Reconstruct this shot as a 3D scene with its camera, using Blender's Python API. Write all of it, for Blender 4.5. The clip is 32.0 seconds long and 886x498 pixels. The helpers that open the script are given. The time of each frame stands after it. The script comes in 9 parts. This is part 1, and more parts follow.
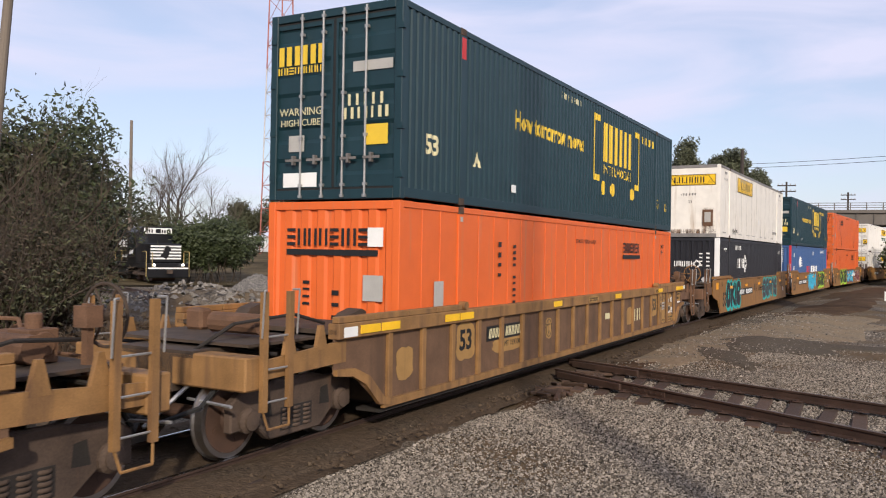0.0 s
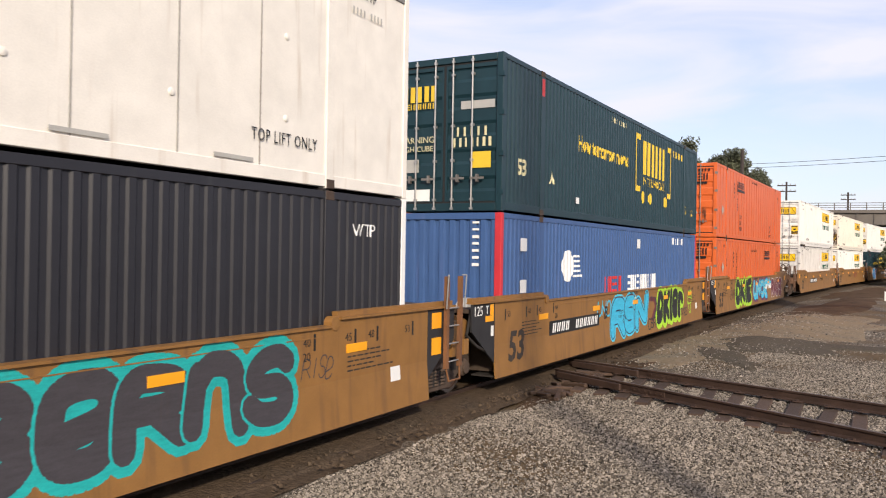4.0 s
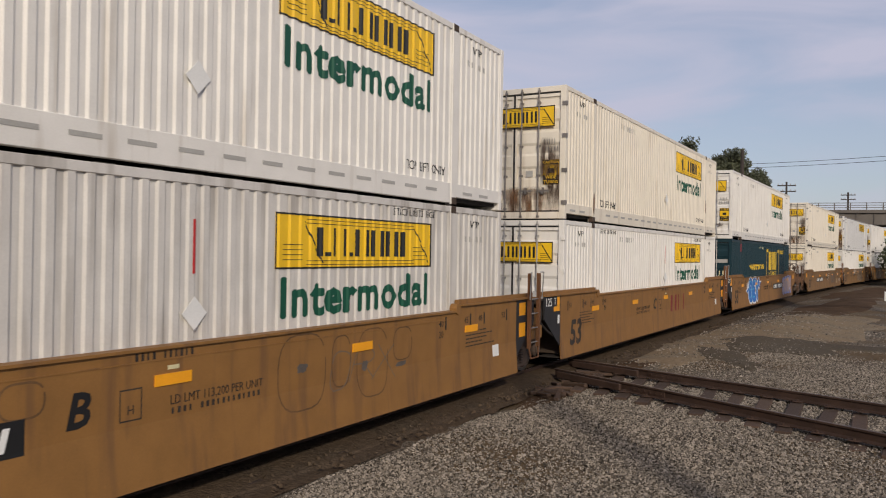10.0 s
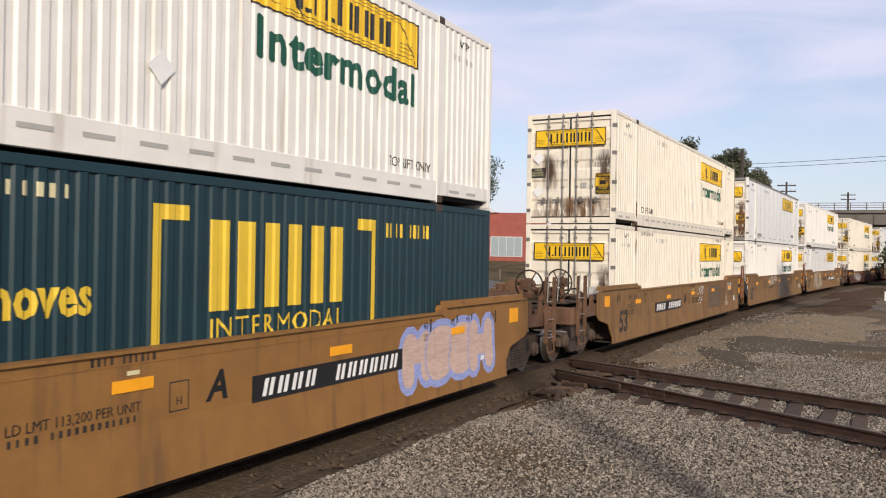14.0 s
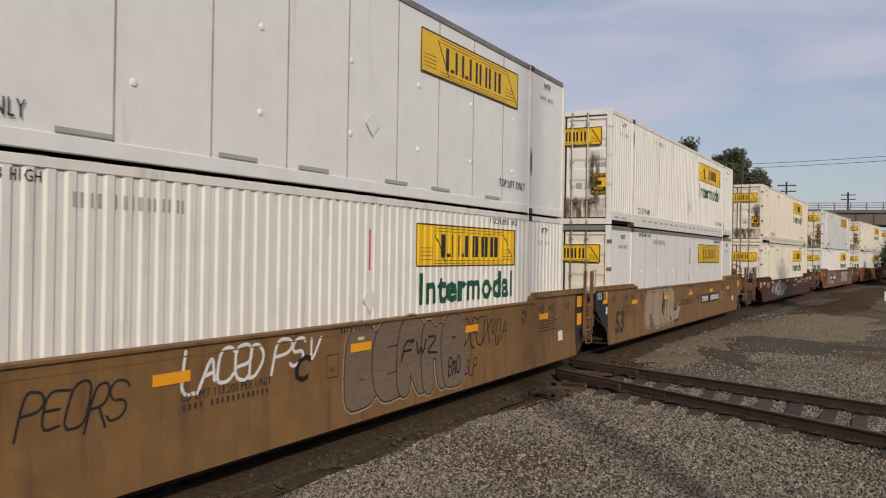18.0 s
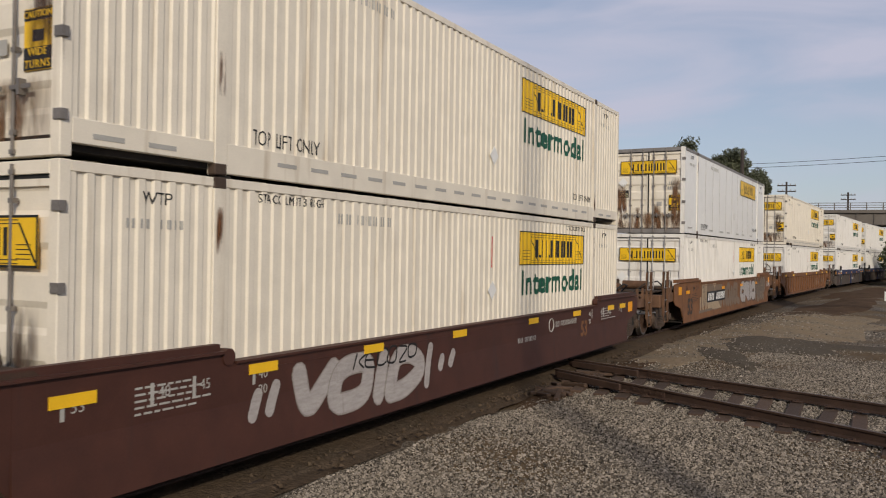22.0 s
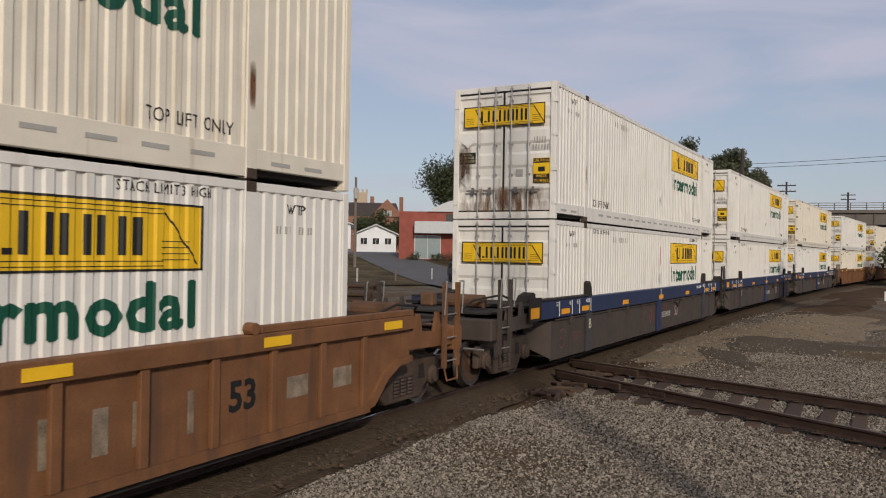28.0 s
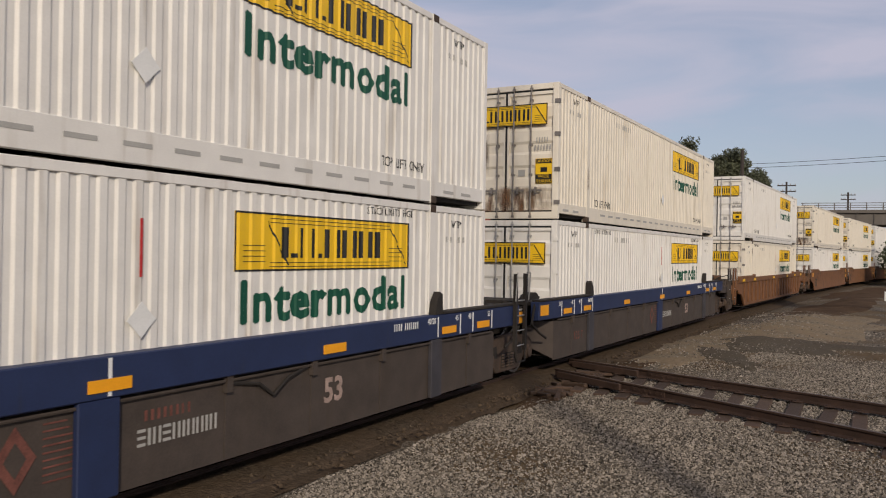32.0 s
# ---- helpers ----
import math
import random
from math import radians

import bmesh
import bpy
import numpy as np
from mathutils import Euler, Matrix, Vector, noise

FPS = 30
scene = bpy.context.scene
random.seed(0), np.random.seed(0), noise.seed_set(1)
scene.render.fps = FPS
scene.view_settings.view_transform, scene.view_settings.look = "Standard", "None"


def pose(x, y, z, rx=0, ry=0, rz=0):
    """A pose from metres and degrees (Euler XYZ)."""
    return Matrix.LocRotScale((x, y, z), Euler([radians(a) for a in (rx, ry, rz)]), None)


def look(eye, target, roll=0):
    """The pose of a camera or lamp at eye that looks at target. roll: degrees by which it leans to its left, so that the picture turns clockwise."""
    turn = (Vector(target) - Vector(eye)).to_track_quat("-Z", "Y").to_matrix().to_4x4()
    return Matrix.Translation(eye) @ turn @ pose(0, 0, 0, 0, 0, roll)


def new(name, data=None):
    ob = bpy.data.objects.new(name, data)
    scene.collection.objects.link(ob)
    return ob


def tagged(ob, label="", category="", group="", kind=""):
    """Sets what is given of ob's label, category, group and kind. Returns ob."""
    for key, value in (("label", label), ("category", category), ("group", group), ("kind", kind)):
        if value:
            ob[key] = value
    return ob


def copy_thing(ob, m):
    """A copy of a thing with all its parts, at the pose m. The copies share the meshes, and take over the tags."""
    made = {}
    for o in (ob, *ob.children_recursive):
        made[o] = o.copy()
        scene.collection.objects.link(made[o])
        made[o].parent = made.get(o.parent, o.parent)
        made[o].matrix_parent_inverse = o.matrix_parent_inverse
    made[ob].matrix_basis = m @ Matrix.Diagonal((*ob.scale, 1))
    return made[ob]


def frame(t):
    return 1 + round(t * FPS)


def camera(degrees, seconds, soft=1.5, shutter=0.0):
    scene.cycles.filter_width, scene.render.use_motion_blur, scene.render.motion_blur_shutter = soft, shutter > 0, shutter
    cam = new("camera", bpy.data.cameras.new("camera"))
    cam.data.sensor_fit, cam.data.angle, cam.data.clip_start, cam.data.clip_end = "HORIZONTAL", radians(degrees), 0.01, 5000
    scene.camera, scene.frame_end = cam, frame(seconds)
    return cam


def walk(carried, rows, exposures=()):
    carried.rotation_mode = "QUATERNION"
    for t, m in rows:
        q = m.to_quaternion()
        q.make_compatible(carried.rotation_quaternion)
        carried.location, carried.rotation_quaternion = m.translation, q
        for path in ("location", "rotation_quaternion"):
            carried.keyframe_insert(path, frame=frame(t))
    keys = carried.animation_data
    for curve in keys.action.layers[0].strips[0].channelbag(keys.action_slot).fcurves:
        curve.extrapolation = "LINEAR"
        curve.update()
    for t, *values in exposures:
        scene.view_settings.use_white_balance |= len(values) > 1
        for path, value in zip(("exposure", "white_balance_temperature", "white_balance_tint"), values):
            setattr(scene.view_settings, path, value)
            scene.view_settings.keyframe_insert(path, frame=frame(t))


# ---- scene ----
# ------------------------------------------------------------------ camera
cam = camera(56.60, 32.0, soft=1.1, shutter=0.06)
EYE = Vector((0.0, -7.361, 2.427))
AIM = Vector((math.sin(radians(62.352)), math.cos(radians(62.352)), math.tan(radians(0.219))))
STAND = look(EYE, EYE + AIM * 10, 0.938)
walk(cam, [(0.0, STAND), (32.0, STAND)],
     exposures=[(0.0, 0.2, 6350, 12), (1.0, 0.3, 6400, 12), (2.0, 0.24, 6470, 13), (2.5, 0.24, 6500, 12), (3.0, 0.42, 6550, 12), (6.0, 0.4, 6500, 12), (7.0, 0.12, 6450, 12), (8.4, -0.1, 6350, 12), (10.0, -0.4, 6450, 11), (12.0, -0.42, 6450, 11), (13.0, -0.02, 6420, 9), (14.5, 0.15, 6450, 11), (17.0, -0.45, 6520, 10), (19.0, -0.42, 6520, 9), (20.0, -0.46, 6480, 9), (22.0, -0.40, 6480, 9), (23.0, -0.5, 6450, 9), (24.0, -0.25, 6450, 9), (25.5, -0.5, 6550, 11), (28.0, -0.48, 6480, 9), (29.0, -0.38, 6450, 10), (30.0, -0.48, 6500, 10), (32.0, -0.46, 6550, 11)])

# ------------------------------------------------------------------ light
SUN_AZ = radians(233.0)
SUN_EL = radians(24.0)
world = bpy.data.worlds.new("sky")
scene.world = world
world.use_nodes = True
wn, wl = world.node_tree.nodes, world.node_tree.links
wn.clear()
w_out = wn.new("ShaderNodeOutputWorld")
w_bg = wn.new("ShaderNodeBackground")
w_sky = wn.new("ShaderNodeTexSky")
w_sky.sky_type = "NISHITA"
w_sky.sun_disc = False
w_sky.sun_elevation, w_sky.sun_rotation = SUN_EL, SUN_AZ
w_sky.air_density, w_sky.dust_density, w_sky.ozone_density = 1.0, 1.0, 2.0
w_cloud = wn.new("ShaderNodeTexNoise")
w_cloud.inputs["Scale"].default_value = 2.6
w_cloud.inputs["Detail"].default_value = 6.0
w_cloud.inputs["Roughness"].default_value = 0.5
w_cloud.inputs["Distortion"].default_value = 0.6
w_ramp = wn.new("ShaderNodeValToRGB")
w_ramp.color_ramp.elements[0].position, w_ramp.color_ramp.elements[1].position = 0.40, 0.64
w_ramp.color_ramp.elements[0].color, w_ramp.color_ramp.elements[1].color = (0.45, 0.45, 0.45, 1), (0.95, 0.95, 0.95, 1)
w_mix = wn.new("ShaderNodeMixRGB")
w_mix.inputs["Color2"].default_value = (5.75, 5.75, 7.05, 1)
w_bg.inputs["Strength"].default_value = 0.12
w_tc = wn.new("ShaderNodeTexCoord")
w_map = wn.new("ShaderNodeMapping")
w_map.inputs["Scale"].default_value = (1.0, 1.0, 5.0)
wl.new(w_tc.outputs["Generated"], w_map.inputs["Vector"])
wl.new(w_map.outputs["Vector"], w_cloud.inputs["Vector"])
wl.new(w_cloud.outputs["Fac"], w_ramp.inputs["Fac"])
wl.new(w_ramp.outputs["Color"], w_mix.inputs["Fac"])
wl.new(w_sky.outputs["Color"], w_mix.inputs["Color1"])
wl.new(w_mix.outputs["Color"], w_bg.inputs["Color"])
wl.new(w_bg.outputs["Background"], w_out.inputs["Surface"])

sun_data = bpy.data.lights.new("sun", "SUN")
sun_data.energy, sun_data.angle, sun_data.color = 3.4, radians(2.2), (1.0, 0.88, 0.725)
sun = new("sun", sun_data)
sun.matrix_world = look((math.sin(SUN_AZ) * 60, math.cos(SUN_AZ) * 60, math.tan(SUN_EL) * 60), (0, 0, 0))


# ------------------------------------------------------------------ materials
def mat(name, base, rough=0.6, metal=0.0, var=0.12, scale=3.0, fine=60.0, bump=0.15, dirt=None, dirt_amt=0.0,
        stretch=(1, 1, 1), island=0.0, per_object=0.0, spec=0.4):
    m = bpy.data.materials.new(name)
    m.use_nodes = True
    n, l = m.node_tree.nodes, m.node_tree.links
    b = n["Principled BSDF"]
    b.inputs["Roughness"].default_value, b.inputs["Metallic"].default_value = rough, metal
    b.inputs["Specular IOR Level"].default_value = spec
    tc = n.new("ShaderNodeTexCoord")
    mp = n.new("ShaderNodeMapping")
    mp.inputs["Scale"].default_value = stretch
    l.new(tc.outputs["Object"], mp.inputs["Vector"])
    big = n.new("ShaderNodeTexNoise")
    big.inputs["Scale"].default_value, big.inputs["Detail"].default_value = scale, 5.0
    l.new(mp.outputs["Vector"], big.inputs["Vector"])
    small = n.new("ShaderNodeTexNoise")
    small.inputs["Scale"].default_value, small.inputs["Detail"].default_value = fine, 3.0
    l.new(tc.outputs["Object"], small.inputs["Vector"])
    hsv = n.new("ShaderNodeHueSaturation")
    hsv.inputs["Color"].default_value = (*base, 1)
    add = n.new("ShaderNodeMath")
    add.operation = "ADD"
    l.new(big.outputs["Fac"], add.inputs[0])
    half = n.new("ShaderNodeMath")
    half.operation = "MULTIPLY"
    half.inputs[1].default_value = 0.6
    l.new(small.outputs["Fac"], half.inputs[0])
    l.new(half.outputs[0], add.inputs[1])
    rng = n.new("ShaderNodeMapRange")
    rng.inputs["From Min"].default_value, rng.inputs["From Max"].default_value = 0.45, 1.15
    rng.inputs["To Min"].default_value, rng.inputs["To Max"].default_value = 1 - var * 1.6, 1 + var * 1.6
    l.new(add.outputs[0], rng.inputs["Value"])
    val = rng.outputs["Result"]
    for kind, amount in (("island", island), ("object", per_object)):
        if amount:
            src = n.new("ShaderNodeNewGeometry").outputs["Random Per Island"] if kind == "island" else n.new("ShaderNodeObjectInfo").outputs["Random"]
            r2 = n.new("ShaderNodeMapRange")
            r2.inputs["To Min"].default_value, r2.inputs["To Max"].default_value = 1 - amount, 1 + amount
            l.new(src, r2.inputs["Value"])
            mul = n.new("ShaderNodeMath")
            mul.operation = "MULTIPLY"
            l.new(val, mul.inputs[0])
            l.new(r2.outputs["Result"], mul.inputs[1])
            val = mul.outputs[0]
    l.new(val, hsv.inputs["Value"])
    colour = hsv.outputs["Color"]
    if dirt and dirt_amt:
        st = n.new("ShaderNodeTexNoise")
        st.inputs["Scale"].default_value, st.inputs["Detail"].default_value = 1.0, 6.0
        mp2 = n.new("ShaderNodeMapping")
        mp2.inputs["Scale"].default_value = (5.0, 5.0, 0.45)
        info = n.new("ShaderNodeObjectInfo")
        sh = n.new("ShaderNodeVectorMath")
        sh.operation = "ADD"
        l.new(tc.outputs["Object"], sh.inputs[0])
        l.new(info.outputs["Random"], sh.inputs[1])
        l.new(sh.outputs[0], mp2.inputs["Vector"])
        l.new(mp2.outputs["Vector"], st.inputs["Vector"])
        ramp = n.new("ShaderNodeValToRGB")
        lo = 0.72 - 0.3 * dirt_amt
        ramp.color_ramp.elements[0].position, ramp.color_ramp.elements[1].position = lo, min(1.0, lo + 0.22)
        ramp.color_ramp.elements[0].color, ramp.color_ramp.elements[1].color = (0, 0, 0, 1), (0.8, 0.8, 0.8, 1)
        l.new(st.outputs["Fac"], ramp.inputs["Fac"])
        mix = n.new("ShaderNodeMixRGB")
        mix.inputs["Color2"].default_value = (*dirt, 1)
        l.new(ramp.outputs["Color"], mix.inputs["Fac"])
        l.new(colour, mix.inputs["Color1"])
        colour = mix.outputs["Color"]
    l.new(colour, b.inputs["Base Color"])
    if bump:
        bp = n.new("ShaderNodeBump")
        bp.inputs["Strength"].default_value, bp.inputs["Distance"].default_value = bump, 0.01
        l.new(add.outputs[0], bp.inputs["Height"])
        l.new(bp.outputs["Normal"], b.inputs["Normal"])
    return m


def glow(name, colour, strength):
    m = bpy.data.materials.new(name)
    m.use_nodes = True
    b = m.node_tree.nodes["Principled BSDF"]
    b.inputs["Base Color"].default_value = (*colour, 1)
    b.inputs["Emission Color"].default_value = (*colour, 1)
    b.inputs["Emission Strength"].default_value = strength
    return m


RUST = (0.13, 0.055, 0.025)
GRIME = (0.10, 0.075, 0.05)
M = {
    "seam_grime": mat("grimy_riveted_seam", (0.37, 0.35, 0.31), 0.6, var=0.2, dirt=(0.25, 0.19, 0.13), dirt_amt=0.6, bump=0.05),
    "grimy_white": mat("road_grimed_white_paint", (0.60, 0.575, 0.53), 0.5, var=0.07, dirt=(0.33, 0.30, 0.26), dirt_amt=0.75, bump=0.05),
    "white": mat("white_paint", (0.74, 0.715, 0.66), 0.45, var=0.05, dirt=(0.43, 0.37, 0.29), dirt_amt=0.48, bump=0.05),
    "cream": mat("cream_paint", (0.74, 0.68, 0.565), 0.45, var=0.06, dirt=(0.42, 0.33, 0.22), dirt_amt=0.45, bump=0.05),
    "grey_white": mat("grey_white_panel", (0.78, 0.775, 0.745), 0.4, var=0.04, dirt=(0.45, 0.42, 0.36), dirt_amt=0.3, bump=0.04),
    "teal": mat("dark_teal_paint", (0.007, 0.030, 0.039), 0.45, var=0.1, dirt=(0.026, 0.048, 0.054), dirt_amt=0.3, bump=0.05),
    "orange": mat("orange_paint", (0.62, 0.122, 0.026), 0.45, var=0.07, dirt=(0.40, 0.115, 0.05), dirt_amt=0.5, bump=0.05),
    "orange_pale": mat("faded_orange_paint", (0.66, 0.125, 0.022), 0.5, var=0.05, dirt=(0.40, 0.19, 0.10), dirt_amt=0.4, bump=0.05),
    "black_box": mat("black_container_paint", (0.018, 0.018, 0.022), 0.45, var=0.1, dirt=(0.05, 0.05, 0.05), dirt_amt=0.3, bump=0.05),
    "blue_box": mat("blue_container_paint", (0.045, 0.098, 0.235), 0.45, var=0.06, dirt=(0.10, 0.14, 0.30), dirt_amt=0.4, bump=0.05),
    "dark_rail": mat("grey_weathered_rail", (0.20, 0.19, 0.18), 0.6, var=0.2, dirt=(0.10, 0.07, 0.05), dirt_amt=0.4, bump=0.1),
    "red": mat("red_paint", (0.5, 0.03, 0.04), 0.5),
    "car_yellow": mat("brownish_yellow_car_paint", (0.240, 0.117, 0.031), 0.6, var=0.1, dirt=(0.115, 0.058, 0.03), dirt_amt=0.6, bump=0.08),
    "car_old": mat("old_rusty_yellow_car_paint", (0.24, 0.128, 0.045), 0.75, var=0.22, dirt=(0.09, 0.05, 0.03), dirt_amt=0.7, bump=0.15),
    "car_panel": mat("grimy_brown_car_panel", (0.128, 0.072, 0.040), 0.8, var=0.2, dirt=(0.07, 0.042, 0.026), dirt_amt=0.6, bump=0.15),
    "stencil_ground": mat("cleaner_yellow_car_paint", (0.33, 0.19, 0.062), 0.7, var=0.15, dirt=(0.15, 0.085, 0.04), dirt_amt=0.45, bump=0.08),
    "end_rust": mat("dark_rusty_end_steel", (0.125, 0.066, 0.036), 0.85, var=0.3, dirt=(0.14, 0.065, 0.03), dirt_amt=0.4, bump=0.25),
    "car_tan": mat("rust_stained_yellow_car_paint", (0.200, 0.107, 0.036), 0.65, var=0.14, dirt=(0.10, 0.05, 0.03), dirt_amt=0.7, bump=0.1),
    "car_brown": mat("rusty_brown_car_paint", (0.17, 0.075, 0.030), 0.75, var=0.2, dirt=(0.08, 0.045, 0.03), dirt_amt=0.6, bump=0.15),
    "car_maroon": mat("maroon_car_paint", (0.060, 0.021, 0.013), 0.6, var=0.15, dirt=(0.03, 0.02, 0.017), dirt_amt=0.4, bump=0.1),
    "car_blue": mat("blue_car_paint", (0.017, 0.028, 0.078), 0.55, var=0.12, dirt=(0.03, 0.03, 0.04), dirt_amt=0.3, bump=0.08),
    "car_grey": mat("sooty_grey_car_side", (0.060, 0.046, 0.037), 0.75, var=0.2, dirt=(0.055, 0.04, 0.028), dirt_amt=0.5, bump=0.15),
    "deck": mat("sooty_brown_deck", (0.055, 0.038, 0.026), 0.85, var=0.3, dirt=RUST, dirt_amt=0.4, bump=0.3),
    # dark steel; also painted as shade where truck frames and skirts are open
    "deck_dark": mat("black_brown_steel_and_shade", (0.022, 0.018, 0.015), 0.85, var=0.3, bump=0.3),
    "charcoal": mat("charcoal_end_panel", (0.022, 0.021, 0.022), 0.7, var=0.2, bump=0.1),
    "truck": mat("grimy_truck_iron", (0.068, 0.046, 0.033), 0.85, var=0.3, dirt=RUST, dirt_amt=0.35, bump=0.35),
    "wheel": mat("rusty_wheel_steel", (0.065, 0.035, 0.022), 0.8, var=0.25, bump=0.3),
    "tread": mat("polished_wheel_tread", (0.34, 0.31, 0.28), 0.4, 1.0, var=0.1, bump=0.02),
    "steel": mat("galvanised_steel", (0.42, 0.41, 0.39), 0.45, 0.7, var=0.12, bump=0.05),
    "dull_bar": mat("dull_lock_bar_steel", (0.22, 0.20, 0.18), 0.55, 0.5, var=0.2, bump=0.1),
    "gasket": mat("black_rubber_gasket", (0.015, 0.015, 0.015), 0.8, bump=0.0),
    "sign_yellow": mat("yellow_sign_film", (0.78, 0.48, 0.012), 0.45, var=0.06, dirt=(0.5, 0.33, 0.06), dirt_amt=0.3, bump=0.02),
    "sign_black": mat("black_sign_film", (0.012, 0.012, 0.012), 0.5, var=0.1, bump=0.0),
    "stencil_pale": mat("faded_pale_car_lettering", (0.22, 0.17, 0.12), 0.75, var=0.4, scale=6.0, dirt=(0.12, 0.06, 0.03), dirt_amt=0.6, bump=0.0),
    "stencil_faded": mat("faded_black_stencil_paint", (0.030, 0.024, 0.019), 0.7, var=0.35, scale=5.0, dirt=(0.13, 0.07, 0.03), dirt_amt=0.45, bump=0.0),
    "white_old": mat("old_chalky_white_paint", (0.74, 0.705, 0.63), 0.55, var=0.07, dirt=(0.40, 0.30, 0.20), dirt_amt=0.45, bump=0.05),
    "sign_white": mat("white_sign_film", (0.75, 0.75, 0.72), 0.5, var=0.06, bump=0.0),
    "sign_grey": mat("grey_sign_film", (0.38, 0.37, 0.34), 0.6, var=0.1, bump=0.0),
    "sign_green": mat("green_lettering_film", (0.004, 0.075, 0.042), 0.5, var=0.06, bump=0.0),
    "sign_gold": mat("gold_yellow_lettering", (0.68, 0.46, 0.035), 0.5, var=0.08, bump=0.0),
    "sign_pale": mat("pale_yellow_lettering", (0.62, 0.56, 0.33), 0.5, var=0.08, bump=0.0),
    "sign_red": mat("red_sign_film", (0.5, 0.03, 0.03), 0.5, var=0.08, bump=0.0),
    "reflector": mat("amber_reflector_strip", (0.85, 0.36, 0.015), 0.35, var=0.08, bump=0.0),
    "reflector_y": mat("yellow_reflector_strip", (0.85, 0.50, 0.02), 0.35, var=0.08, bump=0.0),
}


def smear(name, base, density, across="Y", sharp=1.0):
    """Soot or rust that fades out towards the edges of its patch."""
    m = mat(name, base, 0.85, var=0.3)
    n, l = m.node_tree.nodes, m.node_tree.links
    tc = n.new("ShaderNodeTexCoord")
    sep = n.new("ShaderNodeSeparateXYZ")
    l.new(tc.outputs["Generated"], sep.inputs[0])
    fac = None
    for axis in (across, "Z"):
        a = n.new("ShaderNodeMath")
        a.operation = "SUBTRACT"
        a.inputs[1].default_value = 0.5
        l.new(sep.outputs[axis], a.inputs[0])
        c = n.new("ShaderNodeMath")
        c.operation = "POWER"
        sq = n.new("ShaderNodeMath")
        sq.operation = "ABSOLUTE"
        l.new(a.outputs[0], sq.inputs[0])
        l.new(sq.outputs[0], c.inputs[0])
        c.inputs[1].default_value = 2.0
        d = n.new("ShaderNodeMath")
        d.operation = "MULTIPLY_ADD"
        l.new(c.outputs[0], d.inputs[0])
        d.inputs[1].default_value, d.inputs[2].default_value = -4.0, 1.0
        if fac is None:
            fac = d
        else:
            e = n.new("ShaderNodeMath")
            e.operation = "MULTIPLY"
            l.new(fac.outputs[0], e.inputs[0])
            l.new(d.outputs[0], e.inputs[1])
            fac = e
    ns = n.new("ShaderNodeTexNoise")
    ns.inputs["Scale"].default_value, ns.inputs["Detail"].default_value = 2.0, 7.0
    mp = n.new("ShaderNodeMapping")
    mp.inputs["Scale"].default_value = (5.0, 5.0, 1.0)
    l.new(tc.outputs["Object"], mp.inputs["Vector"])
    l.new(mp.outputs["Vector"], ns.inputs["Vector"])
    e = n.new("ShaderNodeMath")
    e.operation = "MULTIPLY"
    l.new(fac.outputs[0], e.inputs[0])
    patchy = n.new("ShaderNodeMapRange")
    patchy.inputs["From Min"].default_value, patchy.inputs["From Max"].default_value = 0.5 - 0.18 / sharp, 0.5 + 0.30 / sharp
    l.new(ns.outputs["Fac"], patchy.inputs["Value"])
    l.new(patchy.outputs["Result"], e.inputs[1])
    g = n.new("ShaderNodeMath")
    g.operation = "MULTIPLY"
    g.use_clamp = True
    l.new(e.outputs[0], g.inputs[0])
    g.inputs[1].default_value = density
    l.new(g.outputs[0], n["Principled BSDF"].inputs["Alpha"])
    return m


M["soot"] = smear("brown_soot_smear", (0.080, 0.046, 0.030), 1.25)
M["heavy_rust"] = smear("heavy_rust_smear", (0.15, 0.075, 0.035), 1.7, sharp=1.3)
M["rust"] = smear("rust_smear", (0.17, 0.090, 0.045), 1.0, sharp=1.4)
M["rust_side"] = smear("rust_runs", (0.20, 0.085, 0.035), 1.5, "X", 1.2)


# ------------------------------------------------------------------ mesh helpers
def box(bm, x0, x1, y0, y1, z0, z1):
    vs = [bm.verts.new(p) for p in ((x0, y0, z0), (x1, y0, z0), (x1, y1, z0), (x0, y1, z0), (x0, y0, z1), (x1, y0, z1), (x1, y1, z1), (x0, y1, z1))]
    for f in ((3, 2, 1, 0), (4, 5, 6, 7), (0, 1, 5, 4), (1, 2, 6, 5), (2, 3, 7, 6), (3, 0, 4, 7)):
        bm.faces.new([vs[i] for i in f])
    return vs


def prism(bm, outline, y0, y1):
    """A plate with an outline in x and z, between two y."""
    a = [bm.verts.new((x, y0, z)) for x, z in outline]
    b = [bm.verts.new((x, y1, z)) for x, z in outline]
    n = len(a)
    faces = [bm.faces.new(a), bm.faces.new(b[::-1])]
    for i in range(n):
        faces.append(bm.faces.new((a[i], b[i], b[(i + 1) % n], a[(i + 1) % n])))
    bmesh.ops.recalc_face_normals(bm, faces=faces)


def rod(bm, p, q, r, n=8, r2=None):
    p, q = Vector(p), Vector(q)
    d = (q - p).normalized()
    u = d.orthogonal().normalized()
    w = d.cross(u)
    r2 = r if r2 is None else r2
    a = [bm.verts.new(p + (u * math.cos(k) + w * math.sin(k)) * r) for k in (2 * math.pi * i / n for i in range(n))]
    b = [bm.verts.new(q + (u * math.cos(k) + w * math.sin(k)) * r2) for k in (2 * math.pi * i / n for i in range(n))]
    for i in range(n):
        bm.faces.new((a[i], a[(i + 1) % n], b[(i + 1) % n], b[i]))
    bm.faces.new(a[::-1])
    bm.faces.new(b)


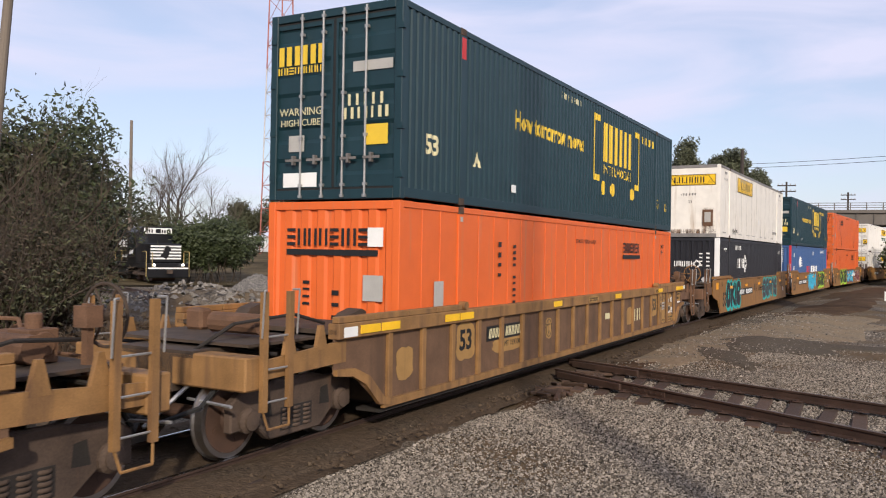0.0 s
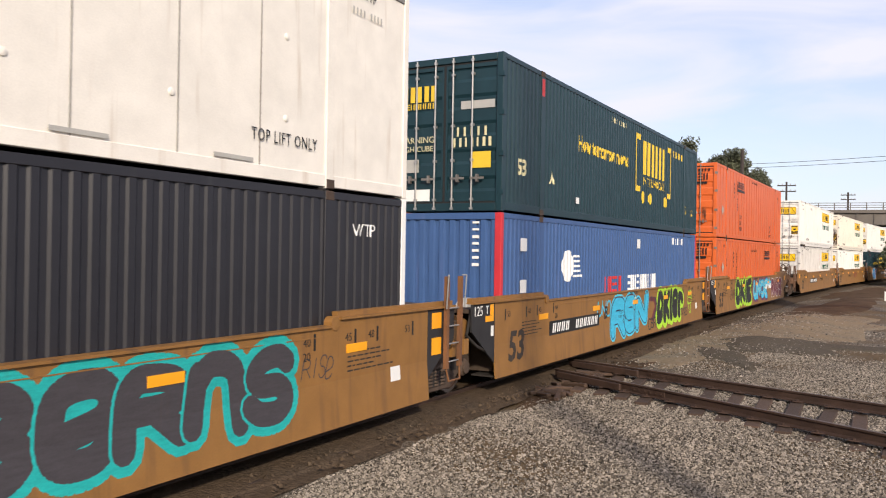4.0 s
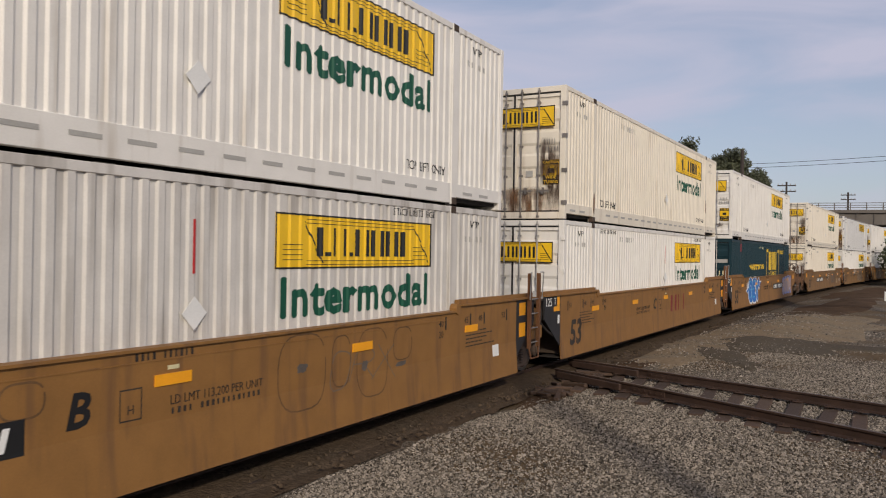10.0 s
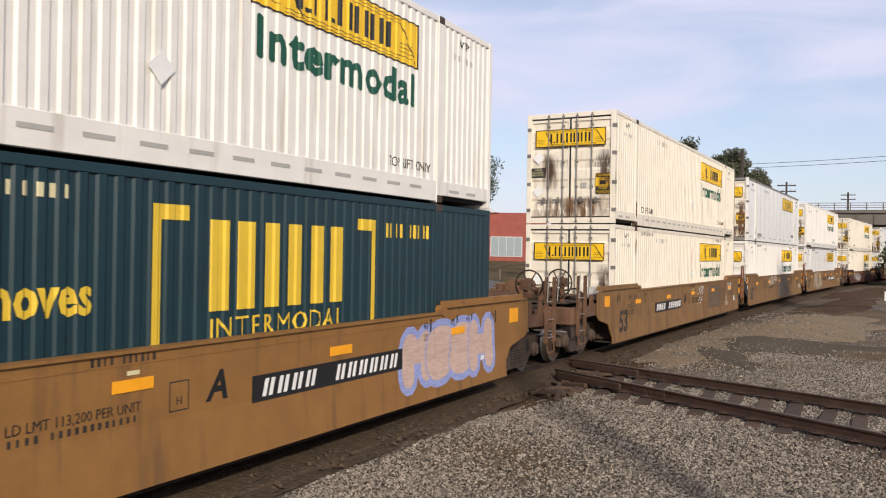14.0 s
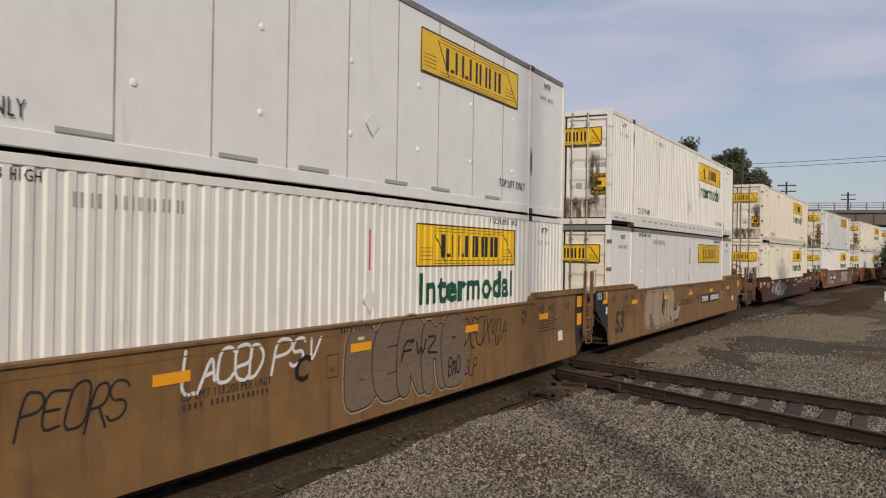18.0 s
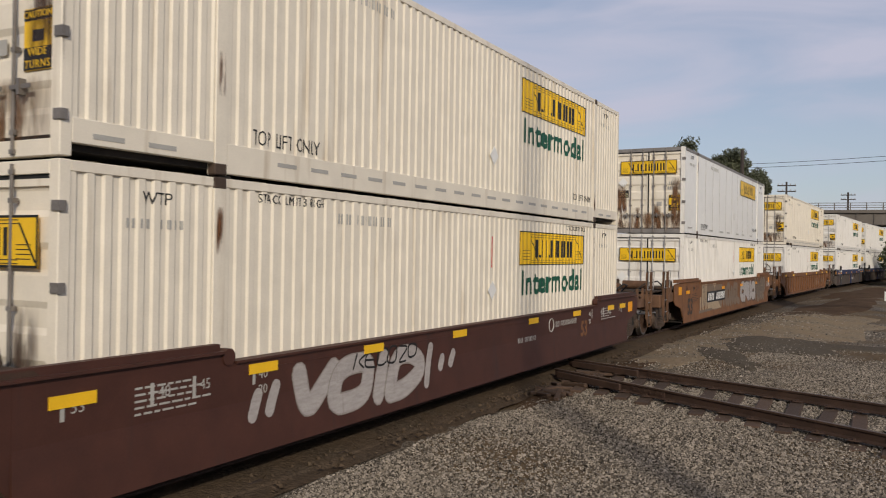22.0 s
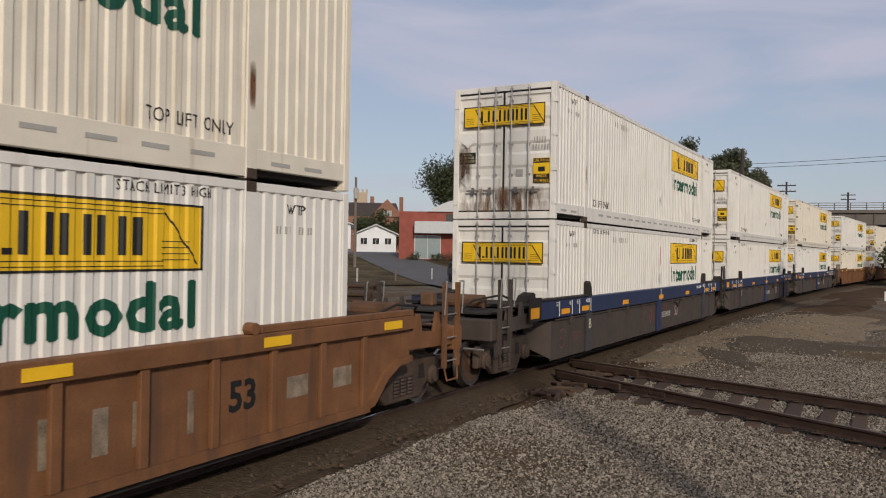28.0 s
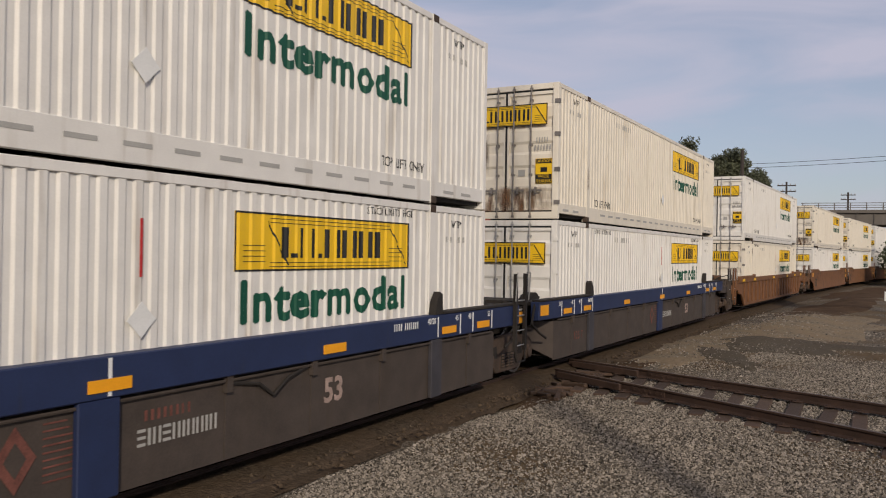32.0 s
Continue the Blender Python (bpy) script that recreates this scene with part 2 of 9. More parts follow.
def path(bm, pts, r, n=6):
    for p, q in zip(pts, pts[1:]):
        rod(bm, p, q, r, n)


def lathe(bm, profile, axis_y=True, n=24):
    """Turns a profile of (radius, y) about the y axis."""
    rings = []
    for r, y in profile:
        rings.append([bm.verts.new((r * math.cos(2 * math.pi * i / n), y, r * math.sin(2 * math.pi * i / n))) for i in range(n)])
    faces = []
    for a, b in zip(rings, rings[1:]):
        for i in range(n):
            faces.append(bm.faces.new((a[i], a[(i + 1) % n], b[(i + 1) % n], b[i])))
    faces.append(bm.faces.new(rings[0][::-1]))
    faces.append(bm.faces.new(rings[-1]))
    bmesh.ops.recalc_face_normals(bm, faces=faces)


def bevel(bm, w=0.01, seg=1):
    bmesh.ops.bevel(bm, geom=bm.edges[:], offset=w, segments=seg, affect="EDGES", clamp_overlap=True)


def mesh_of(name, bm, material, smooth=False):
    me = bpy.data.meshes.new(name)
    bm.to_mesh(me)
    bm.free()
    me.materials.append(material)
    if smooth:
        me.polygons.foreach_set("use_smooth", [True] * len(me.polygons))
    return me


def part(name, bm, material, parent, label="", at=None, smooth=False):
    me = bm if isinstance(bm, bpy.types.Mesh) else mesh_of(name, bm, material, smooth)
    ob = new(name, me)
    ob.parent = parent
    if at is not None:
        ob.matrix_basis = at
    return tagged(ob, label)


def thing(name, m, label, category, group="", kind=""):
    ob = new(name)
    ob.matrix_basis = m
    ob.empty_display_size = 0.2
    return tagged(ob, label, category, group, kind)


TEXTS = {}


def text_mesh(words, size, material, wide=1.0, lean=0.0):
    key = (words, size, material.name, wide, lean)
    if key not in TEXTS:
        cu = bpy.data.curves.new("lettering", "FONT")
        cu.body, cu.size, cu.align_x, cu.align_y, cu.extrude = words, size, "CENTER", "CENTER", 0.002
        cu.resolution_u = 2
        cu.space_character = 1.11 if words[0] == "I" else 1.14 if words[0] in "TS" and len(words) > 4 else 1.0
        cu.offset = size * (0.016 if size > 0.6 and words[0] == "I" else 0.028 if size > 0.35 else -0.004)
        ob = bpy.data.objects.new("lettering", cu)
        scene.collection.objects.link(ob)
        dg = bpy.context.evaluated_depsgraph_get()
        me = bpy.data.meshes.new_from_object(ob.evaluated_get(dg))
        bpy.data.objects.remove(ob)
        me.transform(Matrix(((wide, lean, 0, 0), (0, 1, 0, 0), (0, 0, 1, 0), (0, 0, 0, 1))))
        if words[0] == "I" and size > 0.6:
            bm = bmesh.new()
            for dx, dy, lift in ((0, 0, 0), (-0.020, 0, 0.0004), (0.020, 0, 0.0008), (0, -0.014, 0.0012), (0, 0.014, 0.0016)):
                first = len(bm.verts)
                bm.from_mesh(me)
                bm.verts.ensure_lookup_table()
                for v in bm.verts[first:]:
                    v.co += Vector((dx, dy, lift))
            bm.to_mesh(me)
            bm.free()
        me.materials.clear()
        me.materials.append(material)
        TEXTS[key] = me
    return TEXTS[key]


SIDE = pose(0, 0, 0, 90, 0, 0)          # lettering upright on a face that looks to -y
END = pose(0, 0, 0, 90, 0, -90)         # on a face that looks to -x


def letter(words, size, material, parent, x, y, z, face="side", wide=1.0, label="", name="lettering", lean=0.0):
    m = Matrix.Translation((x, y, z)) @ (SIDE if face == "side" else END)
    return part(name, text_mesh(words, size, material, wide, lean), None, parent, label, m)


def plate(parent, name, material, x0, x1, z0, z1, y, face="side", label="", t=0.004):
    """A thin film or plate on a side (x0..x1 along x) or an end (x0..x1 along y, y is then the x of the face)."""
    bm = bmesh.new()
    if face == "side":
        box(bm, x0, x1, y - t, y, z0, z1)
    else:
        box(bm, y - t, y, x0, x1, z0, z1)
    return part(name, bm, material, parent, label)


# ------------------------------------------------------------------ containers
HL, HW, HH = 8.077, 1.22, 2.9         # half length, half width, height of a container
POST = 6.096                            # lifting posts, from the middle


def corrugated(x0, x1, z0, z1, y, out, pitch=0.198, depth=0.022):
    """A wall of pressed ribs between x0 and x1; out is -1 or 1, the way it looks."""
    bm = bmesh.new()
    n = max(1, round((x1 - x0) / pitch))
    p = (x1 - x0) / n
    prof = []
    for i in range(n):
        a = x0 + i * p
        for f, d in ((0.0, 0), (0.30, 0), (0.43, 1), (0.77, 1), (0.90, 0)):
            prof.append((a + f * p, y - out * depth * d))
    prof.append((x1, y))
    lo = [bm.verts.new((a, b, z0)) for a, b in prof]
    hi = [bm.verts.new((a, b, z1)) for a, b in prof]
    for i in range(len(prof) - 1):
        f = (lo[i], lo[i + 1], hi[i + 1], hi[i])
        bm.faces.new(f if out < 0 else f[::-1])
    return bm


def end_ribs(z0, z1, y0, y1, x, n=9, vertical=True, depth=0.04):
    """The pressed sheet of an end wall that looks to -x."""
    bm = bmesh.new()
    prof = []
    span = (y1 - y0) if vertical else (z1 - z0)
    p = span / n
    for i in range(n):
        for f, d in ((0.0, 0), (0.35, 0), (0.47, 1), (0.8, 1), (0.92, 0)):
            prof.append((i * p + f * p, depth * d))
    prof.append((span, 0))
    if vertical:
        a = [bm.verts.new((x + d, y0 + s, z0)) for s, d in prof]
        b = [bm.verts.new((x + d, y0 + s, z1)) for s, d in prof]
    else:
        a = [bm.verts.new((x + d, y0, z0 + s)) for s, d in prof]
        b = [bm.verts.new((x + d, y1, z0 + s)) for s, d in prof]
    fs = [bm.faces.new((a[i], a[i + 1], b[i + 1], b[i])) for i in range(len(prof) - 1)]
    bmesh.ops.recalc_face_normals(bm, faces=fs)
    if sum(f.normal.x for f in fs) > 0:
        bmesh.ops.reverse_faces(bm, faces=fs)
    return bm


def one_box(x0, x1, y0, y1, z0, z1, w=0.0):
    bm = bmesh.new()
    box(bm, x0, x1, y0, y1, z0, z1)
    if w:
        bevel(bm, w)
    return bm


def door_leaf(parent, side, body, bars, old):
    """One leaf of the rear doors at the -x end; side -1 is the leaf towards -y."""
    y0, y1 = (-1.132, -0.026) if side < 0 else (0.026, 1.132)
    x = -HL + 0.035
    leaf = part("door", end_ribs(0.185, HH - 0.165, y0, y1, x, 5, False, 0.028), body, parent)
    bm = bmesh.new()
    for a, b in ((y0, y0 + 0.04), (y1 - 0.04, y1)):
        box(bm, x - 0.012, x + 0.03, a, b, 0.185, HH - 0.165)
    for a, b in ((0.185, 0.25), (HH - 0.23, HH - 0.165)):
        box(bm, x - 0.011, x + 0.03, y0 + 0.04, y1 - 0.04, a, b)
    part("door_rim", bm, body, leaf)
    for y in (side * 0.19, side * 0.60):
        bm = bmesh.new()
        rod(bm, (x - 0.045, y, 0.03), (x - 0.045, y, HH - 0.03), 0.017, 8)
        for z in (0.05, 0.22, 0.95, 1.6, HH - 0.35, HH - 0.1):
            box(bm, x - 0.06, x + 0.005, y - 0.03, y + 0.03, z - 0.022, z + 0.022)
        part("lock_rod", bm, M["dull_bar"] if old else M["steel"], leaf)
        bm = bmesh.new()
        box(bm, x - 0.075, x - 0.06, y - 0.02, y + 0.27 if side > 0 else y + 0.02, 0.59, 0.63)
        if side < 0:
            box(bm, x - 0.075, x - 0.061, y - 0.27, y - 0.021, 0.59, 0.63)
        box(bm, x - 0.09, x - 0.02, y + 0.12 * side - 0.02, y + 0.12 * side + 0.02, 0.54, 0.68)
        part("handle", bm, M["dull_bar"], leaf)
    for z in (0.35, 1.05, 1.8, 2.5):
        bm = bmesh.new()
        yy = side * 1.175
        box(bm, x - 0.052, x + 0.02, yy - 0.075, yy + 0.03, z - 0.045, z + 0.045)
        part("hinge", bm, M["dull_bar"] if old else body, leaf)
    return leaf


EDGE_MARK = mesh_of("edge_marking", one_box(-0.3, 0.3, -HW - 0.001, -HW + 0.004, 0.19, 0.235), M["sign_grey"])


def container(label, body, style="corrugated", lead="doors", rail=None, post=None, end_post=None, old=False, slots=False, bottom=None, post_w=0.13):
    """A 53-foot box, its origin in the middle of its underside."""
    ob = thing("shipping_container", Matrix(), label, "container", "containers on the train")
    rail, post = rail or body, post or body
    end_post = end_post or post
    for s in (-1, 1):
        out = s
        for x in (-1, 1):
            a, b = sorted((x * HL, x * (HL - 0.12)))
            part("corner_post", one_box(a, b, *sorted((s * HW, s * (HW - post_w))), 0, HH, 0.008), end_post, ob)
            a, b = sorted((x * (POST - 0.01), x * (POST + 0.17)))
            part("lift_post", one_box(a, b, *sorted((s * (HW + 0.006), s * (HW - 0.11))), 0.0, HH, 0.008), post, ob)
            for z in (0, HH - 0.12):
                part("corner_casting", one_box(*sorted((x * (POST - 0.004), x * (POST + 0.176))), *sorted((s * (HW + 0.012), s * (HW - 0.1))), z - 0.002, z + 0.122, 0.012), M["truck"], ob)
        part("top_rail", one_box(-HL + 0.121, HL - 0.121, *sorted((s * (HW - 0.004), s * (HW - 0.08))), HH - 0.1, HH - 0.004, 0.006), rail, ob)
        low = 0.34 if slots else 0.17
        for a, b in ((-HL + 0.121, -POST - 0.171), (-POST + 0.011, POST - 0.011), (POST + 0.171, HL - 0.121)):
            z0 = 0.02
            if slots and abs(a + b) > 1:
                z0 = 0.12
            part("bottom_rail", one_box(a, b, *sorted((s * (HW - 0.003), s * (HW - 0.09))), z0, low, 0.006), bottom or rail, ob)
            if style == "corrugated":
                part("side_panel", corrugated(a, b, low, HH - 0.1, s * (HW - 0.012), out), body, ob)
            else:
                bm = bmesh.new()
                step = 1.22 if style == "plate" else 0.61
                n = max(1, round((b - a) / step))
                box(bm, a, b, *sorted((s * (HW - 0.022), s * (HW - 0.06))), low, HH - 0.1)
                panel = part("side_panel", bm, body, ob)
                for i in range(1, n):
                    xx = a + (b - a) * i / n
                    bm = bmesh.new()
                    if style == "plate":
                        box(bm, xx - 0.011, xx + 0.011, *sorted((s * (HW - 0.018), s * (HW - 0.024))), low, HH - 0.1)
                        for k in range(34):
                            z = low + 0.04 + k * (HH - 0.18 - low) / 34
                            box(bm, xx - 0.008, xx + 0.008, *sorted((s * (HW - 0.012), s * (HW - 0.02))), z, z + 0.018)
                    else:
                        box(bm, xx - 0.028, xx + 0.028, *sorted((s * (HW - 0.008), s * (HW - 0.024))), low, HH - 0.1)
                        bmesh.ops.bevel(bm, geom=bm.edges[:], offset=0.008, segments=1, affect="EDGES")
                    part("seam" if style == "plate" else "rib", bm, M["seam_grime"] if style == "plate" else body, panel)
                if style == "plate" and s < 0 and b - a > 5:
                    for k in range(7):
                        for z in (0.75, 1.7):
                            bm = bmesh.new()
                            lathe(bm, [(0.045, -HW + 0.024), (0.035, -HW + 0.008), (0.01, -HW + 0.002)], n=10)
                            part("vent_cap", bm, body, panel, at=pose(a + 0.9 + k * 1.75, 0, z))
        if style == "plate" and s < 0:
            for k in range(9):
                xx = -7.2 + 1.62 * k + (0.3 if k % 2 else 0)
                if abs(abs(xx) - POST) > 0.5:
                    part("edge_marking", EDGE_MARK, None, ob, at=pose(xx, 0, 0))
        if slots and s < 0:
            bm = bmesh.new()
            x = -HL + 0.5
            while x < HL - 0.5:
                if abs(abs(x) - POST) > 0.45:
                    box(bm, x - 0.17, x + 0.17, -HW - 0.001, -HW + 0.004, 0.175, 0.222)
                x += 0.62
            tagged(part("slot_marking", bm, M["sign_grey"], ob), kind="stuff")
    part("roof", corrugated(-HL + 0.01, HL - 0.01, -HW + 0.05, HW - 0.05, 0, 1, 0.56, 0.02), body, ob, at=pose(0, 0, HH - 0.012, -90, 0, 0))
    part("floor_pan", one_box(-HL + 0.121, HL - 0.121, -HW + 0.1, HW - 0.1, 0.06, 0.15), M["deck_dark"], ob)
    part("end_wall", end_ribs(0.1, HH - 0.1, -HW + 0.1, HW - 0.1, 0, 9), body, ob, at=pose(HL - 0.03, 0, 0, 0, 0, 180))
    for z, h in ((0.0, 0.15), (HH - 0.13, 0.126)):
        part("end_sill", one_box(-HL + 0.003, -HL + 0.12, -HW + 0.131, HW - 0.131, z + 0.003, z + h, 0.006), rail, ob)
        part("end_sill", one_box(HL - 0.12, HL - 0.003, -HW + 0.131, HW - 0.131, z + 0.003, z + h, 0.006), rail, ob)
    if lead == "doors":
        bm = bmesh.new()
        for a, b, c, d in ((-1.164, -1.133, 0.151, HH - 0.131), (1.133, 1.164, 0.151, HH - 0.131), (-0.0255, 0.0255, 0.18, HH - 0.16), (-1.133, 1.133, 0.151, 0.184), (-1.133, 1.133, HH - 0.164, HH - 0.131)):
            box(bm, -HL + 0.030, -HL + 0.06, a, b, c, d)
        part("gasket", bm, M["gasket"], ob)
        for side in (-1, 1):
            door_leaf(ob, side, M["cream"] if style == "plate" else body, None, old)
    elif lead == "ribs":
        part("front_wall", end_ribs(0.15, HH - 0.13, -HW + 0.13, HW - 0.13, -HL + 0.02, 7 if style == "panel" else 10), body, ob)
    else:
        part("front_wall", one_box(-HL + 0.012, -HL + 0.06, -HW + 0.131, HW - 0.131, 0.15, HH - 0.13), body, ob)
    return ob


MARKS = {}


def blocks_mesh(key, w, h, letters, material, lean=0.0, frame_bars=True, tall=0.54):
    """Plain blocks that stand for a company's lettering on a board of w by h, in the local x and z, 3 mm thick."""
    k = (key, w, h, letters, material.name)
    if k in MARKS:
        return MARKS[k]
    bm = bmesh.new()
    if frame_bars:
        t = 0.022
        for x0, x1, z0, z1 in ((-w / 2, w / 2, h / 2 - t, h / 2), (-w / 2, w / 2, -h / 2, -h / 2 + t), (-w / 2, -w / 2 + t, -h / 2, h / 2), (w / 2 - t, w / 2, -h / 2, h / 2)):
            box(bm, x0, x1, -0.003, 0, z0, z1)
        for s in (-1, 1):
            prism(bm, [(s * 0.36 * w * (1 if s > 0 else 1), h * 0.36), (s * 0.36 * w + 0.025, h * 0.36), (s * 0.36 * w + 0.12 * w * (1 if s > 0 else 0) + 0.025 + (0.1 * w if s < 0 else 0), -h * 0.4), (s * 0.36 * w + 0.12 * w * (1 if s > 0 else 0) + (0.1 * w if s < 0 else 0), -h * 0.4)], -0.003, 0)
            for i in range(4):
                z = -h * 0.34 + i * h * 0.09
                box(bm, s * 0.41 * w - 0.06 * w, s * 0.41 * w + 0.04 * w, -0.003, 0, z, z + 0.008)
        for z in (h * 0.40, h * 0.33, -h * 0.36, -h * 0.43):
            box(bm, -0.34 * w, 0.36 * w, -0.0025, 0, z, z + 0.008)
    span = 0.60 * w if frame_bars else w
    wide = {"i": 0.55, ".": 0.35, "m": 1.3, "q": 1.2}
    step = span / sum(wide.get(c, 1.0) for c in letters)
    x = -span / 2
    hh = h * tall / 2 if frame_bars else h / 2
    for c in letters:
        cw = step * wide.get(c, 1.0)
        a, b = x + cw * 0.10, x + cw * 0.90
        s = min(0.30 * (b - a), 0.40 * hh)
        if c == ".":
            box(bm, a, b, -0.003, 0, -hh, -hh + 0.3 * hh)
        elif c == "i":
            box(bm, (a + b) / 2 - s, (a + b) / 2 + s, -0.003, 0, -hh, hh)
        elif c == "e":
            for f in (-1, -0.18, 0.64):
                box(bm, a, b, -0.003, 0, hh * f, hh * (f + 0.36))
        else:
            if c == "q":
                s = 0.40 * (b - a)
            box(bm, a, a + s, -0.003, 0, -hh, hh)
            box(bm, b - s, b, -0.003, 0, -hh, hh)
            if c == "m":
                box(bm, (a + b) / 2 - s / 2, (a + b) / 2 + s / 2, -0.003, 0, -hh, hh)
        x += cw
    if lean:
        bmesh.ops.transform(bm, matrix=Matrix(((1, 0, lean, 0), (0, 1, 0, 0), (0, 0, 1, 0), (0, 0, 0, 1))), verts=bm.verts[:])
    MARKS[k] = mesh_of("marks", bm, material)
    return MARKS[k]


def board(parent, x, z, w, h, face="side", y=-HW, faded=False):
    """The yellow company board with plain black blocks."""
    if face == "side":
        p = plate(parent, "logo_board", M["sign_yellow"], x - w / 2, x + w / 2, z - h / 2, z + h / 2, y + 0.003, label="yellow company board")
        part("logo", blocks_mesh("board", w, h, "i.w.wwwi", M["sign_black"]), None, p, at=pose(x, y - 0.0015, z))
    else:
        p = plate(parent, "logo_board", M["sign_yellow"], x - w / 2, x + w / 2, z - h / 2, z + h / 2, y, "end", "yellow company board")
        part("logo", blocks_mesh("board", w, h, "i.w.wwwi", M["sign_black"]), None, p, at=pose(y - 0.0045, x, z, 0, 0, -90))
    return p


def code_bars(parent, x, z, w, h, material, face="side", y=-HW, n=10, upright=False):
    """Plain bars in place of a number."""
    bm = bmesh.new()
    rnd = random.Random(int(abs(x * 71 + z * 131 + w * 17) * 10))
    for i in range(n):
        if n > 8 and i == 4:
            continue
        f0, f1 = (i + 0.1) / n, (i + 0.38 + 0.2 * rnd.random()) / n
        if upright:
            a, b, c, d = x - w / 2, x + w / 2, z + h / 2 - h * f1, z + h / 2 - h * f0
        else:
            a, b, c, d = x - w / 2 + w * f0, x - w / 2 + w * f1, z - h / 2, z + h / 2
        if face == "side":
            box(bm, a, b, y - 0.003, y, c, d)
        else:
            box(bm, y - 0.003, y, -b, -a, c, d)
    return tagged(part("number_mark", bm, material, parent), kind="stuff")


def diamond(parent, x, z, r, material, y=-HW, face="side", label="diamond placard holder"):
    bm = bmesh.new()
    pts = [(-r, 0), (0, r), (r, 0), (0, -r)]
    prism(bm, pts, -0.006, 0)
    m = pose(x, y, z) if face == "side" else pose(y, x, z, 0, 0, -90)
    return part("placard", bm, material, parent, label, m)


def stain(parent, y, z0, z1, w, material, x=-HL + 0.012):
    """A smear of soot or rust down a door."""
    bm = bmesh.new()
    box(bm, x - 0.002, x, y - w, y + w, z0, z1)
    return part("stain", bm, material, parent, "fading streak of soot")


BASES = {}


BUILT = []                 # kinds and the finished bare boxes, copied before they are lettered
SPECS = {
    "jb_white": dict(label="white corrugated steel container with yellow company boards", body=M["white"], slots=False),
    "jb_white_slots": dict(label="white corrugated container with a deep slotted bottom rail", body=M["white"], slots=True),
    "jb_cream": dict(label="cream corrugated container with rust-stained doors", body=M["cream"], slots=True, old=True),
    "jb_cream_low": dict(label="weathered cream corrugated container standing in the well", body=M["cream"], old=True),
    "jb_grimy": dict(label="grey-white grimy corrugated container standing in the well", body=M["grimy_white"], old=True),
    "jb_plate": dict(label="grey-white smooth-sided container with riveted seams", body=M["grey_white"], style="plate", rail=M["dark_rail"], post=M["white"], bottom=M["grey_white"], old=True),
    "jb_plate_nose": dict(label="white smooth-sided container with a plain front wall", body=M["white_old"], style="plate", lead="plain", rail=M["dark_rail"], bottom=M["white_old"], old=True),
    "teal": dict(label="dark teal corrugated container with yellow lettering", body=M["teal"]),
    "orange_old": dict(label="faded orange panelled container with dark lettering", body=M["orange_pale"], style="panel", lead="ribs"),
    "orange": dict(label="orange panelled container with dark lettering", body=M["orange"], style="panel", old=True),
    "black": dict(label="black corrugated container with white end posts", body=M["black_box"], lead="ribs", end_post=M["sign_white"], post_w=0.19),
    "blue": dict(label="blue corrugated container with a red corner post", body=M["blue_box"], lead="ribs", end_post=M["red"]),
}


PRESSED = {}
PAINTED = ("lettering", "logo", "logo_board", "number_mark", "bracket", "dot", "red_mark", "logo_ring", "dash_mark", "emblem", "emblem_stripe")


def rib_breaks(depth=0.022, pitch=0.198):
    """Where the pressed side wall bends, along x, and how far it lies back there."""
    out = []
    for a, b in ((-HL + 0.121, -POST - 0.171), (-POST + 0.011, POST - 0.011), (POST + 0.171, HL - 0.121)):
        n = max(1, round((b - a) / pitch))
        p = (b - a) / n
        for i in range(n):
            out += [(a + (i + f) * p, depth * d) for f, d in ((0.0, 0), (0.30, 0), (0.43, 1), (0.77, 1), (0.90, 0))]
        out.append((b, 0.0))
    return out


BREAKS = rib_breaks()
BREAK_X, BREAK_D = [b[0] for b in BREAKS], [b[1] for b in BREAKS]


def press(ob):
    """Lays the paint on the near side of a ribbed box into its ribs."""
    for o in ob.children_recursive:
        if o.name.split(".")[0] not in PAINTED or o.parent.name.startswith("notice"):
            continue
        m = o.matrix_basis
        co = [m @ v.co for v in o.data.vertices]
        if not co or max(p.y for p in co) > -HW + 0.02 or max(p.y for p in co) - min(p.y for p in co) > 0.03:
            continue
        lo, hi = min(p.x for p in co), max(p.x for p in co)
        key = (o.name.split(".")[0], len(co), o.data.materials[0].name, round(lo, 3), round(hi, 3), round(co[0].z, 3), round(co[-1].z, 3))
        if key not in PRESSED:
            bm = bmesh.new()
            bm.from_mesh(o.data)
            bm.transform(m)
            for x in BREAK_X:
                if lo < x < hi:
                    bmesh.ops.bisect_plane(bm, geom=bm.verts[:] + bm.edges[:] + bm.faces[:], plane_co=(x, 0, 0), plane_no=(1, 0, 0))
            for v in bm.verts:
                v.co.y += float(np.interp(v.co.x, BREAK_X, BREAK_D)) + 0.0095
            PRESSED[key] = mesh_of("painted_mark", bm, o.data.materials[0])
        o.data = PRESSED[key]
        o.matrix_basis = Matrix()


def make_box(kind):
    """A bare box of a kind: the first is built and kept clean, the others are copies of it."""
    if kind not in BASES:
        BASES[kind] = container(**SPECS[kind])
        BUILT.append(BASES[kind])
    return copy_thing(BASES[kind], Matrix())


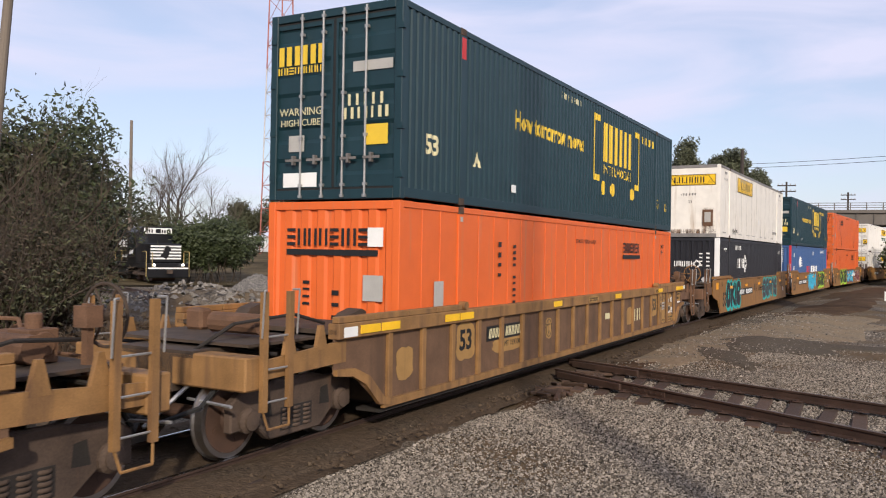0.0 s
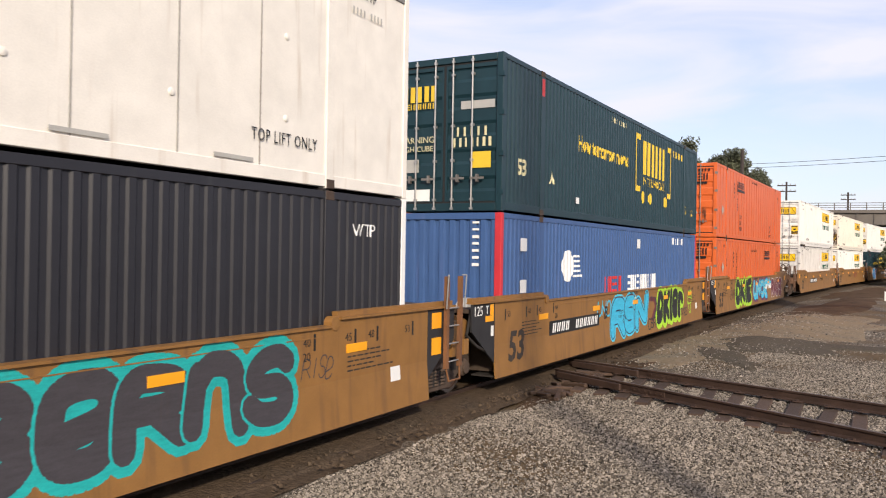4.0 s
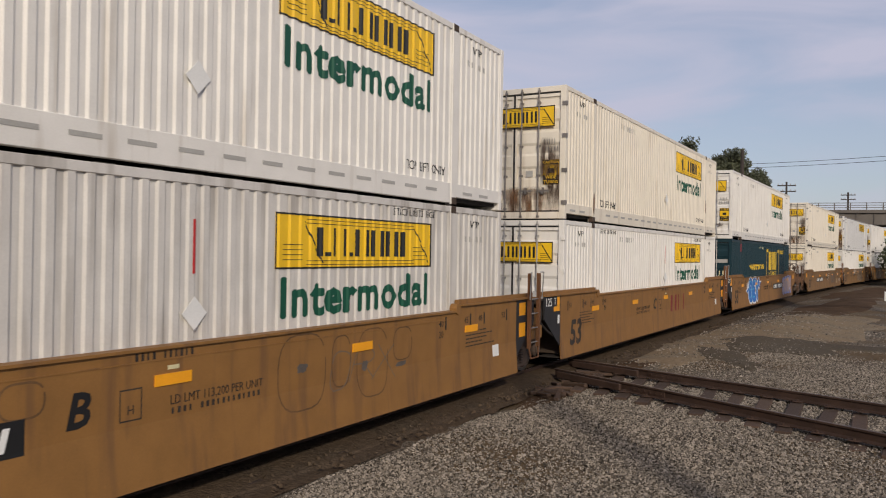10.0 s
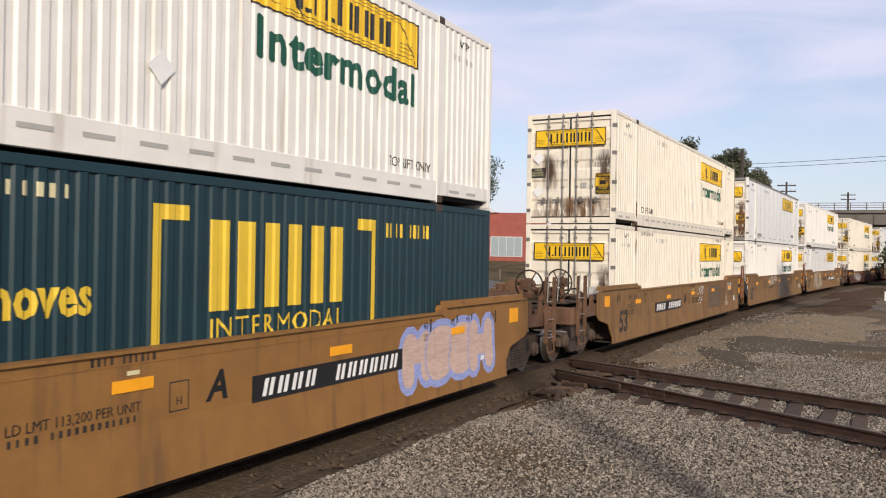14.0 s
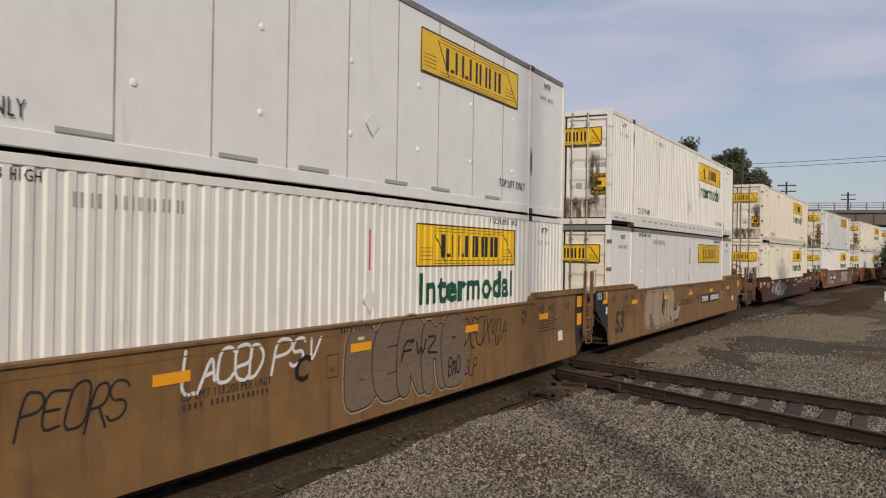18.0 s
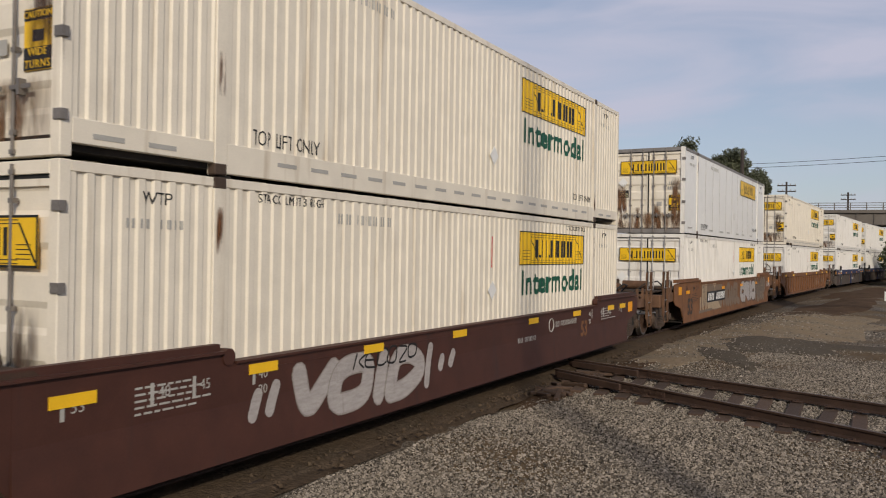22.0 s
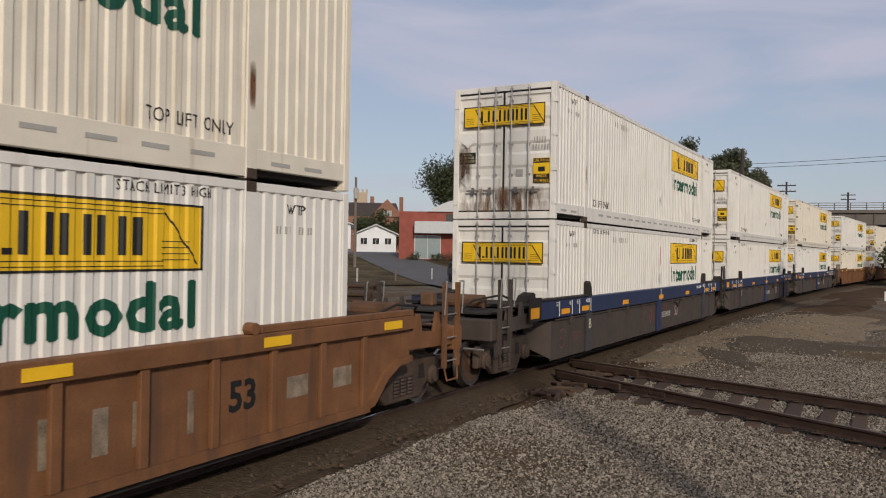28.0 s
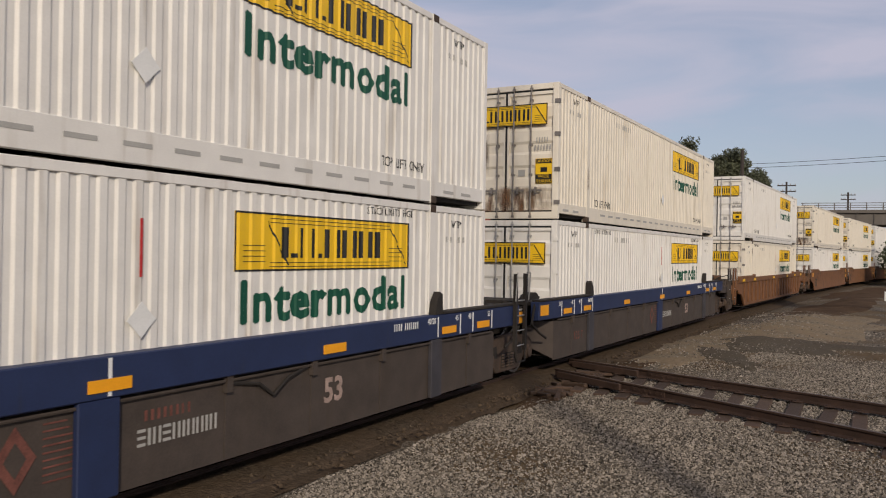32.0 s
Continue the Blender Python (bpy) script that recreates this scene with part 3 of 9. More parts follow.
def letter_jb(ob, kind, rnd, upper, sooty=False):
    """Boards, words and stains of the white and cream boxes."""
    if "nose" in kind:
        board(ob, -2.9, 2.35, 3.4, 0.62)
        board(ob, 0, 2.3, 2.1, 0.44, "end", -HL + 0.008)
        plate(ob, "hatch_frame", M["end_rust"], -0.95, -0.55, 0.45, 1.1, -HL + 0.012, "end", "rusty hatch frame", 0.03)
        plate(ob, "hatch", M["sign_grey"], -0.87, -0.63, 0.6, 1.0, -HL - 0.018, "end", "grey hatch lid", 0.01)
        code_bars(ob, 0.0, 1.72, 0.6, 0.09, M["sign_black"], "end", -HL + 0.011)
        for y0, y1, z0, z1 in ((-1.02, -0.5, 0.22, 1.2), (-1.1, 1.1, 0.02, 0.34), (0.85, 1.12, 0.1, 0.8)):
            plate(ob, "rust_stain", M["rust"], y0, y1, z0, z1, -HL + 0.010 - 0.0007 * (z1 + y0), "end", "rust bleeding down the front wall")
        bm = bmesh.new()
        for k in range(40):
            y = -1.05 + 0.054 * k
            box(bm, -HL + 0.004, -HL + 0.014, y - 0.009, y + 0.009, 0.211, 0.229)
        tagged(part("rivets", bm, M["dull_bar"], ob), kind="stuff")
        plate(ob, "small_sign", M["sign_red"], 0.85, 1.08, 0.25, 0.5, -HL + 0.012, "end")
        letter("53", 0.16, M["sign_black"], ob, -HL + 0.009, -0.05, 1.42, "end")
    else:
        board(ob, 3.65, 2.26, 3.65, 0.66)
        board(ob, 0, 2.19 if not upper else 2.24, 1.94, 0.46, "end", -HL - 0.005)
        if "plate" not in kind:
            letter("Intermodal", 0.64, M["sign_green"], ob, 3.65, -HW - 0.002, 1.57, wide=1.12)
        if upper:
            code_bars(ob, 0.86, 1.69, 0.30, 0.11, M["sign_grey"], "end", -HL + 0.017, 5)
            code_bars(ob, 0.88, 1.53, 0.42, 0.11, M["sign_grey"], "end", -HL + 0.017, 6)
            p = plate(ob, "caution_sign", M["sign_yellow"], -1.08, -0.70, 0.75, 1.29, -HL + 0.02, "end", "yellow and black caution sign")
            part("sign_band", one_box(-HL + 0.011, -HL + 0.015, -1.075, -0.705, 0.755, 0.95), M["sign_black"], p)
            part("sign_band", one_box(-HL + 0.011, -HL + 0.015, -1.075, -0.705, 1.185, 1.28), M["sign_black"], p)
            letter("WIDE", 0.10, M["sign_yellow"], p, -HL + 0.009, -0.89, 0.905, "end")
            letter("TURNS", 0.10, M["sign_yellow"], p, -HL + 0.009, -0.89, 0.80, "end")
            letter("CAUTION", 0.085, M["sign_yellow"], p, -HL + 0.009, -0.89, 1.232, "end")
            part("sign_mark", one_box(-HL + 0.011, -HL + 0.015, -0.97, -0.82, 1.0, 1.10), M["sign_black"], p)
        else:
            code_bars(ob, 0.88, 0.60, 0.32, 0.11, M["sign_black"], "end", -HL + 0.017, 5)
            code_bars(ob, 0.88, 0.45, 0.42, 0.11, M["sign_black"], "end", -HL + 0.017, 6)
        if rnd.random() < 0.75:
            z = 1.22 if upper else 0.52
            p = plate(ob, "notice", M["sign_black"], 0.68, 1.10, z, z + 0.25, -HL + 0.02, "end", "small dark notice")
            for i, w in enumerate(("LOCAL", "REGIONAL", "DEDICATED")):
                letter(w, 0.075, M["sign_pale"], p, -HL + 0.015, 0.89, z + 0.205 - 0.075 * i, "end")
        for z in ((0.85, 1.73) if upper else (1.42,)):
            diamond(ob, 0.88, z, 0.17, M["sign_white"], -HL + 0.016, "end")
        plate(ob, "small_sign", M["sign_grey"], -0.46, -0.30, 0.92, 1.06, -HL + 0.02, "end")
    diamond(ob, 0.55, 1.5 if not upper else 0.95, 0.17, M["sign_white"], -HW - 0.002)
    if upper:
        letter("TOP LIFT ONLY", 0.22 if "plate" in kind else 0.24, M["sign_black"], ob, -5.08, -HW - 0.002, 0.46 if "slots" in kind or "cream" == kind[3:8] else 0.32, wide=0.64)
        letter("TOP LIFT ONLY", 0.20, M["sign_black"], ob, 5.3, -HW - 0.002, 0.5, wide=0.76)
    else:
        letter("STACK LIMIT 3 HIGH", 0.145, M["sign_black"], ob, -4.95, -HW - 0.002, 2.72, wide=0.8)
        letter("STACK LIMIT 3 HIGH", 0.145, M["sign_black"], ob, 5.0, -HW - 0.002, 2.72, wide=0.8)
        plate(ob, "red_mark", M["sign_red"], 0.53, 0.58, 1.9, 2.45, -HW - 0.001)
    letter("WTP", 0.17, M["sign_black"], ob, -7.0, -HW - 0.002, 2.62)
    letter("WTP", 0.17, M["sign_black"], ob, 7.0, -HW - 0.002, 2.62)
    code_bars(ob, -7.0, 2.38, 0.75, 0.09, M["sign_grey"], n=9)
    code_bars(ob, 7.0, 2.38, 0.75, 0.09, M["sign_grey"], n=9)
    code_bars(ob, -3.4, 2.56, 1.35, 0.13, M["sign_grey"], n=15)
    if "cream" in kind or sooty:
        for i, y in enumerate(rnd.sample((-0.78, 0.55, 0.95, -1.0), rnd.randint(1, 2))):
            z1 = rnd.uniform(1.6, 2.0)
            stain(ob, y, z1 - rnd.uniform(0.9, 1.6), z1, rnd.uniform(0.15, 0.27), M["soot"], -HL + 0.011 - 0.001 * i)
    if kind == "jb_plate" and upper:
        for k, (y, w, z0, z1) in enumerate(((0.92, 0.2, 0.1, 1.7), (-0.95, 0.18, 0.1, 1.9), (-0.3, 0.14, 0.12, 1.0), (0.35, 0.12, 0.12, 0.9))):
            stain(ob, y, z0, z1, w, M["heavy_rust"], -HL + 0.009 - 0.0008 * k)
    if "cream" in kind or kind == "jb_plate" or sooty:
        plate(ob, "rust_stain", M["rust"], -1.13, 1.13, 0.04, 0.72, -HL + 0.016, "end", "rust along the door bottoms")
        for x in (-POST - 0.08, POST + 0.08):
            top = rnd.choice((0.7, 1.3, 2.6))
            plate(ob, "rust_stain", M["rust_side"], x - 0.06, x + 0.05, top - rnd.uniform(0.4, 0.6), top, -HW - 0.009, label="rust streak on the lifting post", t=0.002)


def letter_teal(ob):
    part("logo", blocks_mesh("teal_side", 2.55, 0.95, "qqq", M["sign_gold"], frame_bars=False), None, ob, "plain yellow company blocks", pose(2.45, -HW - 0.002, 1.98))
    letter("INTERMODAL", 0.34, M["sign_gold"], ob, 2.45, -HW - 0.002, 1.30, wide=1.05)
    for x, s in ((0.55, 1), (4.35, -1)):
        bm = bmesh.new()
        box(bm, x - 0.06, x + 0.06, -0.004, 0, 1.0, 2.58)
        e0, e1 = sorted((x + s * 0.061, x + s * 0.40))
        box(bm, e0, e1, -0.004, 0, 2.43, 2.58)
        box(bm, e0, e1, -0.004, 0, 1.0, 1.15)
        part("bracket", bm, M["sign_gold"], ob, "yellow bracket mark", pose(0, -HW - 0.002, 0))
    for x in (1.25, 2.0, 3.75):
        bm = bmesh.new()
        lathe(bm, [(0.17, 0.0), (0.17, -0.004)], n=20)
        part("dot", bm, M["sign_gold"], ob, at=pose(x, -HW - 0.002, 0.86))
    letter("How tomorrow moves", 0.50, M["sign_gold"], ob, -2.1, -HW - 0.003, 1.72, wide=0.82)
    letter("53", 0.42, M["sign_pale"], ob, -7.15, -HW - 0.003, 0.86)
    letter("53", 0.34, M["sign_gold"], ob, 7.4, -HW - 0.003, 0.68)
    letter("A", 0.36, M["sign_pale"], ob, -5.6, -HW - 0.003, 0.80)
    letter("D", 0.24, M["sign_gold"], ob, 6.28, -HW - 0.003, 0.72)
    letter("A", 0.24, M["sign_gold"], ob, 6.50, -HW - 0.003, 0.69)
    plate(ob, "dash_mark", M["sign_gold"], 6.22, 6.48, 0.86, 0.885, -HW - 0.002)
    code_bars(ob, 5.3, 2.45, 1.3, 0.2, M["sign_gold"])
    code_bars(ob, -1.0, 2.62, 1.3, 0.12, M["sign_pale"])
    plate(ob, "small_sign", M["sign_white"], -4.2, -4.0, 0.36, 0.5, -HW - 0.002)
    plate(ob, "red_mark", M["sign_red"], -POST - 0.15, -POST, 2.4, 2.75, -HW - 0.013)
    part("logo", blocks_mesh("teal_end", 0.92, 0.30, "qqq", M["sign_gold"], frame_bars=False), None, ob, "yellow company blocks", pose(-HL - 0.002, 0.62, 2.24, 0, 0, -90))
    part("logo", blocks_mesh("teal_end2", 0.92, 0.11, "iwiewwwwwi", M["sign_gold"], frame_bars=False), None, ob, "", pose(-HL - 0.002, 0.62, 2.01, 0, 0, -90))
    letter("WARNING", 0.17, M["sign_pale"], ob, -HL + 0.004, 0.62, 1.36, "end")
    letter("HIGH CUBE", 0.15, M["sign_pale"], ob, -HL + 0.004, 0.62, 1.19, "end")
    code_bars(ob, 0.62, 1.48, 0.72, 0.17, M["sign_pale"], "end", -HL + 0.006, 5)
    code_bars(ob, 0.62, 1.28, 0.85, 0.17, M["sign_pale"], "end", -HL + 0.006, 7)
    plate(ob, "notice", M["sign_grey"], -1.05, -0.35, 1.9, 2.05, -HL + 0.02, "end")
    plate(ob, "notice", M["sign_gold"], -0.98, -0.58, 0.80, 1.10, -HL + 0.02, "end", "small yellow label")
    plate(ob, "notice", M["sign_white"], 0.3, 0.95, 0.2, 0.42, -HL + 0.02, "end", "small white label")
    plate(ob, "notice", M["sign_grey"], 0.55, 0.85, 0.75, 1.0, -HL + 0.02, "end")


def letter_orange(ob, upper, old):
    k = M["sign_black"]
    part("logo", blocks_mesh("or_side", 1.5, 0.26, "ewwweiwew", k, frame_bars=False), None, ob, "dark company blocks", pose(-3.3 if upper else 3.7, -HW - 0.002, 2.35))
    plate(ob, "logo_bar", k, (-3.3 if upper else 3.7) - 0.75, (-3.3 if upper else 3.7) + 0.85, 2.06, 2.16, -HW - 0.001)
    part("logo", blocks_mesh("or_end", 1.75, 0.26, "ewwweiwew", k, frame_bars=False), None, ob, "dark company blocks", pose(-HL - 0.002, -0.02, 2.36, 0, 0, -90))
    plate(ob, "logo_bar", k, -0.85, 0.85, 2.08, 2.17, -HL + 0.006, "end")
    code_bars(ob, -4.0, 1.75, 0.12, 1.15, k, upright=True)
    code_bars(ob, -4.65, 2.0, 0.12, 0.75, k, upright=True, n=4)
    if old:
        code_bars(ob, -0.45, 1.15, 0.13, 1.1, k, "end", -HL - 0.002, 10, True)
        code_bars(ob, 0.1, 1.2, 0.13, 0.75, k, "end", -HL - 0.002, 4, True)
        plate(ob, "notice", M["sign_grey"], -0.95, -0.6, 1.42, 1.8, -HL - 0.002, "end", "worn paper notice")
        plate(ob, "notice", M["sign_grey"], -7.05, -6.75, 1.3, 1.7, -HW - 0.002, label="worn paper notice")
        plate(ob, "notice", M["sign_white"], -0.95, -0.68, 2.22, 2.50, -HL - 0.012, "end", "white placard box")
    else:
        code_bars(ob, 0.75, 2.62, 0.5, 0.12, k, "end", -HL + 0.006, 4)
        plate(ob, "notice", M["sign_white"], 0.35, 0.85, 0.45, 0.68, -HL + 0.02, "end", "white notice")
        plate(ob, "notice", M["sign_grey"], -0.42, -0.18, 0.55, 0.85, -HL + 0.02, "end")
        stain(ob, -0.75, 0.6, 1.2, 0.09, M["soot"])
        diamond(ob, -0.3, 0.95, 0.2, M["sign_grey"], -HL + 0.016, "end")
    for i, w in enumerate(("TOP", "LIFT", "ONLY")):
        if upper:
            letter(w, 0.24, k, ob, -3.3, -HW - 0.002, 0.95 - 0.25 * i)
            letter(w, 0.2, k, ob, 4.4, -HW - 0.002, 0.75 - 0.21 * i)
    letter("STACK 2 HIGH ONLY", 0.13, k, ob, 0.05, -HW - 0.002, 2.45 if not upper else 2.7)
    letter("WTP", 0.16, k, ob, 7.0, -HW - 0.002, 2.42)
    bm = bmesh.new()
    prism(bm, [(-0.13, 0), (-0.03, 0.075), (-0.03, 0.045), (-0.08, 0.012), (0.13, 0.012), (0.13, -0.012), (-0.08, -0.012), (-0.03, -0.045), (-0.03, -0.075)], -0.004, 0)
    part("arrow_mark", bm, k, ob, "thin black arrow", pose(7.0, -HW - 0.002, 2.26))
    if old or upper:
        diamond(ob, -6.95, 1.1, 0.2, M["sign_grey"])
    else:
        diamond(ob, -6.78, 1.73, 0.2, M["sign_grey"])
        diamond(ob, -6.10, 1.93, 0.17, M["stencil_faded"], -HW - 0.008, label="empty dark placard frame")
        diamond(ob, -6.10, 1.93, 0.14, M["orange"], -HW - 0.013, label="orange ground inside a placard frame")
        letter("WTP", 0.16, k, ob, -6.52, -HW - 0.002, 2.58)
    for x in (-POST - 0.08, POST + 0.08):
        plate(ob, "bare_patch", M["sign_grey"], x - 0.04, x + 0.05, 2.66, 2.74, -HW - 0.008, label="bare patch of metal", t=0.002)


def diamond_ring(parent, x, z, r, material, y):
    bm = bmesh.new()
    for k in range(4):
        a0, a1 = math.pi / 2 * k, math.pi / 2 * (k + 1)
        p0, p1 = (math.cos(a0), math.sin(a0)), (math.cos(a1), math.sin(a1))
        for f in (0.06, 0.54):
            q = [(p0[0] + (p1[0] - p0[0]) * g, p0[1] + (p1[1] - p0[1]) * g) for g in (f, f + 0.40)]
            prism(bm, [(q[0][0] * r, q[0][1] * r), (q[1][0] * r, q[1][1] * r), (q[1][0] * r * 0.55, q[1][1] * r * 0.55), (q[0][0] * r * 0.55, q[0][1] * r * 0.55)], -0.004, 0)
    return part("logo_ring", bm, material, parent, "white diamond emblem", pose(x, y, z) if y > -3 else pose(y, x, z, 0, 0, -90))


def letter_black(ob):
    w = M["sign_white"]
    part("logo", blocks_mesh("bk_side", 1.5, 0.42, "wmww", w, frame_bars=False), None, ob, "white company blocks", pose(-3.75, -HW - 0.002, 1.88))
    diamond_ring(ob, -2.7, 1.86, 0.42, w, -HW - 0.003)
    part("logo", blocks_mesh("bk_end", 0.75, 0.22, "wmww", w, frame_bars=False), None, ob, "white company blocks", pose(-HL + 0.014, 0.2, 1.85, 0, 0, -90))
    diamond_ring(ob, -0.35, 1.85, 0.19, w, -HL + 0.012)
    code_bars(ob, 0.78, 1.75, 0.13, 1.15, w, "end", -HL + 0.014, 7, True)
    code_bars(ob, 0.5, 2.0, 0.13, 0.6, w, "end", -HL + 0.014, 4, True)
    code_bars(ob, -4.2, 2.55, 1.35, 0.19, w)
    letter("WTP", 0.24, w, ob, -6.9, -HW - 0.002, 2.42)
    letter("WTP", 0.24, w, ob, 7.0, -HW - 0.002, 2.42)
    for y in (-1.13, 1.13):
        p = plate(ob, "edge_mark", M["sign_yellow"], y - 0.04, y + 0.04, 0.75, 1.25, -HL - 0.002, "end", "yellow caution strip on a corner post")
        part("edge_band", one_box(-HL - 0.010, -HL - 0.0065, y - 0.036, y + 0.036, 0.52, 0.75), M["sign_black"], p)


def letter_blue(ob):
    part("logo", blocks_mesh("bl1", 1.35, 0.40, "wweew", M["sign_red"], frame_bars=False), None, ob, "red company blocks", pose(-1.35, -HW - 0.002, 1.42))
    part("logo", blocks_mesh("bl2", 2.9, 0.42, "eiwewiwwiw", M["sign_white"], frame_bars=False), None, ob, "white company blocks", pose(1.3, -HW - 0.002, 1.42))
    code_bars(ob, 5.4, 2.62, 1.5, 0.2, M["sign_white"])
    plate(ob, "small_sign", M["sign_white"], 0.7, 1.0, 2.35, 2.6, -HW - 0.002)
    bm = bmesh.new()
    lathe(bm, [(0.35, 0.0), (0.35, -0.004)], n=24)
    part("emblem", bm, M["sign_white"], ob, "white round emblem", pose(-4.6, -HW - 0.002, 1.9))
    for i in range(5):
        plate(ob, "emblem_stripe", M["sign_white"], -4.3, -3.7 - 0.05 * i, 1.65 + 0.11 * i, 1.7 + 0.11 * i, -HW - 0.002)
    for z in (0.9, 1.4, 2.2):
        plate(ob, "notice", M["sign_white"], -7.2, -6.9, z, z + 0.25, -HW - 0.002)
    code_bars(ob, 0.7, 2.3, 0.14, 0.9, M["sign_white"], "end", -HL + 0.014, 7, True)


# ------------------------------------------------------------------ well cars
CW = 1.42                # half width over the sides
WHEEL_R = 0.46
JOINT = 9.95             # middle of the truck, from the middle of the well
NOSE = 11.95             # coupler face, from the middle of the well
WHEELSETS = []


def truck(parent, x):
    """A two-axle freight truck under a car: side frames, springs, bolster and two wheelsets."""
    at = pose(x, 0, 0)
    bm = bmesh.new()
    box(bm, -0.22, 0.22, -0.98, 0.98, 0.45, 0.72)
    bevel(bm, 0.03)
    tr = part("truck", bm, M["truck"], parent, "grimy cast-iron truck", at)
    for s in (-1, 1):
        bm = bmesh.new()
        prism(bm, [(-1.15, 0.34), (-1.15, 0.68), (-0.98, 0.79), (-0.62, 0.80), (-0.36, 0.86), (0.36, 0.86), (0.62, 0.80), (0.98, 0.79), (1.15, 0.68), (1.15, 0.34), (0.74, 0.36), (0.48, 0.16), (-0.48, 0.16), (-0.74, 0.36)], s * 1.0 - 0.06, s * 1.0 + 0.06)
        bevel(bm, 0.02)
        part("side_frame", bm, M["truck"], tr)
        # solid dark blocks on the frame, painted as the shade in its openings
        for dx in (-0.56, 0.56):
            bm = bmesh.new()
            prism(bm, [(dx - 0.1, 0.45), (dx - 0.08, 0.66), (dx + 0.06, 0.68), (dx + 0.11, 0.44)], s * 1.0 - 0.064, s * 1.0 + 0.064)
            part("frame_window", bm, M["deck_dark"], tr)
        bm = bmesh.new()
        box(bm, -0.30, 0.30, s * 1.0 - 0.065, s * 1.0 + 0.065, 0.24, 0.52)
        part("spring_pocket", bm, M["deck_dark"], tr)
        for dx in (-0.2, 0, 0.2):
            bm = bmesh.new()
            for k in range(5):
                z = 0.25 + 0.053 * k
                lathe_pts = [(0.07, z), (0.085, z + 0.013), (0.085, z + 0.026), (0.07, z + 0.04)]
                rings = [[bm.verts.new((dx + r * math.cos(a), s * 1.045 + 0.6 * r * math.sin(a), zz)) for a in (2 * math.pi * i / 10 for i in range(10))] for r, zz in lathe_pts]
                for a, b in zip(rings, rings[1:]):
                    for i in range(10):
                        bm.faces.new((a[i], a[(i + 1) % 10], b[(i + 1) % 10], b[i]))
            part("spring", bm, M["truck"], tr, smooth=True)
        for dx in (-0.88, 0.88):
            bm = bmesh.new()
            lathe(bm, [(0.15, s * 0.93), (0.15, s * 1.09), (0.11, s * 1.12), (0.11, s * 1.15), (0.04, s * 1.16)], n=14)
            part("bearing_cap", bm, M["truck"], tr, at=pose(dx, 0, 0.46))
    for dx in (-0.88, 0.88):
        ws = part("wheelset", WHEEL_MESH, None, tr, "rusty wheels with polished treads", pose(dx, 0, WHEEL_R))
        WHEELSETS.append((parent, x + dx, ws))
    return tr


def wheel_mesh():
    bm = bmesh.new()
    for s in (-1, 1):
        lathe(bm, [(0.10, s * 0.80), (0.12, s * 0.835), (0.16, s * 0.80), (0.36, s * 0.775), (0.39, s * 0.80), (0.455, s * 0.80)], n=32)
        for k in range(4):
            a = math.pi / 2 * k + 0.4
            rod(bm, (0.27 * math.cos(a), s * 0.76, 0.27 * math.sin(a)), (0.27 * math.cos(a), s * 0.806, 0.27 * math.sin(a)), 0.035, 8)
    rod(bm, (0, -1.0, 0), (0, 1.0, 0), 0.085, 12)
    me = mesh_of("wheelset", bm, M["wheel"])
    bm = bmesh.new()
    bm.from_mesh(me)
    n0 = len(bm.faces)
    for s in (-1, 1):
        lathe(bm, [(0.40, s * 0.802), (0.457, s * 0.802), (0.462, s * 0.74), (0.468, s * 0.70), (0.495, s * 0.685), (0.49, s * 0.66), (0.38, s * 0.66)], n=40)
    bm.faces.ensure_lookup_table()
    bmesh.ops.delete(bm, geom=[f for f in bm.faces[n0:] if len(f.verts) > 4], context="FACES_ONLY")
    bm.faces.ensure_lookup_table()
    for f in bm.faces[n0:]:
        f.material_index = 1
    bm.to_mesh(me)
    bm.free()
    me.materials.append(M["tread"])
    return me


WHEEL_MESH = wheel_mesh()


def ladder(parent, x, material, y=-CW - 0.05, z0=0.55, z1=2.1, w=0.46, rungs=4):
    bm = bmesh.new()
    for dx in (0, w):
        box(bm, x + dx - 0.04, x + dx + 0.04, y - 0.03, y + 0.03, z0, z1)
    lad = part("ladder", bm, material, parent, "step ladder with hand bars")
    for i in range(rungs):
        z = z0 + 0.1 + i * (z1 - z0 - 0.6) / max(1, rungs - 1)
        bm = bmesh.new()
        rod(bm, (x, y, z), (x + w, y, z), 0.013, 6)
        part("rung", bm, M["steel"], lad)
    bm = bmesh.new()
    path(bm, [(x - 0.08, y - 0.04, z1 - 0.5), (x - 0.08, y - 0.07, z1 + 0.02), (x, y - 0.03, z1 + 0.02)], 0.012)
    part("grab_iron", bm, M["steel"], lad)
    bm = bmesh.new()
    path(bm, [(x + w + 0.08, y - 0.04, z1 - 0.5), (x + w + 0.08, y - 0.07, z1 + 0.02), (x + w, y - 0.03, z1 + 0.02)], 0.012)
    part("grab_iron", bm, M["steel"], lad)
    bm = bmesh.new()
    path(bm, [(x, y, z0), (x + 0.06, y - 0.02, z0 - 0.2), (x + w - 0.02, y - 0.02, z0 - 0.2), (x + w, y, z0)], 0.016)
    part("stirrup", bm, material, lad)
    return lad


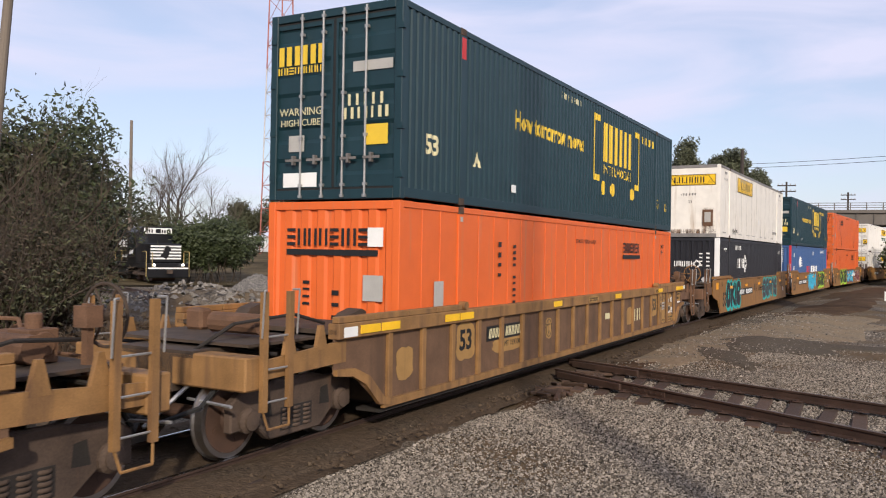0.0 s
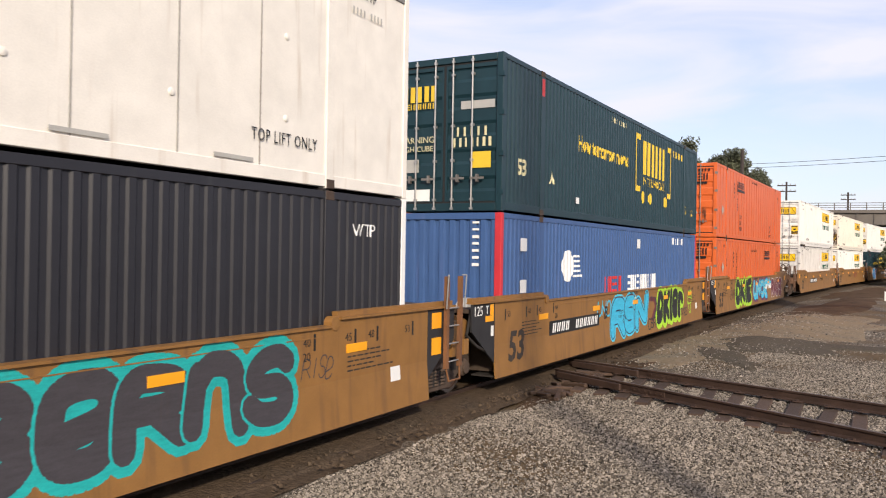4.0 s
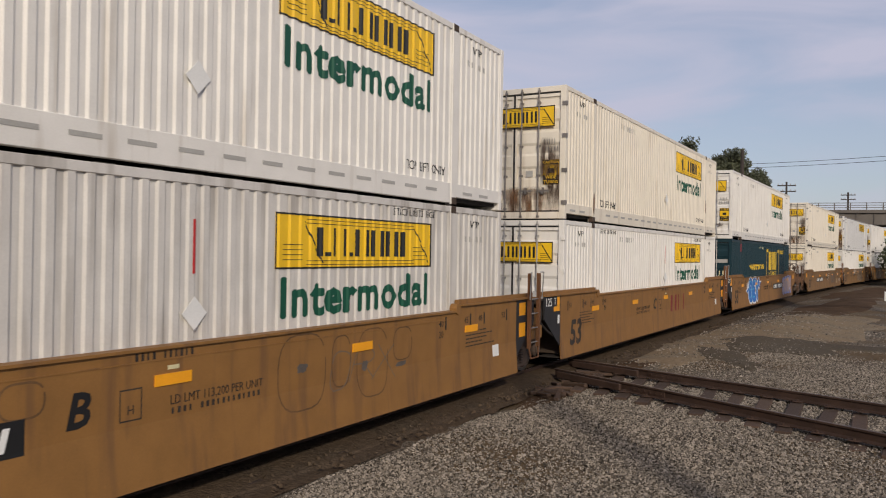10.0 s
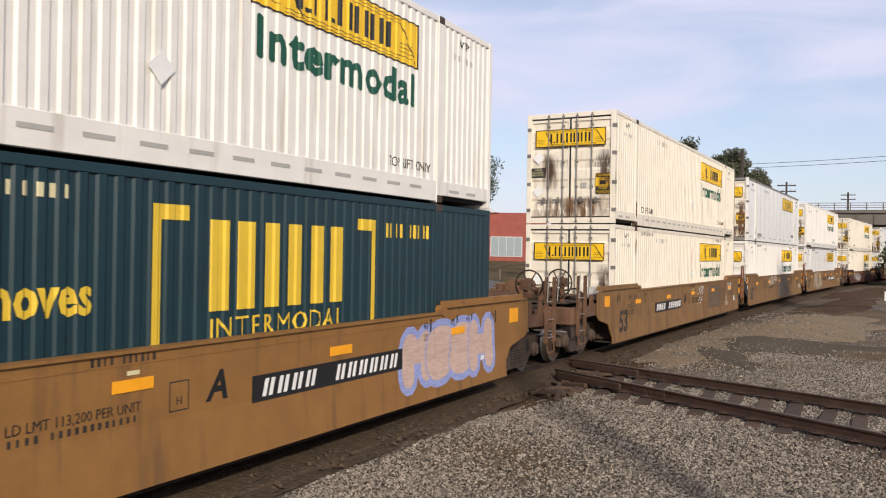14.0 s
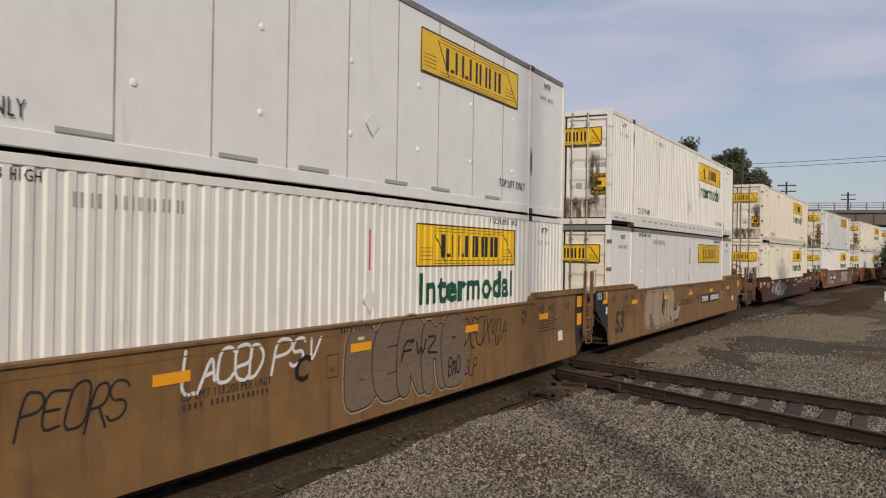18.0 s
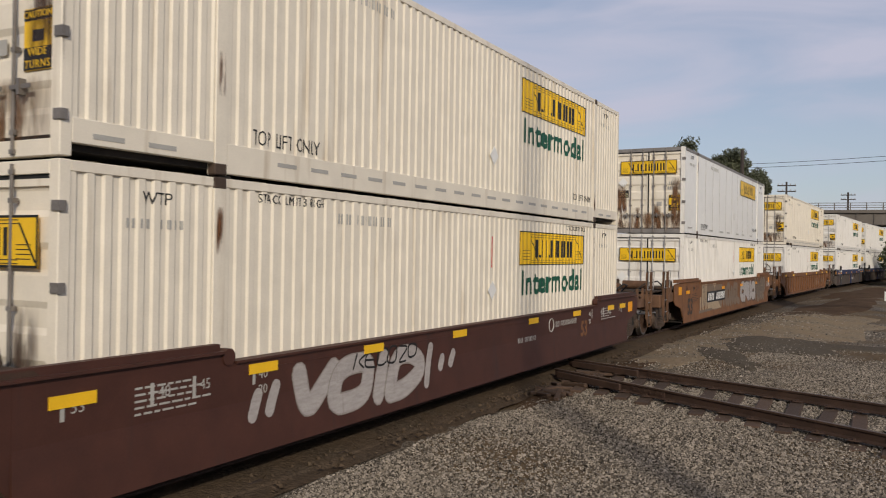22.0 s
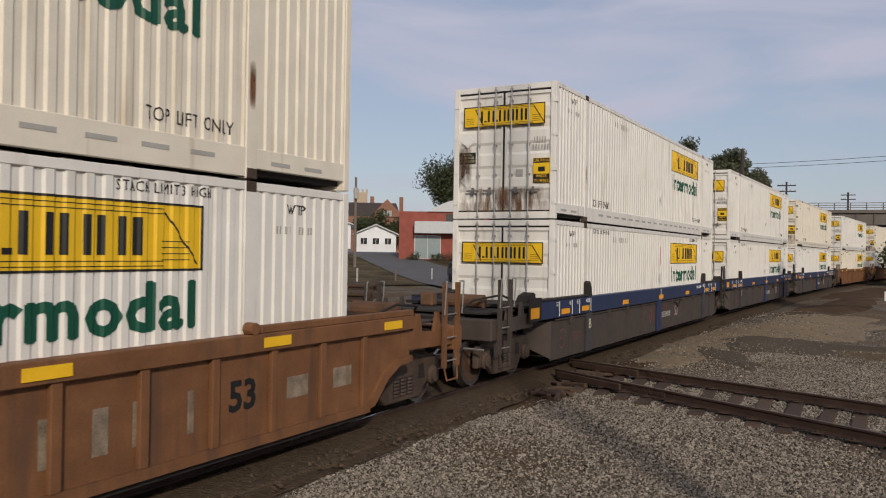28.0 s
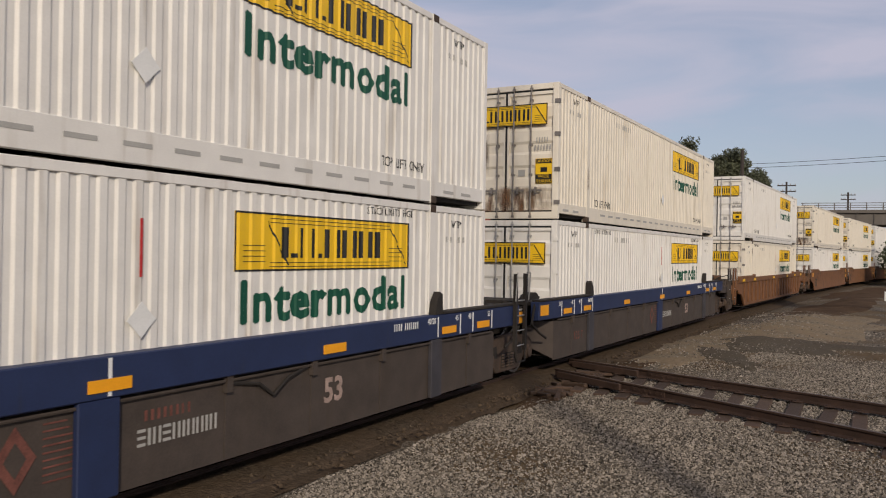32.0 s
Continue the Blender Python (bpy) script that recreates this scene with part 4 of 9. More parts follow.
def hand_wheel(parent, x, y, z, material):
    bm = bmesh.new()
    n, R = 28, 0.30
    pts = [(x, y + R * math.cos(2 * math.pi * i / n), z + R * math.sin(2 * math.pi * i / n)) for i in range(n + 1)]
    path(bm, pts, 0.018, 6)
    for k in range(6):
        a = math.pi / 3 * k
        rod(bm, (x, y, z), (x, y + R * math.cos(a), z + R * math.sin(a)), 0.014, 6)
    rod(bm, (x - 0.08, y, z), (x + 0.08, y, z), 0.06, 10)
    part("brake_wheel", bm, material, parent, "spoked brake hand wheel")


def coupler_end(parent, s, body, deck, wheel=False, corner=False, top=1.559):
    """Deck, sill, coupler and steps of an end that is coupled to the next car; s is -1 ahead, 1 behind."""
    def span(a, b):
        return tuple(sorted((s * a, s * b)))
    if corner:
        for t in (-1, 1):
            bm = bmesh.new()
            prism(bm, [(s * 8.551, 0.42), (s * 8.8, 0.72), (s * 9.5, 0.86), (s * 9.62, 0.95), (s * 9.62, top - 0.039), (s * 8.551, top)], *sorted((t * (CW - 0.002), t * (CW - 0.03))))
            p = part("corner_panel", bm, body, parent)
            if t < 0:
                part("reflector", one_box(*span(8.72, 9.12), -CW - 0.004, -CW - 0.0005, top - 0.40, top - 0.14), M["reflector"], p)
    grime = M["end_rust"] if corner else body
    bm = bmesh.new()
    box(bm, *span(8.30, 11.25), -0.62, 0.62, 1.18, 1.26)
    box(bm, *span(8.30, 11.25), -0.30, 0.30, 0.78, 1.18)
    part("centre_sill", bm, deck, parent)
    bm = bmesh.new()
    prism(bm, [(s * 8.28, 1.36), (s * 8.36, 1.42), (s * 9.6, 1.42), (s * 9.6, 1.36)], -CW + 0.02, CW - 0.02)
    box(bm, *span(9.62, 10.9), -CW + 0.3, CW - 0.3, 1.30, 1.335)
    part("end_platform", bm, deck, parent, "sooty end platform")
    bm = bmesh.new()
    box(bm, *span(10.95, 11.25), -CW + 0.02, CW - 0.02, 0.86, 1.24)
    bevel(bm, 0.02)
    part("end_beam", bm, grime, parent)
    bm = bmesh.new()
    box(bm, *span(11.25, 11.62), -0.11, 0.11, 0.76, 0.98)
    box(bm, *span(11.62, NOSE - 0.002), -0.19, 0.10, 0.70, 1.02)
    bevel(bm, 0.03)
    part("coupler", bm, M["truck"], parent)
    for t in (-1, 1):
        bm = bmesh.new()
        y0, y1 = sorted((t * (CW - 0.05), t * (CW - 0.10)))
        prism(bm, [(s * 9.35, 1.0), (s * 11.2, 0.95), (s * 11.2, 1.15), (s * 9.35, 1.28)], y0, y1)
        part("side_strut", bm, grime, parent)
        for xx in (9.75, 10.35):
            bm = bmesh.new()
            prism(bm, [(s * xx, 1.2), (s * (xx + 0.22), 1.2), (s * (xx + 0.14), 1.5), (s * (xx + 0.08), 1.5)], y0 - 0.003, y1 + 0.003)
            part("gusset", bm, grime, parent)
    bm = bmesh.new()
    for k in range(3):
        rod(bm, (s * (9.7 + 0.4 * k), -1.2, 1.2), (s * (9.9 + 0.4 * k), 1.2, 1.22), 0.025, 6)
    rod(bm, (s * 8.4, -0.8, 1.05), (s * 11.2, -0.9, 1.0), 0.03, 6)
    rod(bm, (s * 8.4, 0.8, 1.05), (s * 11.2, 0.9, 1.0), 0.03, 6)
    part("brake_piping", bm, M["deck_dark"], parent)
    bm = bmesh.new()
    rod(bm, (s * 9.3, 0.5, 1.62), (s * 10.3, 0.5, 1.62), 0.2, 14)
    box(bm, *span(9.5, 9.6), 0.35, 0.65, 1.33, 1.6)
    box(bm, *span(10.05, 10.15), 0.35, 0.65, 1.33, 1.6)
    if wheel:
        part("air_tank", bm, M["end_rust"], parent)
        bm = bmesh.new()
        rod(bm, (s * 10.75, 0.1, 1.45), (s * 10.2, 0.1, 1.45), 0.17, 14)
        rod(bm, (s * 10.76, 0.1, 1.45), (s * 10.70, 0.1, 1.45), 0.21, 14)
        rod(bm, (s * 10.2, 0.1, 1.45), (s * 9.8, 0.1, 1.47), 0.04, 8)
        part("brake_cylinder", bm, M["end_rust"], parent, "rusty brake cylinder with its push rod")
        bm = bmesh.new()
        box(bm, *span(10.30, 10.62), -0.60, -0.30, 1.34, 1.66)
        rod(bm, (s * 10.46, -0.62, 1.52), (s * 10.46, -0.28, 1.52), 0.12, 12)
        rod(bm, (s * 10.46, -0.45, 1.60), (s * 10.46, -0.45, 1.80), 0.08, 10)
        bevel(bm, 0.012)
        part("valve_body", bm, M["end_rust"], parent, "rusty control valve with a domed cap")
        bm = bmesh.new()
        path(bm, [(s * 10.46, -0.3, 1.55), (s * 10.55, -0.1, 1.72), (s * 10.3, 0.35, 1.74), (s * 9.9, 0.5, 1.80)], 0.022)
        path(bm, [(s * 10.62, -0.5, 1.42), (s * 10.9, -0.62, 1.36), (s * 11.1, -0.9, 1.28)], 0.02)
        path(bm, [(s * 10.3, -0.45, 1.40), (s * 9.8, -0.62, 1.38), (s * 9.2, -0.62, 1.44)], 0.02)
        part("brake_pipe", bm, M["end_rust"], parent)
    for t in (-1, 1):
        x0 = 10.55 if s > 0 else -11.0
        lad = ladder(parent, x0, grime, t * (CW + 0.02), 0.62, 1.95 if t < 0 else 1.8, 0.44, 3)
    bm = bmesh.new()
    rod(bm, (s * 11.15, -0.45, 0.7), (s * 11.35, -1.3, 0.72), 0.02, 6)
    rod(bm, (s * 11.15, -0.45, 0.85), (s * 11.7, -0.35, 0.45), 0.025, 6)
    part("uncoupling_lever", bm, M["steel"], parent)
    bm = bmesh.new()
    rod(bm, (s * 10.25, -0.75, 1.50), (s * 10.25, 0.05, 1.50), 0.13, 12)
    part("reservoir", bm, M["end_rust"], parent, "rusty air reservoir")
    part("valve", one_box(*span(9.75, 9.98), 0.55, 0.85, 1.33, 1.62, 0.04), M["end_rust"], parent, "rusty brake valve")
    bm = bmesh.new()
    path(bm, [(s * 9.2, -0.9, 1.46), (s * 9.9, -0.95, 1.62), (s * 10.8, -0.8, 1.55), (s * 11.1, -0.4, 1.2)], 0.022)
    part("pipe", bm, M["deck_dark"], parent)
    bm = bmesh.new()
    path(bm, [(s * 11.0, -0.9, 1.0), (s * 11.3, -0.8, 0.65), (s * 11.6, -0.5, 0.5), (s * 11.9, -0.3, 0.62)], 0.03)
    part("air_hose", bm, M["gasket"], parent)
    if wheel:
        bm = bmesh.new()
        box(bm, *span(10.63, 10.70), -0.97, -0.89, 1.24, 1.90)
        box(bm, *span(10.58, 10.76), -1.02, -0.84, 1.68, 1.88)
        part("brake_stand", bm, M["end_rust"], parent)
        hand_wheel(parent, s * 10.86, -0.93, 1.78, M["car_yellow"] if wheel == "yellow" else deck)
    truck(parent, s * JOINT)


def joint_end(parent, s, body, deck, with_truck, rating=True):
    """An articulated end: charcoal corner panel, platform over the shared truck, ladder on one side."""
    def span(a, b):
        return tuple(sorted((s * a, s * b)))
    bm = bmesh.new()
    prism(bm, [(s * 8.28, 1.40), (s * 8.36, 1.47), (s * 9.3, 1.47), (s * 9.3, 1.40)], -CW + 0.02, CW - 0.02)
    box(bm, *span(9.31, 9.85), -0.9, 0.9, 1.28, 1.36)
    part("end_platform", bm, deck, parent, "sooty end platform")
    bm = bmesh.new()
    box(bm, *span(8.3, JOINT), -0.28, 0.28, 0.74, 1.27)
    rod(bm, (s * JOINT, 0, 0.7), (s * JOINT, 0, 1.30), 0.3, 16)
    part("centre_sill", bm, deck, parent)
    for t in (-1, 1) if rating else ():
        y0, y1 = sorted((t * (CW + 0.003), t * (CW - 0.03)))
        bm = bmesh.new()
        prism(bm, [(s * 8.55, 0.50), (s * 9.42, 1.10), (s * 9.42, 1.56), (s * 8.55, 1.56)], y0, y1)
        p = part("corner_panel", bm, M["charcoal"], parent, "charcoal corner panel")
        if t < 0:
            if s < 0:
                part("reflector", one_box(-8.92, -8.60, y0 - 0.004, y0, 1.24, 1.34), M["reflector"], p)
                part("reflector", one_box(-8.74, -8.60, y0 - 0.004, y0, 1.345, 1.54), M["reflector"], p)
                letter("125", 0.24, M["sign_white"], p, -9.2, y0 - 0.004, 1.43)
                letter("T", 0.2, M["sign_white"], p, -8.86, y0 - 0.004, 1.44)
                plate(p, "notice", M["sign_white"], -8.70, -8.60, 0.98, 1.16, y0)
            else:
                part("reflector", one_box(8.68, 8.98, y0 - 0.004, y0, 1.26, 1.50), M["reflector"], p)
                part("reflector", one_box(8.68, 8.98, y0 - 0.004, y0, 0.86, 1.12), M["reflector"], p)
        bm = bmesh.new()
        rod(bm, (s * 9.2, t * 1.1, 1.15), (s * 9.6, t * 1.1, 1.25), 0.16, 12)
        box(bm, *span(9.42, 9.75), *sorted((t * 1.05, t * 1.3)), 1.0, 1.3)
        box(bm, *span(9.45, 9.62), *sorted((t * 1.2, t * 1.38)), 0.75, 1.0)
        part("side_bearing", bm, body, parent)
    if not rating and s < 0:
        part("reflector", one_box(-9.25, -8.83, -CW - 0.026, -CW - 0.0205, 1.19, 1.40), M["reflector"], parent, "large amber reflector")
    if not rating and s > 0:
        p = part("marker_plate", one_box(9.30, 9.74, -CW, -CW + 0.03, 1.10, 1.42), M["deck_dark"], parent, "dark plate with a large amber reflector")
        part("reflector", one_box(9.35, 9.71, -CW - 0.006, -CW - 0.0005, 1.12, 1.33), M["reflector"], p)
        code_bars(p, 9.53, 1.375, 0.34, 0.035, M["sign_white"], y=-CW - 0.001, n=12)
    bm = bmesh.new()
    for t in (-1, 1):
        path(bm, [(s * 8.9, t * 1.25, 1.55), (s * 9.3, t * 1.34, 1.45), (s * 9.5, t * 1.36, 1.05), (s * 9.2, t * 1.40, 0.85), (s * 8.8, t * 1.38, 0.72)], 0.025)
    part("air_hose", bm, M["deck_dark"], parent)
    if s > 0:
        ladder(parent, 9.05, M["car_brown"] if rating else M["deck_dark"], -CW - 0.06, 0.62, 2.05, 0.46, 4)
        ladder(parent, 9.05, M["car_brown"] if rating else M["deck_dark"], CW + 0.06, 0.62, 2.05, 0.46, 4)
    if with_truck:
        truck(parent, s * JOINT)


def car_marks(car, y, ink, big53=True, white=False, z_row=1.32):
    """Loading lines and small stencils near both ends."""
    for s in (-1, 1):
        for x, w in ((8.1, "53"), (7.15, "48"), (6.62, "45"), (5.75, "40")):
            xx = s * x
            plate(car, "load_line", ink, xx - 0.02, xx + 0.02, z_row - 0.1, z_row + 0.1, y)
            letter(w, 0.15, ink, car, xx + 0.15 * (-1 if s > 0 else 1), y - 0.001, z_row)
        letter("20", 0.15, ink, car, s * 5.75 + 0.15 * (-1 if s > 0 else 1), y - 0.001, z_row - 0.17)
        bm = bmesh.new()
        rnd = random.Random(3 if s > 0 else 4)
        for i in range(5):
            x = s * 6.9 - 0.45
            for k in range(rnd.randint(5, 8)):
                w = rnd.uniform(0.06, 0.14)
                box(bm, x, x + w, y - 0.003, y, 1.12 - i * 0.06, 1.140 - i * 0.06)
                x += w + 0.03
        tagged(part("stencil", bm, M["stencil_faded"] if ink == M["sign_black"] else ink, car), kind="stuff")
    if big53:
        letter("53", 0.74, M["stencil_faded"], car, -7.6, y - 0.001, 0.70, wide=1.0, lean=0.22)


def reflectors(car, y, material, xs, z):
    for x in xs:
        part("reflector", one_box(x - 0.23, x + 0.23, y - 0.013, y, z - 0.055, z + 0.055), material, car, "reflector strip")


def number_panel(car, x, z, w=2.0, h=0.30, y=-CW, panel=True, ink=None):
    if panel:
        plate(car, "number_panel", M["sign_black"], x - w / 2, x + w / 2, z - h / 2, z + h / 2, y, label="black panel with plain white bars")
    bm = bmesh.new()
    step, tall = w * 0.92 / 11.4, h * 0.33
    for i in range(11):
        if i == 4:
            continue
        a = x - w * 0.46 + step * (i + 0.2 + (0.4 if i > 4 else 0))
        for b in (a, a + step * 0.42):
            prism(bm, [(b - 0.05 * h, z - tall), (b + step * 0.24 - 0.05 * h, z - tall), (b + step * 0.24 + 0.12 * h, z + tall), (b + 0.12 * h, z + tall)], y - 0.008, y - 0.005)
    tagged(part("number_mark", bm, ink or M["sign_white"], car), kind="stuff")


CREASE, FLARE = 0.80, 0.045          # below the crease the side sheet leans out


def flare(bm, t=-1):
    """Bends what lies on a smooth side below the crease outwards with the sheet."""
    bmesh.ops.bisect_plane(bm, geom=bm.verts[:] + bm.edges[:] + bm.faces[:], plane_co=(0, 0, CREASE), plane_no=(0, 0, 1))
    for v in bm.verts:
        if v.co.z < CREASE:
            v.co.y += t * FLARE * (CREASE - v.co.z) / (CREASE - 0.22)


def flare_paint(car):
    """Lays letters and paint of a smooth car onto the leaning part of its side."""
    for o in list(car.children_recursive):
        up, m = o.parent, o.matrix_basis.copy()
        while up != car:
            m = up.matrix_basis @ m
            up = up.parent
        if not o.data or (o.parent != car and o.parent.matrix_basis != Matrix()):
            continue
        co = [m @ v.co for v in o.data.vertices]
        if not co or min(p.z for p in co) > CREASE or max(abs(p.x) for p in co) > 8.56 or max(p.y for p in co) > -CW + 0.0015 or min(p.y for p in co) < -CW - 0.045:
            continue
        bm = bmesh.new()
        bm.from_mesh(o.data)
        bm.transform(m)
        flare(bm)
        o.data = mesh_of(o.data.name, bm, o.data.materials[0])
        o.matrix_basis = Matrix()


def smooth_sides(car, body, y_top=1.47, end_top=1.56):
    for t in (-1, 1):
        y0, y1 = sorted((t * CW, t * (CW - 0.03)))
        bm = bmesh.new()
        prism(bm, [(-8.55, 0.22), (8.55, 0.22), (8.55, end_top), (6.25, end_top), (6.05, y_top), (-6.05, y_top), (-6.25, end_top), (-8.55, end_top)], y0, y1)
        flare(bm, t)
        side = part("side_wall", bm, body, car)
        if t < 0:
            part("weld_seam", one_box(-5.9, 5.9, *sorted((t * (CW - 0.002), t * (CW + 0.006))), y_top - 0.105, y_top - 0.092), body, side)
        for a, b, z in ((-6.05, 6.05, y_top), (6.25, 9.40, end_top), (-9.40, -6.25, end_top)):
            bm = bmesh.new()
            o, i = t * (CW + 0.035 if abs(a) < 6.2 else CW + 0.05), t * (CW - 0.12)
            yy = sorted((o, i))
            box(bm, a, b, yy[0], yy[1], z + 0.002, z + 0.03)
            if abs(a + b) > 1:
                v = [(a, z + 0.03), (b, z + 0.03), (b, z + 0.10), (a, z + 0.10)]
                prism(bm, v, *sorted((t * (CW - 0.02), t * (CW - 0.11))))
            part("top_flange", bm, body, side)
        for xx in (-6.15, 6.15):
            bm = bmesh.new()
            rod(bm, (xx, t * (CW - 0.1), end_top - 0.04), (xx, t * (CW + 0.02), end_top - 0.04), 0.09, 12)
            part("flange_stop", bm, body, side)
        bm = bmesh.new()
        box(bm, -8.5, 8.5, *sorted((t * (CW - 0.031), t * 0.95)), 0.235, 0.262)
        part("side_floor", bm, M["deck_dark"], car)


def ribbed_sides(car, body, chord, n=19, chord_z=(1.30, 1.50), deep=0.06):
    for t in (-1, 1):
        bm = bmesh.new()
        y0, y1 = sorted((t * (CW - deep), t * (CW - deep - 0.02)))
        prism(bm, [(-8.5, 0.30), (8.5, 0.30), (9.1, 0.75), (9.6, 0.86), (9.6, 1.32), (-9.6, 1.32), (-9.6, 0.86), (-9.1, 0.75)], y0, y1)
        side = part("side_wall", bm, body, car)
        bm = bmesh.new()
        box(bm, -9.6, 9.6, *sorted((t * (CW + 0.02), t * (CW - 0.16))), *chord_z)
        bevel(bm, 0.01)
        part("top_chord", bm, chord, side)
        bm = bmesh.new()
        box(bm, -8.5, 8.5, *sorted((t * (CW - 0.01), t * (CW - deep))), 0.27, 0.38)
        part("bottom_chord", bm, chord, side)
        for s in (-1, 1):
            bm = bmesh.new()
            pts = [(s * 8.35, 0.30), (s * 8.6, 0.34), (s * 8.95, 0.66), (s * 9.25, 0.80), (s * 9.6, 0.84), (s * 9.6, 0.92), (s * 9.2, 0.90), (s * 8.85, 0.76), (s * 8.5, 0.44), (s * 8.35, 0.40)]
            prism(bm, pts, *sorted((t * CW, t * (CW - deep - 0.001))))
            part("arch_lip", bm, chord, side)
        for x in [-8.35 + 16.7 * i / (n - 1) for i in range(n)]:
            bm = bmesh.new()
            box(bm, x - 0.055, x + 0.055, *sorted((t * CW, t * (CW - deep))), 0.38, chord_z[0])
            bevel(bm, 0.008)
            part("rib", bm, chord, side)
        bm = bmesh.new()
        box(bm, -8.5, 8.5, *sorted((t * (CW - deep - 0.021), t * 0.95)), 0.20, 0.24)
        part("side_floor", bm, M["deck_dark"], car)


def skirted_sides(car, body, chord):
    """Plain dark skirts hung under a deep blue chord that overhangs them at both ends."""
    for t in (-1, 1):
        def span(a, b):
            return sorted((t * (CW - a), t * (CW - b)))
        bm = bmesh.new()
        box(bm, -8.36, 8.36, *span(0.06, 0.08), 0.22, 1.03)
        side = part("side_wall", bm, body, car)
        bm = bmesh.new()
        box(bm, -9.33, 9.33, *span(-0.02, 0.16), 1.10, 1.47)
        bevel(bm, 0.012)
        part("top_chord", bm, chord, side)
        # added dark plate, painted as the shade inside the slot below the chord
        part("inner_sill", one_box(-8.3, 8.3, *span(0.12, 0.16), 0.98, 1.099), M["deck_dark"], side)
        for s in (-1, 1):
            bm = bmesh.new()
            prism(bm, [(s * 8.36, 0.25), (s * 8.82, 0.52), (s * 8.86, 0.90), (s * 8.70, 1.03), (s * 8.36, 1.03)], *span(0.06, 0.08))
            for v in bm.verts:
                v.co.y -= t * 0.8 * (abs(v.co.x) - 8.36)
            part("end_panel", bm, body, side)
            part("guide_shelf", one_box(*sorted((s * 6.3, s * 9.3)), *span(-0.035, 0.15), 1.472, 1.515, 0.006), M["deck_dark"], side, "dusty dark shelf over the chord")
        for x in (7.3, 4.64, 3.09, 1.63):
            for s in (-1, 1):
                bm = bmesh.new()
                box(bm, s * x - 0.045, s * x + 0.045, *span(0.0, 0.06), 0.93, 1.099)
                box(bm, s * x - 0.02, s * x + 0.02, *span(0.048, 0.06), 0.24, 0.929)
                part("rib", bm, body, side)
        for x, w in ((-6.14, 0.165), (6.14, 0.165), (0.0, 0.22)):
            bm = bmesh.new()
            box(bm, x - w, x + w, *span(-0.008, 0.06), 0.22, 1.099)
            bevel(bm, 0.01)
            part("strut", bm, chord if x == 0 else STRUT, side)
        bm = bmesh.new()
        box(bm, -8.3, 8.3, *span(0.081, CW - 0.95), 0.225, 0.248)
        part("side_floor", bm, M["deck_dark"], car)


STRUT = mat("blue_grey_strut_paint", (0.045, 0.042, 0.048), 0.7, var=0.2, dirt=(0.05, 0.036, 0.026), dirt_amt=0.5, bump=0.1)


def ragged(bm, cx, cz, w, h, rnd, y, n=16, slant=0.0, bump=0.16):
    """A letter-like patch of spray paint with an uneven edge."""
    pts = []
    for i in range(n):
        a = 2 * math.pi * i / n
        c, s = math.cos(a), math.sin(a)
        r = (abs(c) ** 4 + abs(s) ** 4) ** -0.25 * (1 + rnd.uniform(-bump, bump))
        x, z = c * r * w / 2, s * r * h / 2
        pts.append((cx + x + slant * z, cz + z))
    prism(bm, pts, y - 0.0012, y)


# letter forms on a grid of 4 by 6: points as two digits, strokes parted by a bar
FORMS = {
    "D": "00 06 26 44 42 20 00", "K": "06 00|46 13 40", "I": "26 20", "E": "46 06 00 40|03 33", "R": "00 06 36 45 44 33 03|23 40",
    "U": "06 01 10 30 41 46", "N": "00 06 40 46", "O": "10 01 05 16 36 45 41 30 10", "A": "00 26 40|12 32",
    "S": "45 36 16 05 04 13 33 42 41 30 10 01", "B": "00 06 36 45 44 33 03|33 42 41 30 00", "e": "02 43 45 36 16 05 01 10 30 41",
    "M": "00 06 23 46 40", "H": "06 00|46 40|03 43", "P": "00 06 36 45 44 33 03", "V": "06 20 46", "Y": "06 23 46|23 20", "C": "45 36 16 05 01 10 30 41",
    "L": "06 00 40", "Q": "10 01 05 16 36 45 41 30 10|22 40", "F": "00 06 46|03 33", "T": "06 46|26 20", "n": "00 05|04 16 36 45 40", "r": "00 05|03 15 35 44",
    "i": "25 20|26 26", "G": "45 36 16 05 01 10 30 41 43 23", "W": "06 10 24 30 46", "X": "06 40|46 00", "Z": "06 46 00 40", "J": "46 41 30 10 01",
    ",": "00 16", "!": "16 12|10 10"}


def letter_strokes(ch, x0, x1, z0, z1, slant, rnd, sway=0.10, round_off=True):
    """The strokes of one letter, fitted to a box whose corners are pushed about by hand."""
    q = [rnd.uniform(-sway, sway) for _ in range(8)]
    out = []
    for stroke in FORMS[ch].split("|"):
        pts = []
        for p in stroke.split():
            u, v = int(p[0]) / 4, int(p[1]) / 6
            ux = u + (q[0] * (1 - u) + q[1] * u) * (1 - v) + (q[2] * (1 - u) + q[3] * u) * v
            vz = v + (q[4] * (1 - v) + q[5] * v) * (1 - u) * 0.7 + (q[6] * (1 - v) + q[7] * v) * u * 0.7
            z = z0 + (z1 - z0) * vz
            pts.append((x0 + (x1 - x0) * ux + slant * (z - z0), z))
        if round_off and len(pts) > 2:
            for _ in range(2):
                cut = [pts[0]]
                for a, b in zip(pts, pts[1:]):
                    cut += [(a[0] * 0.78 + b[0] * 0.22, a[1] * 0.78 + b[1] * 0.22), (a[0] * 0.22 + b[0] * 0.78, a[1] * 0.22 + b[1] * 0.78)]
                pts = cut + [pts[-1]]
        out.append(pts)
    return out


